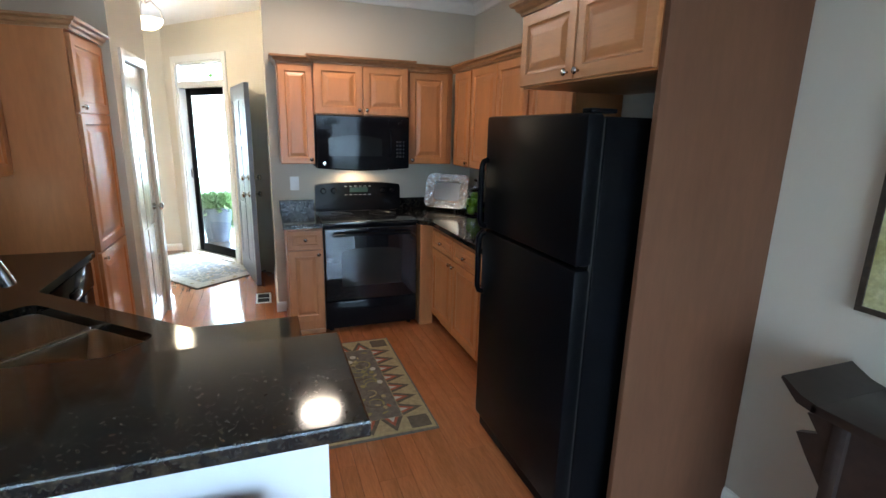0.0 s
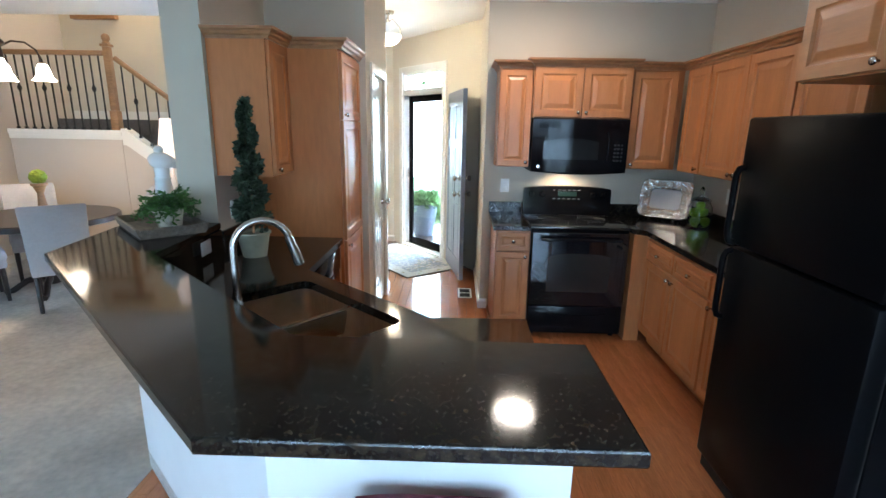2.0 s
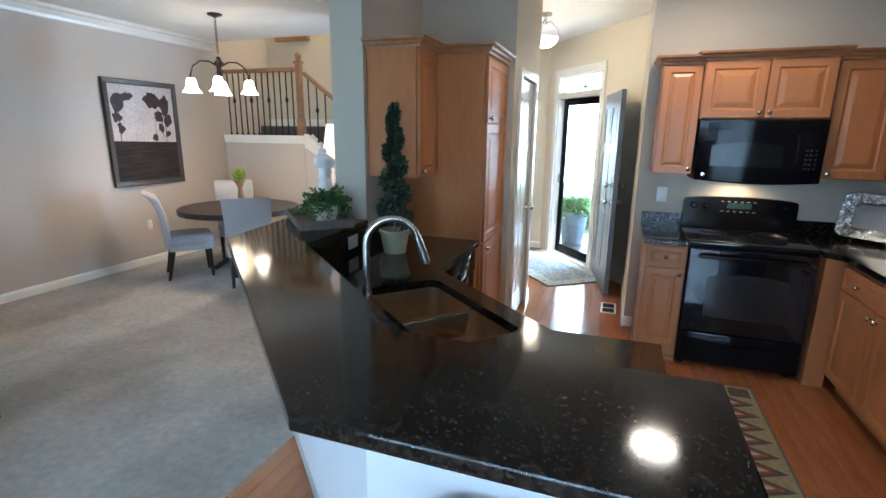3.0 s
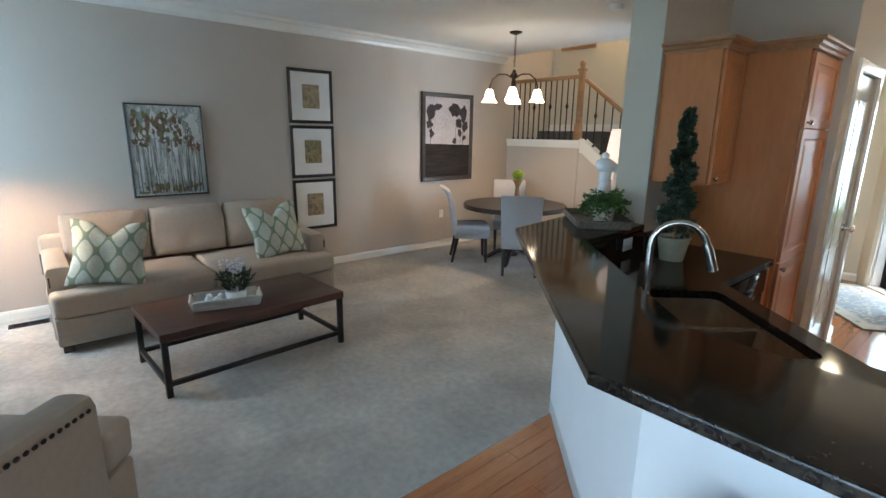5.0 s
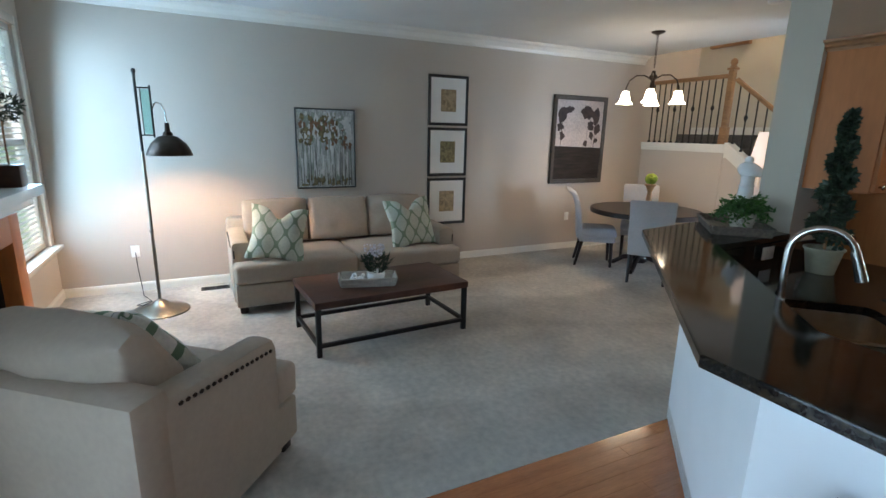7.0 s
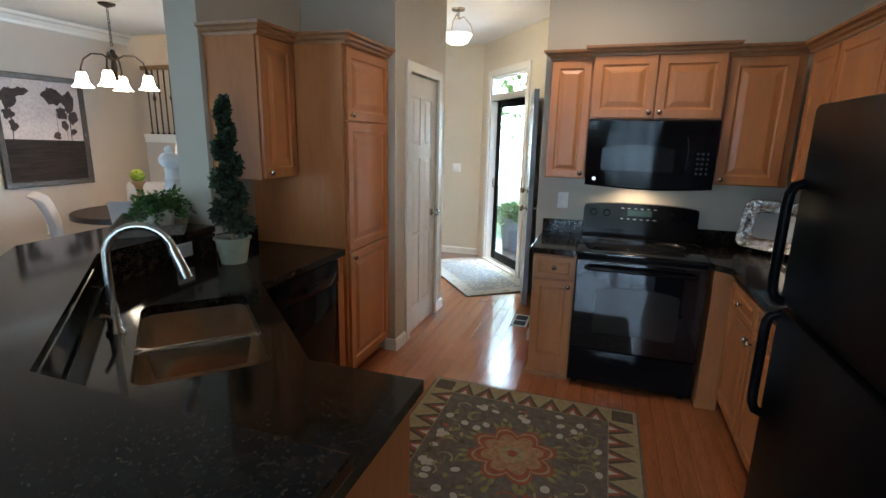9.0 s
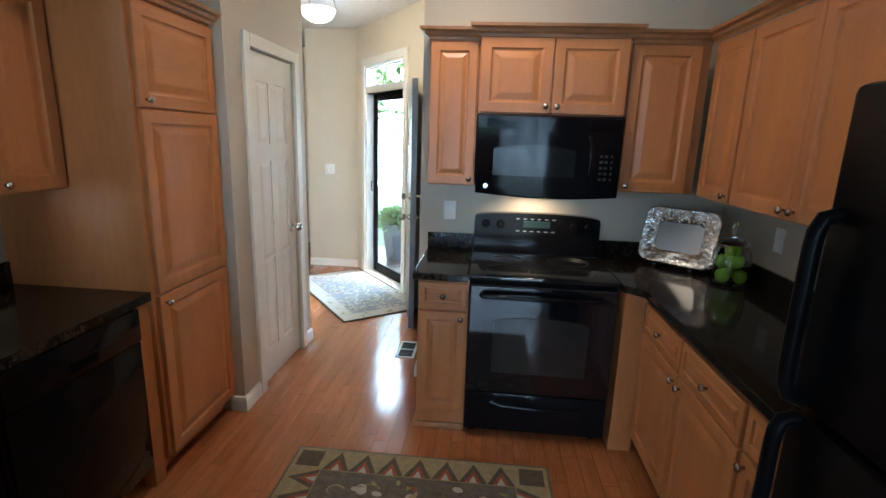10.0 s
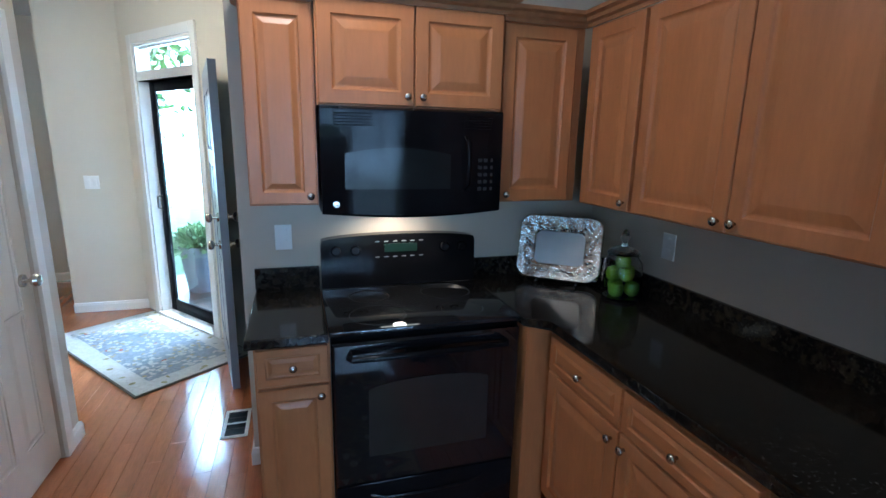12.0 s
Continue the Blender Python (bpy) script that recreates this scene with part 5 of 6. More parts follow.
def open_tray(name, label, m, w, d, h, mat):
    t = thing(name, label, "tray", m)
    part("bottom", boxes((-w / 2, -d / 2, 0, w / 2, d / 2, 0.012)), mat, t, smooth=False)
    for s in (-1, 1):
        b = boxes((-w / 2, s * d / 2 - 0.006, 0.012, w / 2, s * d / 2 + 0.006, h))
        b.transform(Matrix.Translation((0, s * d / 2, 0.012)) @ Matrix.Rotation(radians(-18 * s), 4, "X") @ Matrix.Translation((0, -s * d / 2, -0.012)))
        part("side", b, mat, t, smooth=False)
        b = boxes((s * w / 2 - 0.006, -d / 2, 0.012, s * w / 2 + 0.006, d / 2, h))
        b.transform(Matrix.Translation((s * w / 2, 0, 0.012)) @ Matrix.Rotation(radians(18 * s), 4, "Y") @ Matrix.Translation((-s * w / 2, 0, -0.012)))
        part("end", b, mat, t, smooth=False)
    return t


open_tray("wooden_tray", "whitewashed wooden tray on the coffee table", Matrix.Translation((-3.20, 0.97, 0.426)) @ Matrix.Rotation(radians(75), 4, "Z"), 0.42, 0.20, 0.075, white_wash)
fp = thing("potted_plant", "small white-flowering plant in a white bowl", "plant", Matrix.Translation((-3.17, 1.03, 0.439)))
part("pot", lathe([(0.045, 0), (0.062, 0.01), (0.072, 0.06), (0.070, 0.085), (0.060, 0.085), (0.055, 0.06), (0.0, 0.06)], 20), ceramic, fp)
spots = []
rnd = random.Random(11)
for k in range(260):
    a, h = rnd.uniform(0, 6.28), rnd.uniform(0, 1)
    r = 0.03 + 0.07 * math.sin(h * 2.2) * rnd.uniform(0.4, 1)
    spots.append(((r * math.cos(a), r * math.sin(a), 0.08 + 0.13 * h), (math.cos(a), math.sin(a), 0.9)))
part("leaves", leaves(spots, 0.05, 3, 0.25), leaf_dark, fp)
spots = []
for k in range(150):
    s = k % 11
    a = s * 2.3
    h = rnd.uniform(0.55, 1)
    r = 0.09 * h * (0.4 + 0.6 * ((s * 7) % 5) / 4)
    spots.append(((r * math.cos(a) + rnd.uniform(-0.008, 0.008), r * math.sin(a) + rnd.uniform(-0.008, 0.008), 0.10 + 0.20 * h), (rnd.uniform(-1, 1), rnd.uniform(-1, 1), 0.3)))
part("flowers", leaves(spots, 0.02, 4, 0.9), material("lilac_white_petals", (0.62, 0.60, 0.66), 0.7, vary=0.15), fp, "pale lilac-white blossoms")
for k, (x, y) in enumerate(((-3.245, 0.87), (-3.20, 0.91))):
    b = lathe([(0.012, 0), (0.03, 0.012), (0.034, 0.03), (0.022, 0.05), (0.0, 0.058)], 14)
    bmesh.ops.create_icosphere(b, subdivisions=2, radius=0.017, matrix=Matrix.Translation((0.022, 0, 0.062)))
    bmesh.ops.create_cone(b, segments=8, radius1=0.012, radius2=0.003, depth=0.05, matrix=Matrix.Translation((-0.042, 0, 0.04)) @ Matrix.Rotation(radians(-70), 4, "Y"))
    whole("bird_figurine", b, ceramic, "small white ceramic bird in the tray", "figurine", m=Matrix.Translation((x, y, 0.439)) @ Matrix.Rotation(k * 1.3, 4, "Z"))

# floor lamp
fl = thing("floor_lamp", "antique brass pharmacy floor lamp with dome shade, lit", "lamp", Matrix.Translation((-4.40, -0.60, 0)))
part("base", lathe([(0.235, 0), (0.235, 0.012), (0.215, 0.025), (0.14, 0.05), (0.07, 0.075), (0.045, 0.10), (0.020, 0.115)], 32), brass, fl, "round stepped metal base")
part("pole", lathe([(0.014, 0.11), (0.014, 0.72), (0.019, 0.725), (0.019, 0.745), (0.013, 0.75), (0.013, 1.42)], 14), brass, fl)
part("upper_pole", lathe([(0.011, 1.40), (0.011, 2.04), (0.016, 2.045), (0.016, 2.07), (0.0, 2.08)], 12), black_iron, fl)
b = merge(tube([(0, 0.0, 1.55), (0, 0.10, 1.55)], 0.006), tube([(0, 0.0, 1.93), (0, 0.10, 1.93)], 0.006), tube([(0, 0.10, 1.53), (0, 0.10, 1.95)], 0.008), tube([(0, 0.03, 1.55), (0, 0.03, 1.93)], 0.004))
part("bracket", b, black_iron, fl, "dark iron sliding bracket")
part("bracket_pane", boxes((-0.003, 0.035, 1.56, 0.003, 0.095, 1.92)), glass("teal_glass", (0.45, 0.75, 0.72)), fl, "teal glass insert")
part("neck", tube([(0, 0.10, 1.75), (0, 0.13, 1.82), (0, 0.17, 1.81), (0, 0.195, 1.75), (0, 0.20, 1.66)], 0.006), nickel, fl)
SH = [(0.018, 0.27), (0.022, 0.20), (0.035, 0.19), (0.040, 0.165), (0.075, 0.155), (0.135, 0.10), (0.165, 0.045), (0.180, 0.0)]
b = lathe(SH, 28, at=(0, 0.20, 1.385), caps=False)
o = part("shade", b, bronze, fl, "dark bronze dome shade")
so = o.modifiers.new("thickness", "SOLIDIFY")
so.thickness = 0.004
bb = bmesh.new()
bmesh.ops.create_icosphere(bb, subdivisions=2, radius=0.03, matrix=Matrix.Translation((0, 0.20, 1.45)))
part("bulb", bb, shade_mat, fl, "lit bulb")
whole("lamp_cord", tube([(-5.105, -0.83, 0.40), (-5.07, -0.82, 0.25), (-5.04, -0.80, 0.05), (-4.9, -0.78, 0.012), (-4.7, -0.70, 0.012), (-4.55, -0.80, 0.03), (-4.42, -0.74, 0.06), (-4.40, -0.66, 0.10)], 0.004, 6), black_iron, "dark lamp cord running to the outlet", "cord")


def plate(m, w=0.075, h=0.118, label="white duplex outlet plate", cat="outlet", kind="outlet"):
    t = thing("wall_" + kind, label, cat, m)
    part("plate", boxes((-w / 2, -0.006, -h / 2, w / 2, 0, h / 2), bevel=0.002), plastic_white, t)
    for z in ((-0.025, 0.025) if kind == "outlet" else (0,)):
        for x in ((0,) if w < 0.09 else (-0.023, 0.023)):
            if h < w:
                part("socket", boxes((z - 0.014, -0.0085, -0.014, z + 0.014, -0.005, 0.014), bevel=0.002), plastic_white, t)
            else:
                part("socket" if kind == "outlet" else "rocker", boxes((x - 0.016, -0.0085, z - 0.014 - 0.018 * (kind != "outlet"), x + 0.016, -0.005, z + 0.014 + 0.018 * (kind != "outlet")), bevel=0.002), plastic_white, t)
    return t


plate(Matrix.Translation((LW, -0.83, 0.41)) @ FXP)
plate(Matrix.Translation((0.60, SW, 1.16)))
plate(Matrix.Translation((RW, 3.94, 1.17)) @ FXN)
plate(Matrix.Translation((-1.07, 7.27, 1.20)), 0.118, 0.118, "white double light switch plate", "switch", "switch")
plate(Matrix.Translation((LW, 4.58, 0.48)) @ FXP)
plate(Matrix.Translation((-1.195, 2.74, 0.985)) @ Matrix.Rotation(math.atan2(0.565, -0.04) + math.pi, 4, "Z") @ Matrix.Rotation(math.pi, 4, "Z"), 0.118, 0.075, "white horizontal outlet plate on the granite splash")
plate(Matrix.Translation((-1.248, 3.22, 1.12)) @ FXP)


def register(m, w, d, mat, slot, label):
    t = thing("floor_vent", label, "vent", m)
    part("frame", boxes((-w / 2, -d / 2, 0, w / 2, -d / 2 + 0.018, 0.006), (-w / 2, d / 2 - 0.018, 0, w / 2, d / 2, 0.006), (-w / 2, -d / 2, 0, -w / 2 + 0.018, d / 2, 0.006), (w / 2 - 0.018, -d / 2, 0, w / 2, d / 2, 0.006), (-w / 2 + 0.018, -0.006, 0, w / 2 - 0.018, 0.006, 0.005)), mat, t, smooth=False)
    part("grille", boxes((-w / 2 + 0.018, -d / 2 + 0.018, 0, w / 2 - 0.018, d / 2 - 0.018, 0.002)), slot, t, "dark slots", smooth=False)
    for k in range(5):
        y = -d / 2 + 0.03 + (d - 0.06) * k / 4
        part("slat", boxes((-w / 2 + 0.018, y - 0.002, 0.002, w / 2 - 0.018, y + 0.002, 0.005)), bronze, t, smooth=False)


register(Matrix.Translation((0.28, 4.95, 0.001)), 0.14, 0.29, plastic_white, black_satin, "white framed floor register in the boards")
register(Matrix.Translation((-4.93, -0.14, 0.001)), 0.11, 0.27, bronze, black_satin, "brown floor register in the carpet")

# mantel and fireplace beside the window
fpc = thing("fireplace", "wood-framed fireplace with white mantel shelf", "fireplace", Matrix.Translation((-3.05, YS, 0)) @ Matrix.Rotation(math.pi, 4, "Z"))
part("mantel_shelf", boxes((-0.95, -0.26, 1.13, 0.95, 0.0, 1.20), (-0.90, -0.20, 1.06, 0.90, 0.0, 1.13), bevel=0.008), paint_white, fpc, "white mantel shelf")
for s in (-1, 1):
    part("surround_leg", boxes((s * 0.72 - 0.09, -0.12, 0, s * 0.72 + 0.09, 0, 1.02), bevel=0.004), wood_panel, fpc, "brown wooden surround")
part("surround_top", boxes((-0.63, -0.12, 0.84, 0.63, 0, 1.02), bevel=0.004), wood_panel, fpc)
part("firebox", boxes((-0.63, -0.02, 0.0, 0.63, 0, 0.84)), black_satin, fpc, "black firebox")


def pot(h, r0, r1, mat, parent):
    return part("pot", lathe([(r0, 0), (r1, h * 0.92), (r1 + 0.008, h * 0.93), (r1 + 0.008, h), (r1 - 0.008, h), (r1 - 0.012, h * 0.88), (0, h * 0.88)], 24), mat, parent)


tp = thing("topiary_ball", "small ball topiary in a square dark pot on the mantel", "plant", Matrix.Translation((-3.80, -1.32, 1.201)))
part("pot", boxes((-0.07, -0.07, 0, 0.07, 0.07, 0.15), bevel=0.01), walnut, tp)
part("stem", tube([(0, 0, 0.14), (0.004, 0, 0.30), (0, 0.004, 0.44)], 0.006), oak, tp)
spots = []
for k in range(420):
    a, u = rnd.uniform(0, 6.28), rnd.uniform(-1, 1)
    r = 0.13 * rnd.uniform(0.5, 1)
    d = Vector((math.sqrt(1 - u * u) * math.cos(a), math.sqrt(1 - u * u) * math.sin(a), u * 0.75))
    spots.append((d * r + Vector((0, 0, 0.52)), d))
part("crown", leaves(spots, 0.035, 9, 0.4), leaf_dark, tp)

# ---- dining room ----
TC = Vector((-3.85, 4.74, 0))
dt = thing("dining_table", "round dark wood pedestal dining table", "table", Matrix.Translation(TC))
part("tabletop", lathe([(0.0, 0.70), (0.63, 0.70), (0.655, 0.708), (0.655, 0.752), (0.645, 0.762), (0, 0.762)], 48), espresso, dt)
part("pedestal", lathe([(0.07, 0.08), (0.10, 0.14), (0.065, 0.22), (0.085, 0.34), (0.055, 0.50), (0.09, 0.66), (0.20, 0.70)], 24), espresso, dt)
for k in range(4):
    b = tube([(0.05, 0, 0.16), (0.20, 0, 0.12), (0.32, 0, 0.035), (0.38, 0, 0.03)], 0.032, 10, r_end=0.026)
    b.transform(Matrix.Rotation(math.pi / 2 * k + 0.5, 4, "Z"))
    part("foot", b, espresso, dt)


def dining_chair(m):
    """A parsons chair that faces -y."""
    t = thing("dining_chair", "light grey upholstered parsons dining chair, dark legs", "chair", m, "chairs round the table")
    part("seat", cushion(0.46, 0.46, 0.14, 0.25, 2, 6, 0.002), grey_linen, t).location = (0, -0.02, 0.36)
    part("seat_frame", boxes((-0.22, -0.23, 0.32, 0.22, 0.21, 0.40), bevel=0.012), grey_linen, t)
    b = bmesh.new()
    rows = 9
    grid = []
    for k in range(rows):
        u = k / (rows - 1)
        y = 0.17 + 0.05 * u + 0.09 * max(0, u - 0.45) ** 1.5 * 2 + 0.05 * max(0, u - 0.85) * 6
        z = 0.36 + 0.63 * u - 0.02 * max(0, u - 0.85) * 6
        w = 0.222 + 0.016 * u
        grid.append([b.verts.new((x * w, y + dy, z + (0.02 if dy > 0 and k == rows - 1 else 0) - 0.02 * (k == rows - 1))) for x, dy in ((-1, 0), (1, 0), (1, 0.07), (-1, 0.07))])
    for a, c in zip(grid, grid[1:]):
        for k in range(4):
            b.faces.new((a[k], a[(k + 1) % 4], c[(k + 1) % 4], c[k]))
    b.faces.new(grid[0])
    b.faces.new(grid[-1])
    bmesh.ops.recalc_face_normals(b, faces=b.faces)
    es = [e for e in b.edges if e.calc_face_angle(0) > 0.6]
    bmesh.ops.bevel(b, geom=es, offset=0.018, segments=2, affect="EDGES", profile=0.5)
    part("backrest", b, grey_linen, t)
    for x in (-0.19, 0.19):
        for y, dy in ((-0.19, -0.01), (0.17, 0.07)):
            part("leg", tube([(x, y, 0.33), (x, y + dy, 0)], 0.023, 8, r_end=0.016), espresso, t, "dark wooden tapered leg")
    return t


def facing(x, y, dx, dy):
    return Matrix.Translation((x, y, 0)) @ Matrix.Rotation(math.atan2(dy, dx) + math.pi / 2, 4, "Z")


ch = dining_chair(facing(-3.45, 4.42, -0.64, 0.77))
copy_thing(ch, facing(-4.28, 4.37, 0.62, 0.78))
copy_thing(ch, facing(-4.36, 5.22, 0.66, -0.70))
copy_thing(ch, facing(-3.35, 5.32, -0.55, -0.75))

cs = thing("candlestick", "turned wooden candlestick with green moss ball", "ornament", Matrix.Translation((-3.64, 4.54, 0.763)))
part("stand", lathe([(0.065, 0), (0.065, 0.015), (0.035, 0.03), (0.05, 0.08), (0.035, 0.14), (0.025, 0.24), (0.05, 0.305), (0.065, 0.315), (0.065, 0.335), (0, 0.335)], 20), oak, cs)
b = bmesh.new()
bmesh.ops.create_icosphere(b, subdivisions=4, radius=0.066, matrix=Matrix.Translation((0, 0, 0.39)))
for v in b.verts:
    v.co += (v.co - Vector((0, 0, 0.39))).normalized() * 0.009 * noise.noise(v.co * 70)
part("moss_ball", b, moss, cs, "yellow-green moss ball")

cd = thing("chandelier", "bronze chandelier with lit bell glass shades", "chandelier", Matrix.Translation((-3.79, 4.55, 0)))
part("canopy", lathe([(0.0, H), (0.075, H - 0.001), (0.07, H - 0.015), (0.02, H - 0.035), (0.0, H - 0.036)], 24), bronze, cd)
for k in range(10):
    b = bmesh.new()
    ringp = [(0.011 * math.cos(t), 0, 0.021 * math.sin(t)) for t in [2 * math.pi * i / 10 for i in range(11)]]
    b = tube(ringp, 0.003, 6)
    b.transform(Matrix.Translation((0, 0, H - 0.055 - k * 0.034)) @ Matrix.Rotation(math.pi / 2 * (k % 2), 4, "Z"))
    part("chain_link", b, bronze, cd)
part("hub", lathe([(0.0, 2.37), (0.02, 2.36), (0.025, 2.33), (0.05, 2.30), (0.05, 2.285), (0.02, 2.26), (0.028, 2.20), (0.02, 2.12), (0.035, 2.09), (0, 2.06)], 20), bronze, cd)
for k in range(4):
    R = Matrix.Rotation(math.pi / 2 * k + radians(39.5), 4, "Z")
    b = tube([(0.02, 0, 2.27), (0.09, 0, 2.315), (0.18, 0, 2.315), (0.25, 0, 2.26), (0.28, 0, 2.18), (0.28, 0, 2.13)], 0.008, 8)
    b.transform(R)
    part("arm", b, bronze, cd)
    b = lathe([(0.024, 0.145), (0.036, 0.138), (0.046, 0.11), (0.053, 0.07), (0.064, 0.035), (0.084, 0.008), (0.094, 0.0)], 20, at=(0.28, 0, 2.0), caps=False)
    b.transform(R)
    sh = part("shade", b, bell_mat, cd, "lit frosted bell glass shade")
    b = lathe([(0.030, 0), (0.030, 0.02), (0.012, 0.035)], 14, at=(0.28, 0, 2.125))
    b.transform(R)
    part("socket", b, bronze, cd)

sm = thing("smoke_detector", "white round ceiling smoke detector", "detector", Matrix.Translation((-2.37, 4.30, H)))
part("body", lathe([(0.0, -0.04), (0.045, -0.04), (0.058, -0.028), (0.065, -0.001), (0.0, -0.001)], 24), plastic_white, sm)

# small lit lamp at the far end of the bar
tl = thing("table_lamp", "white buffet lamp with lit pinkish linen shade on the bar", "lamp", Matrix.Translation((-1.63, 3.25, 1.071)))
part("base", lathe([(0.055, 0), (0.055, 0.012), (0.02, 0.03), (0.035, 0.10), (0.04, 0.16), (0.016, 0.24), (0.008, 0.27), (0.008, 0.42)], 20), ceramic, tl)
o = part("shade", lathe([(0.082, 0.32), (0.038, 0.60)], 28, caps=False), linen_shade, tl, "lit pinkish tapered shade")
o.modifiers.new("thickness", "SOLIDIFY").thickness = 0.003

# ---- bar and kitchen things ----
open_tray("wooden_tray", "weathered grey wooden tray on the bar end", Matrix.Translation((-1.47, 2.81, 1.071)) @ Matrix.Rotation(radians(-45), 4, "Z"), 0.50, 0.31, 0.055, material("grey_weathered_wood", (0.20, 0.165, 0.13), 0.7, vary=0.3, scale=9, stretch=(1, 5, 5), grain=0.3, bump=0.2))
fn = thing("fern", "green potted fern in the wooden tray", "plant", Matrix.Translation((-1.43, 2.83, 1.084)))
part("pot", lathe([(0.06, 0), (0.075, 0.09), (0.07, 0.10), (0, 0.09)], 18), white_wash, fn)
spots = []
rnd = random.Random(21)
for f in range(70):
    a, lift, L = rnd.uniform(0, 6.28), rnd.uniform(0.3, 1.25), rnd.uniform(0.09, 0.175)
    for k in range(15):
        u = (k + 1) / 15
        r = L * u * math.cos(lift) + 0.02
        z = 0.10 + L * u * math.sin(lift) - 0.10 * u * u * math.cos(lift)
        ca, sa = math.cos(a), math.sin(a)
        for s in (-1, 1):
            spots.append(((r * ca, r * sa, z), (ca * 0.5 - sa * s, sa * 0.5 + ca * s, -0.1)))
part("fronds", leaves(spots, 0.034, 5, 0.42, 0.1), leaf_mat, fn)
bd = lathe([(0.012, 0), (0.03, 0.012), (0.034, 0.03), (0.022, 0.05), (0.0, 0.058)], 14)
bmesh.ops.create_icosphere(bd, subdivisions=2, radius=0.017, matrix=Matrix.Translation((0.022, 0, 0.062)))
whole("bird_figurine", bd, white_wash, "small wooden bird beside the fern", "figurine", m=Matrix.Translation((-1.38, 2.71, 1.084)))
st = lathe([(0.055, 0), (0.065, 0.015), (0.070, 0.07), (0.066, 0.14), (0.052, 0.20), (0.044, 0.25), (0.050, 0.262), (0.041, 0.275), (0.044, 0.33), (0, 0.34)], 24)
bmesh.ops.create_uvsphere(st, u_segments=20, v_segments=12, radius=1, matrix=Matrix.Translation((0.0, 0, 0.372)) @ Matrix.Rotation(radians(12), 4, "Y") @ Matrix.Diagonal((0.074, 0.058, 0.055, 1)))
bmesh.ops.create_cone(st, segments=14, radius1=0.040, radius2=0.013, depth=0.11, matrix=Matrix.Translation((0.085, 0, 0.345)) @ Matrix.Rotation(radians(118), 4, "Y"))
bmesh.ops.create_icosphere(st, subdivisions=3, radius=0.028, matrix=Matrix.Translation((-0.006, 0, 0.440)))
whole("bird_statue", st, ceramic, "white ceramic duck statue at the bar end", "statue", m=Matrix.Translation((-1.60, 3.09, 1.071)) @ Matrix.Rotation(radians(41), 4, "Z") @ Matrix.Scale(0.95, 4))

tv = thing("spiral_topiary", "spiral ivy topiary in a stone-green pot", "plant", Matrix.Translation((-0.975, 2.86, 0.916)))
pot(0.14, 0.065, 0.088, pot_mat, tv)
part("stem", tube([(0, 0, 0.13), (0.006, 0.004, 0.5), (0, 0, 0.82)], 0.008), oak, tv)
spots = []
rnd = random.Random(31)
for k in range(3400):
    u = k / 3400
    a = u * 2 * math.pi * 4.0 + 0.6
    rc = 0.042 * (1 - u) ** 0.8 + 0.002
    c = Vector((rc * math.cos(a), rc * math.sin(a), 0.19 + 0.65 * u))
    d = Vector((rnd.gauss(0, 1), rnd.gauss(0, 1), rnd.gauss(0, 0.8))).normalized()
    spots.append((c + d * (0.054 * (1 - u) ** 0.85 + 0.006) * rnd.uniform(0.5, 1), d))
part("crown", leaves(spots, 0.034, 6, 0.75), leaf_dark, tv)

# silver platter on its stand, jar of apples
pl = thing("silver_platter", "embossed silver rectangular platter on a wire stand", "platter", Matrix.Translation((1.90, 4.30, 0.925)) @ Matrix.Rotation(radians(-40), 4, "Z") @ Matrix.Rotation(radians(-17), 4, "X"))
b = bmesh.new()
rings = []
for w, h, y in ((0.42, 0.33, 0.004), (0.42, 0.33, -0.004), (0.405, 0.315, -0.012), (0.265, 0.185, 0.002), (0.245, 0.165, 0.012)):
    rings.append([b.verts.new((x, y, z + 0.175)) for x, z in rounded(w, h, 0.06 if w > 0.35 else 0.03, 5)])
for a, c in zip(rings, rings[1:]):
    for k in range(len(a)):
        b.faces.new((a[k], a[(k + 1) % len(a)], c[(k + 1) % len(a)], c[k]))
part("rim", b, silver, pl, "embossed floral silver rim")
b = bmesh.new()
b.faces.new([b.verts.new((x, 0.0118, z + 0.175)) for x, z in rounded(0.246, 0.166, 0.03, 5)])
part("center", b, material("satin_silver", (0.46, 0.45, 0.43), 0.38, metal=1.0, vary=0.06), pl, "smooth satin silver center")
b = bmesh.new()
rnd = random.Random(41)
for k in range(260):
    a = rnd.uniform(0, 6.28)
    x, z = math.cos(a), math.sin(a)
    q = max(abs(x) / 0.175, abs(z) / 0.128)
    f = rnd.uniform(0.80, 1.13)
    x, z = x / q * f, z / q * f
    bmesh.ops.create_icosphere(b, subdivisions=1, radius=rnd.uniform(0.006, 0.013), matrix=Matrix.Translation((x, -0.004, z + 0.175)) @ Matrix.Diagonal((1, 0.6, 1, 1)))
tagged(part("embossing", b, silver, pl, "raised grape and leaf embossing"), kind="stuff")
part("stand", merge(tube([(-0.10, -0.03, -0.004), (-0.10, 0.02, 0.0), (-0.10, 0.03, 0.20)], 0.004), tube([(0.10, -0.03, -0.004), (0.10, 0.02, 0.0), (0.10, 0.03, 0.20)], 0.004), tube([(-0.10, 0.03, 0.1), (0.10, 0.03, 0.1)], 0.004)), black_iron, pl, "black wire stand")
jr = thing("apple_jar", "clear glass jar filled with green apples", "jar", Matrix.Translation((2.085, 4.03, 0.916)))
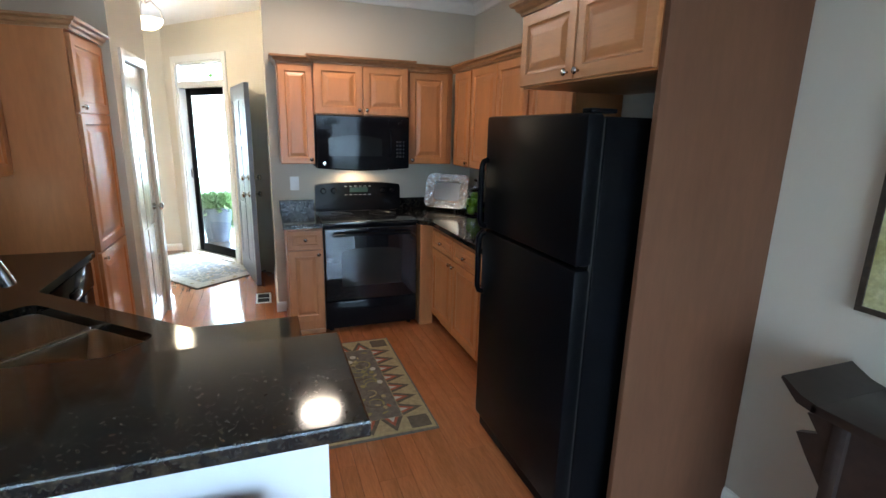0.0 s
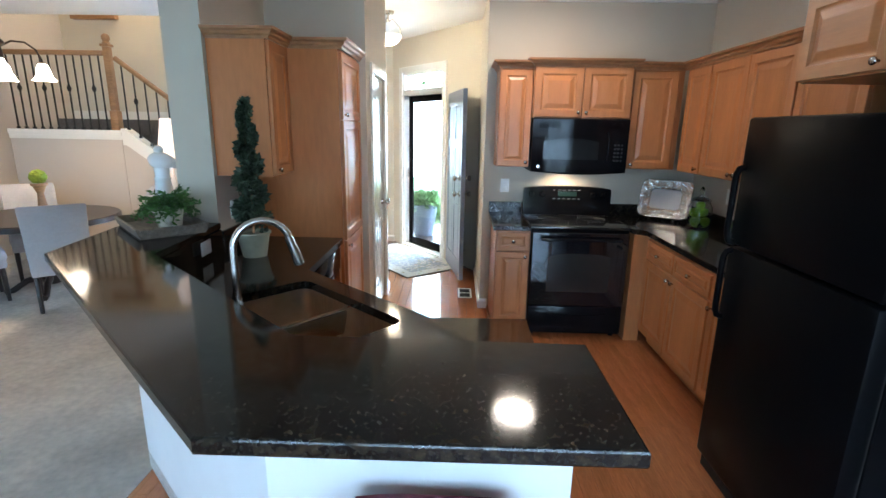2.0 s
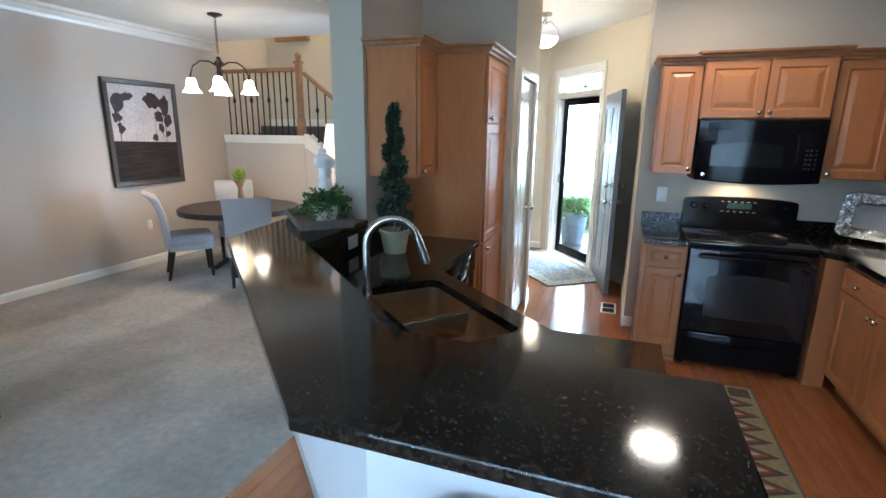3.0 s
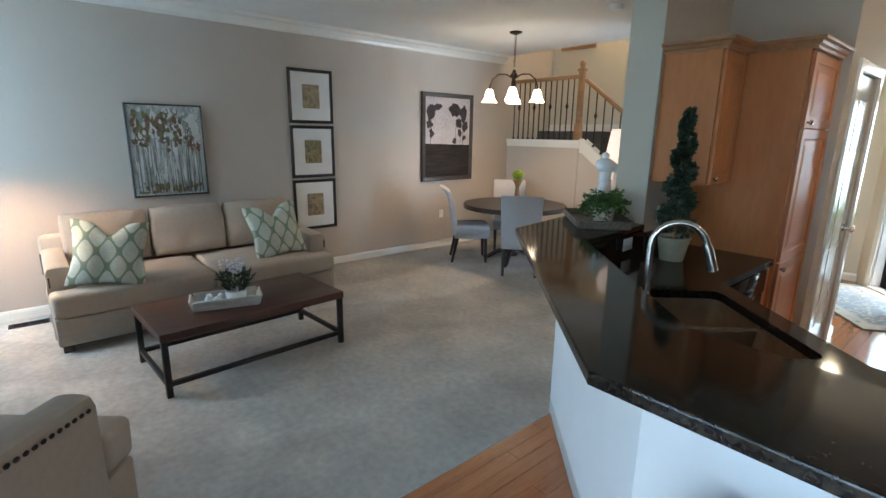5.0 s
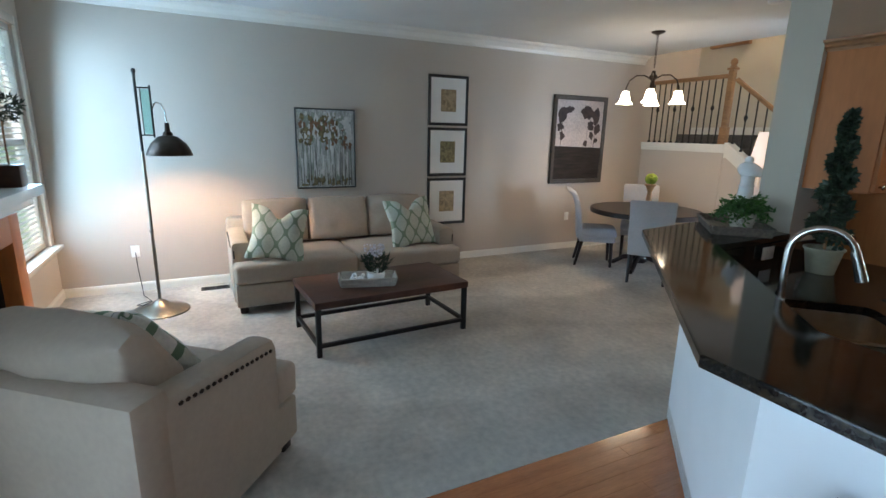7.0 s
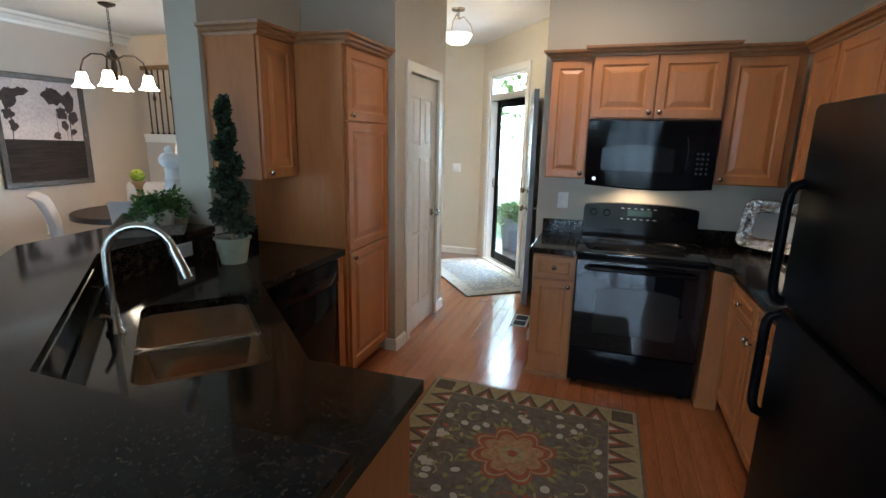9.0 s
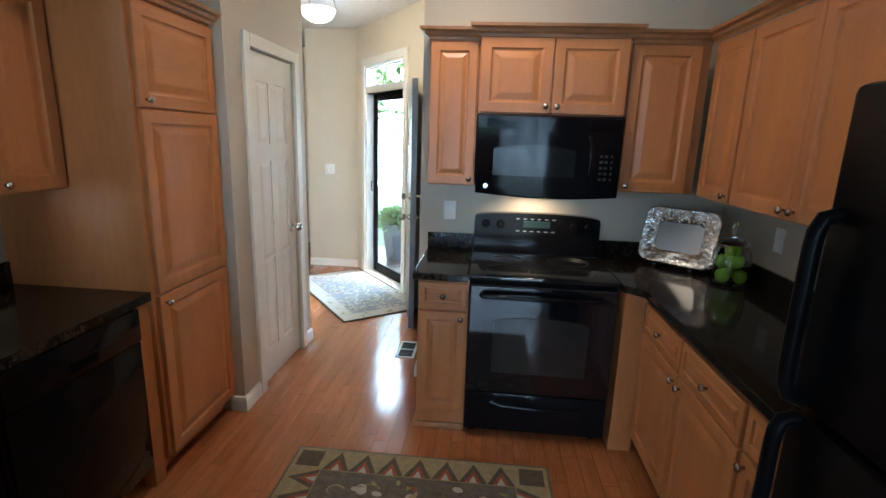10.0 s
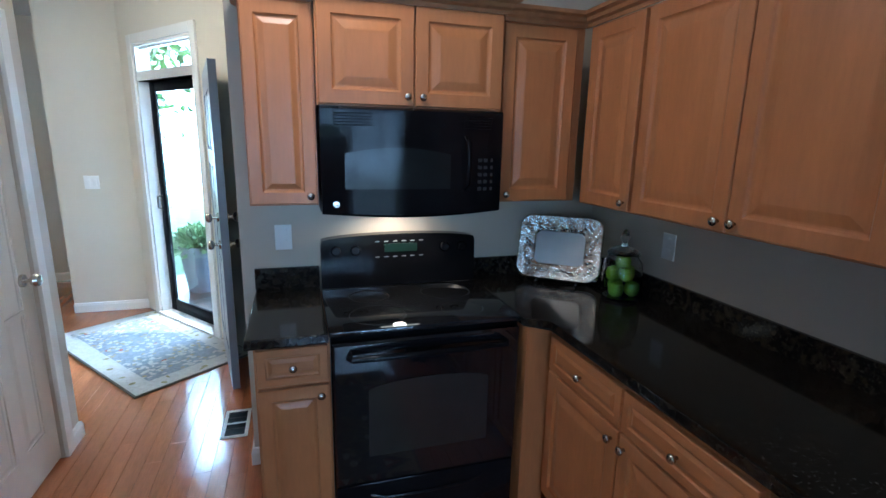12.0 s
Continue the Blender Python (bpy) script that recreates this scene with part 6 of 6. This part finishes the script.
part("jar", lathe([(0.075, 0.0), (0.085, 0.01), (0.092, 0.10), (0.085, 0.17), (0.065, 0.20), (0.068, 0.21), (0.064, 0.21), (0.061, 0.20), (0.081, 0.168), (0.088, 0.10), (0.081, 0.014), (0, 0.010)], 28), glass_mat, jr, "clear glass body")
part("lid", lathe([(0.074, 0.212), (0.074, 0.218), (0.05, 0.235), (0.018, 0.245), (0.012, 0.262), (0.022, 0.285), (0.012, 0.315), (0, 0.325)], 24), glass_mat, jr, "clear glass lid with finial")
for x, y, z in ((-0.04, -0.02, 0.05), (0.038, -0.03, 0.05), (0.0, 0.042, 0.05), (-0.03, 0.02, 0.115), (0.036, 0.012, 0.118), (0.0, -0.03, 0.122), (0.0, 0.0, 0.172)):
    b = lathe([(0.0, 0.028), (0.012, 0.034), (0.030, 0.026), (0.036, 0.004), (0.030, -0.022), (0.014, -0.034), (0.0, -0.030)], 14)
    o = part("apple", b, apple_mat, jr, "green apple")
    o.location = (x, y, z)

# bar stool
bs = thing("bar_stool", "burgundy woven bar stool with dark frame, tucked under the bar", "stool", Matrix.Translation((0.13, 1.03, 0)))
part("seat", cushion(0.42, 0.40, 0.07, 0.25, 4, 6, 0.002), red_weave, bs, "burgundy patterned seat").location = (0, 0, 0.70)
part("seat_frame", boxes((-0.20, -0.19, 0.66, 0.20, 0.19, 0.70), bevel=0.01), espresso, bs)
for x in (-0.17, 0.17):
    for y in (-0.16, 0.16):
        part("leg", tube([(x, y, 0.67), (x * 1.12, y * 1.1, 0)], 0.02, 8, r_end=0.016), espresso, bs)
for s in (-1, 1):
    part("stretcher", tube([(-0.18, s * 0.17, 0.25), (0.18, s * 0.17, 0.25)], 0.011, 8), espresso, bs)

# ceiling lamps
kl = thing("ceiling_lamp", "round flush frosted glass kitchen ceiling lamp, lit", "lamp", Matrix.Translation((0.67, 3.69, H)))
part("pan", lathe([(0.0, -0.001), (0.19, -0.001), (0.19, -0.03), (0.175, -0.035), (0.0, -0.035)], 32), nickel, kl)
part("diffuser", lathe([(0.0, -0.085), (0.07, -0.08), (0.13, -0.065), (0.17, -0.036)], 32), material("kitchen_lamp_glass", (1.0, 0.93, 0.80), 0.4, vary=0.02, emit=6.0), kl, "lit frosted dome")
hl = thing("hall_lamp", "semi-flush bowl hall lamp with lit frosted glass", "lamp", Matrix.Translation((-0.56, 5.5, H)))
part("canopy", lathe([(0.0, -0.001), (0.065, -0.001), (0.06, -0.02), (0.015, -0.03), (0.012, -0.10), (0.0, -0.10)], 20), nickel, hl)
for k in range(3):
    a = 2.1 * k + 0.4
    part("arm", tube([(0, 0, -0.10), (0.05 * math.cos(a), 0.05 * math.sin(a), -0.07), (0.12 * math.cos(a), 0.12 * math.sin(a), -0.14), (0.145 * math.cos(a), 0.145 * math.sin(a), -0.23)], 0.006), nickel, hl)
part("bowl", lathe([(0.135, -0.225), (0.130, -0.25), (0.105, -0.29), (0.06, -0.315), (0.0, -0.325)], 28), shade_mat, hl, "lit frosted glass bowl")

# dark console and painting by the east wall
ec = thing("altar_console", "black wooden altar console with upturned ends", "console", Matrix.Translation((2.06, 0.475, 0)))
part("tabletop", boxes((-0.17, -0.52, 0.82, 0.17, 0.52, 0.85), bevel=0.004), espresso, ec)
for s in (-1, 1):
    b = bmesh.new()
    zs = [(0.50, 0.82), (0.56, 0.83), (0.62, 0.885), (0.615, 0.895), (0.55, 0.86), (0.50, 0.85)]
    a = [b.verts.new((-0.17, s * y, z)) for y, z in zs]
    c = [b.verts.new((0.17, s * y, z)) for y, z in zs]
    b.faces.new(a)
    b.faces.new(c[::-1])
    for k in range(len(a)):
        b.faces.new((a[k], c[k], c[(k + 1) % len(a)], a[(k + 1) % len(a)]))
    part("upturned_end", b, espresso, ec)
    part("side_panel", boxes((-0.15, s * 0.44 - 0.02, 0, 0.15, s * 0.44 + 0.02, 0.82), bevel=0.003), espresso, ec)
    b = bmesh.new()
    zs = [(0.46, 0.82), (0.54, 0.80), (0.50, 0.75), (0.56, 0.72), (0.52, 0.66), (0.46, 0.58)]
    a = [b.verts.new((-0.14, s * y, z)) for y, z in zs]
    c = [b.verts.new((-0.11, s * y, z)) for y, z in zs]
    b.faces.new(a)
    b.faces.new(c[::-1])
    for k in range(len(a)):
        b.faces.new((a[k], c[k], c[(k + 1) % len(a)], a[(k + 1) % len(a)]))
    part("scroll_bracket", b, espresso, ec)
part("front_panel", boxes((-0.13, -0.42, 0.05, -0.11, 0.42, 0.82)), espresso, ec, smooth=False)
yp = thing("painting", "yellow abstract painting in thin dark frame", "picture", Matrix.Translation((RW - 0.003, 1.115, 1.075)) @ FXN)
part("frame", nested(bmesh.new(), 0.9, 0.7, [(0.0, -0.03), (0.02, -0.03), (0.02, -0.02)], 0.0), frame_bronze, yp, smooth=False)
part("canvas", boxes((0.02, -0.024, 0.02, 0.88, -0.0205, 0.68)), material("yellow_abstract_paint", (0.52, 0.44, 0.07), 0.6, vary=0.5, scale=7, grain=0.3, tint2=(0.62, 0.60, 0.36)), yp, smooth=False)

# ---- rugs ----
grey_wool = material("grey_brown_wool", (0.15, 0.13, 0.105), 0.95, vary=0.2, scale=30, grain=0.3, bump=0.6, bump_scale=300, spec=0.1)
cream_wool = material("cream_wool", (0.34, 0.275, 0.155), 0.95, vary=0.15, scale=40, grain=0.25, bump=0.6, bump_scale=300, spec=0.1)
dark_wool = material("dark_brown_wool", (0.105, 0.085, 0.062), 0.95, vary=0.2, scale=40, bump=0.6, bump_scale=300, spec=0.1)
red_wool = material("rust_red_wool", (0.30, 0.095, 0.055), 0.95, vary=0.2, scale=40, bump=0.6, bump_scale=300, spec=0.1)
olive_wool = material("olive_wool", (0.23, 0.20, 0.085), 0.95, vary=0.25, scale=40, bump=0.6, bump_scale=300, spec=0.1)
white_wool = material("ivory_wool", (0.44, 0.41, 0.35), 0.95, vary=0.1, scale=40, bump=0.6, bump_scale=300, spec=0.1)
teal_wool = material("slate_blue_wool", (0.23, 0.245, 0.245), 0.95, vary=0.2, scale=40, bump=0.6, bump_scale=300, spec=0.1)


tan_wool = material("tan_orange_wool", (0.38, 0.22, 0.115), 0.95, vary=0.25, scale=40, grain=0.3, bump=0.6, bump_scale=300, spec=0.1)


def ground_shape(b, pts, z):
    b.faces.new([b.verts.new((x, y, z)) for x, y in pts])


rw, rd = 1.28, 1.27
kr = thing("kitchen_rug", "grey wool rug with rust medallion and zigzag border", "rug", Matrix.Translation((-0.075, 2.405, 0.001)))
part("rug_base", prism(bmesh.new(), [(0, 0), (rw, 0), (rw, rd), (0, rd)], 0, 0.010, 0.003), grey_wool, kr, smooth=False)
bw = 0.17
b = bmesh.new()
for x0, y0, x1, y1 in ((0.012, 0.012, rw - 0.012, bw), (0.012, rd - bw, rw - 0.012, rd - 0.012), (0.012, bw, bw, rd - bw), (rw - bw, bw, rw - 0.012, rd - bw)):
    ground_shape(b, [(x0, y0), (x1, y0), (x1, y1), (x0, y1)], 0.0106)
part("border", b, cream_wool, kr)
for mt, inset, zz in ((dark_wool, 0.0, 0.0110), (red_wool, 0.035, 0.0114), (white_wool, 0.062, 0.0118)):
    b = bmesh.new()
    n = 7
    for k in range(n):
        w = (rw - 2 * bw) / n
        x = bw + k * w
        h = bw - 0.03 - inset * 1.4
        i = inset * 0.75
        ground_shape(b, [(x + i, bw - 0.004), (x + w - i, bw - 0.004), (x + w / 2, bw - h)], zz)
        ground_shape(b, [(x + i, rd - bw + 0.004), (x + w / 2, rd - bw + h), (x + w - i, rd - bw + 0.004)], zz)
        w = (rd - 2 * bw) / n
        y = bw + k * w
        ground_shape(b, [(bw - 0.004, y + i), (bw - h, y + w / 2), (bw - 0.004, y + w - i)], zz)
        ground_shape(b, [(rw - bw + 0.004, y + i), (rw - bw + 0.004, y + w - i), (rw - bw + h, y + w / 2)], zz)
    tagged(part("zigzag", b, mt, kr), kind="stuff")
b = bmesh.new()
for x, y in ((0.012, 0.012), (rw - bw, 0.012), (0.012, rd - bw), (rw - bw, rd - bw)):
    ground_shape(b, [(x + 0.02, y + 0.02), (x + bw - 0.032, y + 0.02), (x + bw - 0.032, y + bw - 0.032), (x + 0.02, y + bw - 0.032)], 0.0112)
tagged(part("corner_square", b, dark_wool, kr), kind="stuff")


def scallop(r, k, cx, cy, lobes=8, n=64):
    return [(cx + r * (1 + k * abs(math.sin(lobes * t / 2))) * math.cos(t), cy + r * (1 + k * abs(math.sin(lobes * t / 2))) * math.sin(t)) for t in [2 * math.pi * i / n for i in range(n)]]


mx, my = rw / 2, rd / 2 - 0.02
for mt, r, zz in ((red_wool, 0.175, 0.0108), (cream_wool, 0.158, 0.0110), (red_wool, 0.148, 0.0113), (tan_wool, 0.122, 0.0116), (cream_wool, 0.05, 0.0120), (red_wool, 0.022, 0.0124)):
    b = bmesh.new()
    ground_shape(b, scallop(r, 0.36, mx, my), zz)
    part("medallion", b, mt, kr)
rnd = random.Random(51)


def vine(b, x, y, a, size, wide, z):
    """A curling stem that narrows to its tip."""
    inner, outer = [], []
    for k in range(11):
        u = k / 10
        ang, r = a + 3.9 * u, size * (1 - 0.62 * u)
        w = wide * (1 - 0.75 * u)
        inner.append((x + (r - w) * math.cos(ang), y + (r - w) * math.sin(ang)))
        outer.append((x + (r + w) * math.cos(ang), y + (r + w) * math.sin(ang)))
    for k in range(10):
        ground_shape(b, [inner[k], outer[k], outer[k + 1], inner[k + 1]], z)


for mt, n, size in ((olive_wool, 30, 0.075), (cream_wool, 22, 0.062), (dark_wool, 14, 0.085), (red_wool, 8, 0.07)):
    b = bmesh.new()
    for k in range(n):
        x, y = rnd.uniform(bw + 0.10, rw - bw - 0.10), rnd.uniform(bw + 0.10, rd - bw - 0.10)
        if math.hypot(x - mx, y - my) > 0.33:
            vine(b, x, y, rnd.uniform(0, 6.28), size * rnd.uniform(0.6, 1.0), 0.0065, 0.01035 + 0.000006 * k + size * 0.001)
    tagged(part("vine", b, mt, kr), kind="stuff")
b = bmesh.new()
for k in range(8):
    a = 2 * math.pi * (k + 0.5) / 8
    for da in (-0.16, 0.0, 0.16):
        ca, sa = math.cos(a + da), math.sin(a + da)
        ground_shape(b, [(mx + 0.20 * ca, my + 0.20 * sa), (mx + 0.25 * ca + 0.014 * sa, my + 0.25 * sa - 0.014 * ca), (mx + 0.295 * ca, my + 0.295 * sa), (mx + 0.25 * ca - 0.014 * sa, my + 0.25 * sa + 0.014 * ca)], 0.01055 + 0.00001 * k + 0.00004 * da)
tagged(part("petal", b, olive_wool, kr), kind="stuff")
for mt, n, s in ((white_wool, 46, 0.026), (olive_wool, 40, 0.022), (cream_wool, 40, 0.020), (dark_wool, 24, 0.022), (red_wool, 10, 0.020)):
    b = bmesh.new()
    for k in range(n):
        x, y = rnd.uniform(bw + 0.04, rw - bw - 0.04), rnd.uniform(bw + 0.04, rd - bw - 0.04)
        if math.hypot(x - mx, y - my) < 0.27:
            continue
        a, el = rnd.uniform(0, 6.28), rnd.uniform(0.6, 1.0) if mt is white_wool else rnd.uniform(0.3, 0.8)
        ca, sa = math.cos(a), math.sin(a)
        ground_shape(b, [(x + s * (ca * math.cos(t) - el * sa * math.sin(t)), y + s * (sa * math.cos(t) + el * ca * math.sin(t))) for t in [2 * math.pi * i / 9 for i in range(9)]], 0.0107 + 0.000012 * k)
    tagged(part("blossom", b, mt, kr), kind="stuff")

er = thing("entry_rug", "ivory and slate-blue oriental rug at the entry door", "rug", Matrix.Translation((-0.50, 6.28, 0.001)) @ Matrix.Rotation(math.atan2(-0.788, 0.615), 4, "Z"))
ew, ed = 1.56, 0.86
part("rug_base", prism(bmesh.new(), [(-ew / 2, -ed / 2), (ew / 2, -ed / 2), (ew / 2, ed / 2), (-ew / 2, ed / 2)], 0, 0.010, 0.003), dark_wool, er, smooth=False)
b = bmesh.new()
ground_shape(b, [(-ew / 2 + 0.015, -ed / 2 + 0.015), (ew / 2 - 0.015, -ed / 2 + 0.015), (ew / 2 - 0.015, ed / 2 - 0.015), (-ew / 2 + 0.015, ed / 2 - 0.015)], 0.0106)
part("border", b, white_wool, er)
b = bmesh.new()
ground_shape(b, [(-ew / 2 + 0.15, -ed / 2 + 0.15), (ew / 2 - 0.15, -ed / 2 + 0.15), (ew / 2 - 0.15, ed / 2 - 0.15), (-ew / 2 + 0.15, ed / 2 - 0.15)], 0.0110)
part("field", b, teal_wool, er)
for mt, n, s, inside in ((white_wool, 420, 0.02, True), (cream_wool, 160, 0.018, True), (olive_wool, 60, 0.022, False), (teal_wool, 30, 0.02, False), (red_wool, 12, 0.022, True)):
    b = bmesh.new()
    for k in range(n):
        x, y = rnd.uniform(-ew / 2 + 0.05, ew / 2 - 0.05), rnd.uniform(-ed / 2 + 0.05, ed / 2 - 0.05)
        isin = abs(x) < ew / 2 - 0.15 and abs(y) < ed / 2 - 0.15
        if isin != inside:
            continue
        a, el = rnd.uniform(0, 6.28), rnd.uniform(0.35, 0.9)
        ca, sa = math.cos(a), math.sin(a)
        ground_shape(b, [(x + s * (ca * math.cos(t) - el * sa * math.sin(t)), y + s * (sa * math.cos(t) + el * ca * math.sin(t))) for t in [2 * math.pi * i / 8 for i in range(8)]], 0.0114 + 0.000012 * k)
    tagged(part("blossom", b, mt, er), kind="stuff")

# ---- outside the entry door ----
op = thing("planter", "tall grey planter with leafy plant on the porch", "planter", Matrix.Translation((-0.33, 7.82, -0.029)))
pot(0.52, 0.15, 0.21, grey_pot, op)
spots = []
for k in range(700):
    a, u = rnd.uniform(0, 6.28), rnd.uniform(0, 1)
    d = Vector((math.cos(a), math.sin(a), rnd.uniform(-0.2, 1.2)))
    spots.append((Vector((0, 0, 0.50)) + d.normalized() * 0.24 * math.sqrt(u), d))
part("leaves", leaves(spots, 0.085, 12, 0.6), leaf_sun, op)


def tree(x, y, h, seed, spread):
    t = thing("tree", "leafy green tree beyond the porch in daylight", "tree", Matrix.Translation((x, y, -0.22)), "trees outside")
    r = random.Random(seed)
    part("trunk", tube([(0, 0, 0), (0.1, 0.05, h * 0.4), (0.0, 0.1, h * 0.75)], 0.16, 9, r_end=0.06), espresso, t)
    tips = []
    for k in range(9):
        a, z = r.uniform(0, 6.28), r.uniform(0.25, 0.7) * h
        e = Vector((spread * math.cos(a) * r.uniform(0.5, 1), spread * math.sin(a) * r.uniform(0.5, 1), z + r.uniform(0.1, 0.3) * h))
        part("limb", tube([(0.05, 0.05, z), e * 0.5 + Vector((0, 0, z * 0.5)), e], 0.05, 6, r_end=0.015), espresso, t)
        tips.append(e)
    spots = []
    for k in range(2600):
        e = tips[k % len(tips)]
        d = Vector((r.gauss(0, 1), r.gauss(0, 1), r.gauss(0, 0.8)))
        spots.append((e + d * spread * 0.32, d.normalized()))
    part("crown", leaves(spots, 0.24, seed, 0.7), leaf_sun, t)


for x, y, h, s in ((4.6, 14.0, 6.0, 1.8), (-3.4, 16.0, 7.0, 2.2)):
    tree(x, y, h, int(x * 10 + y), s)
spots = []
for k in range(5200):
    x, y = rnd.uniform(-1.0, 6.5), rnd.uniform(10.2, 11.2)
    spots.append(((x, y, -0.2 + rnd.uniform(0, 1) ** 0.8 * (0.40 + 0.2 * math.sin(x * 3))), (rnd.uniform(-1, 1), -0.6, 0.7)))
hd = whole("hedge", leaves(spots, 0.13, 17, 0.6), leaf_sun, "sunlit green shrubs beyond the porch", "hedge", kind="stuff")

# Panel glows by itself: outdoor daylight and the hall floor glare come from its emission.
structure("backdrop", boxes((-14, 20, -1, 18, 20.1, 14)), material("glowing_woods_backdrop", (0.66, 0.84, 0.90), 1.0, vary=0.3, scale=0.7, grain=0.25, emit=26.0, tint2=(0.76, 0.92, 1.0)), "glowing pale panel standing in for daylit woods in the distance", "backdrop")
# Unseen panel, added to shine in from the south and show in reflections.
structure("backdrop_south", boxes((-14, -20.1, -1, 14, -20, 12)), material("glowing_south_panel", (0.40, 0.66, 0.90), 1.0, vary=0.35, scale=0.7, grain=0.3, emit=8.0, tint2=(0.62, 0.84, 1.0)), "unseen glowing pale blue panel behind the house, added for daylight", "backdrop")

# ---- floor boards, the pieces nearest the walk as objects of their own ----
floor_ob = bpy.data.objects["floor"]
_planks = {}


def plank_mesh(n):
    if n not in _planks:
        L = n * 0.05
        b = bmesh.new()
        v = [b.verts.new(p) for p in ((0.0004, 0, -0.006), (0.0826, 0, -0.006), (0.0826, L - 0.0008, -0.006), (0.0004, L - 0.0008, -0.006),
                                      (0.0004, 0, -0.0012), (0.0826, 0, -0.0012), (0.0826, L - 0.0008, -0.0012), (0.0004, L - 0.0008, -0.0012),
                                      (0.0012, 0.0012, 0.0), (0.0818, 0.0012, 0.0), (0.0818, L - 0.002, 0.0), (0.0012, L - 0.002, 0.0))]
        for q in ((8, 9, 10, 11), (4, 5, 9, 8), (5, 6, 10, 9), (6, 7, 11, 10), (7, 4, 8, 11), (0, 1, 5, 4), (1, 2, 6, 5), (2, 3, 7, 6), (3, 0, 4, 7)):
            b.faces.new([v[k] for k in q])
        me = bpy.data.meshes.new("plank")
        b.to_mesh(me)
        b.free()
        me.materials.append(plank_mat)
        _planks[n] = me
    return _planks[n]


rnd = random.Random(61)
rest_v, rest_f = [], []
rows = []
for i in range(43):
    x = -1.288 + i * 0.083
    mid = x + 0.04
    top = SW + 0.05 if mid > 0.45 else min(8.45, 7.22 - (mid + 0.70) * 1.281 + 0.02) if mid > -0.70 else 8.45 if mid < -1.34 else 7.30
    rows.append((x, YS, top))
for i in range(16):
    rows.append((-2.60 + i * 0.083, 5.96, 8.45))
for x, y0, y1 in rows:
    y = y0 - rnd.uniform(0, 0.6)
    while y < y1:
        n = rnd.choice((10, 14, 18, 22, 26))
        if y + n * 0.05 > y1:
            n = int((y1 - y) / 0.05)
            if n < 1:
                break
        if y < y0:
            k = int((y + n * 0.05 - y0) / 0.05)
            y, n = y0, max(1, k)
        if -0.62 < x < 1.66 and y > 1.2 and y < 7.3:
            o = new("plank", plank_mesh(n))
            o.parent, o.location = floor_ob, (x, y, 0)
        else:
            me = plank_mesh(n)
            base = len(rest_v)
            rest_v += [(v.co.x + x, v.co.y + y, v.co.z) for v in me.vertices]
            rest_f += [[base + k for k in p.vertices] for p in me.polygons]
        y += n * 0.05
me = bpy.data.meshes.new("planks")
me.from_pydata(rest_v, [], rest_f)
me.materials.append(plank_mat)
o = new("planks", me)
o.parent = floor_ob
tagged(o, "glossy reddish oak floor boards", kind="stuff")
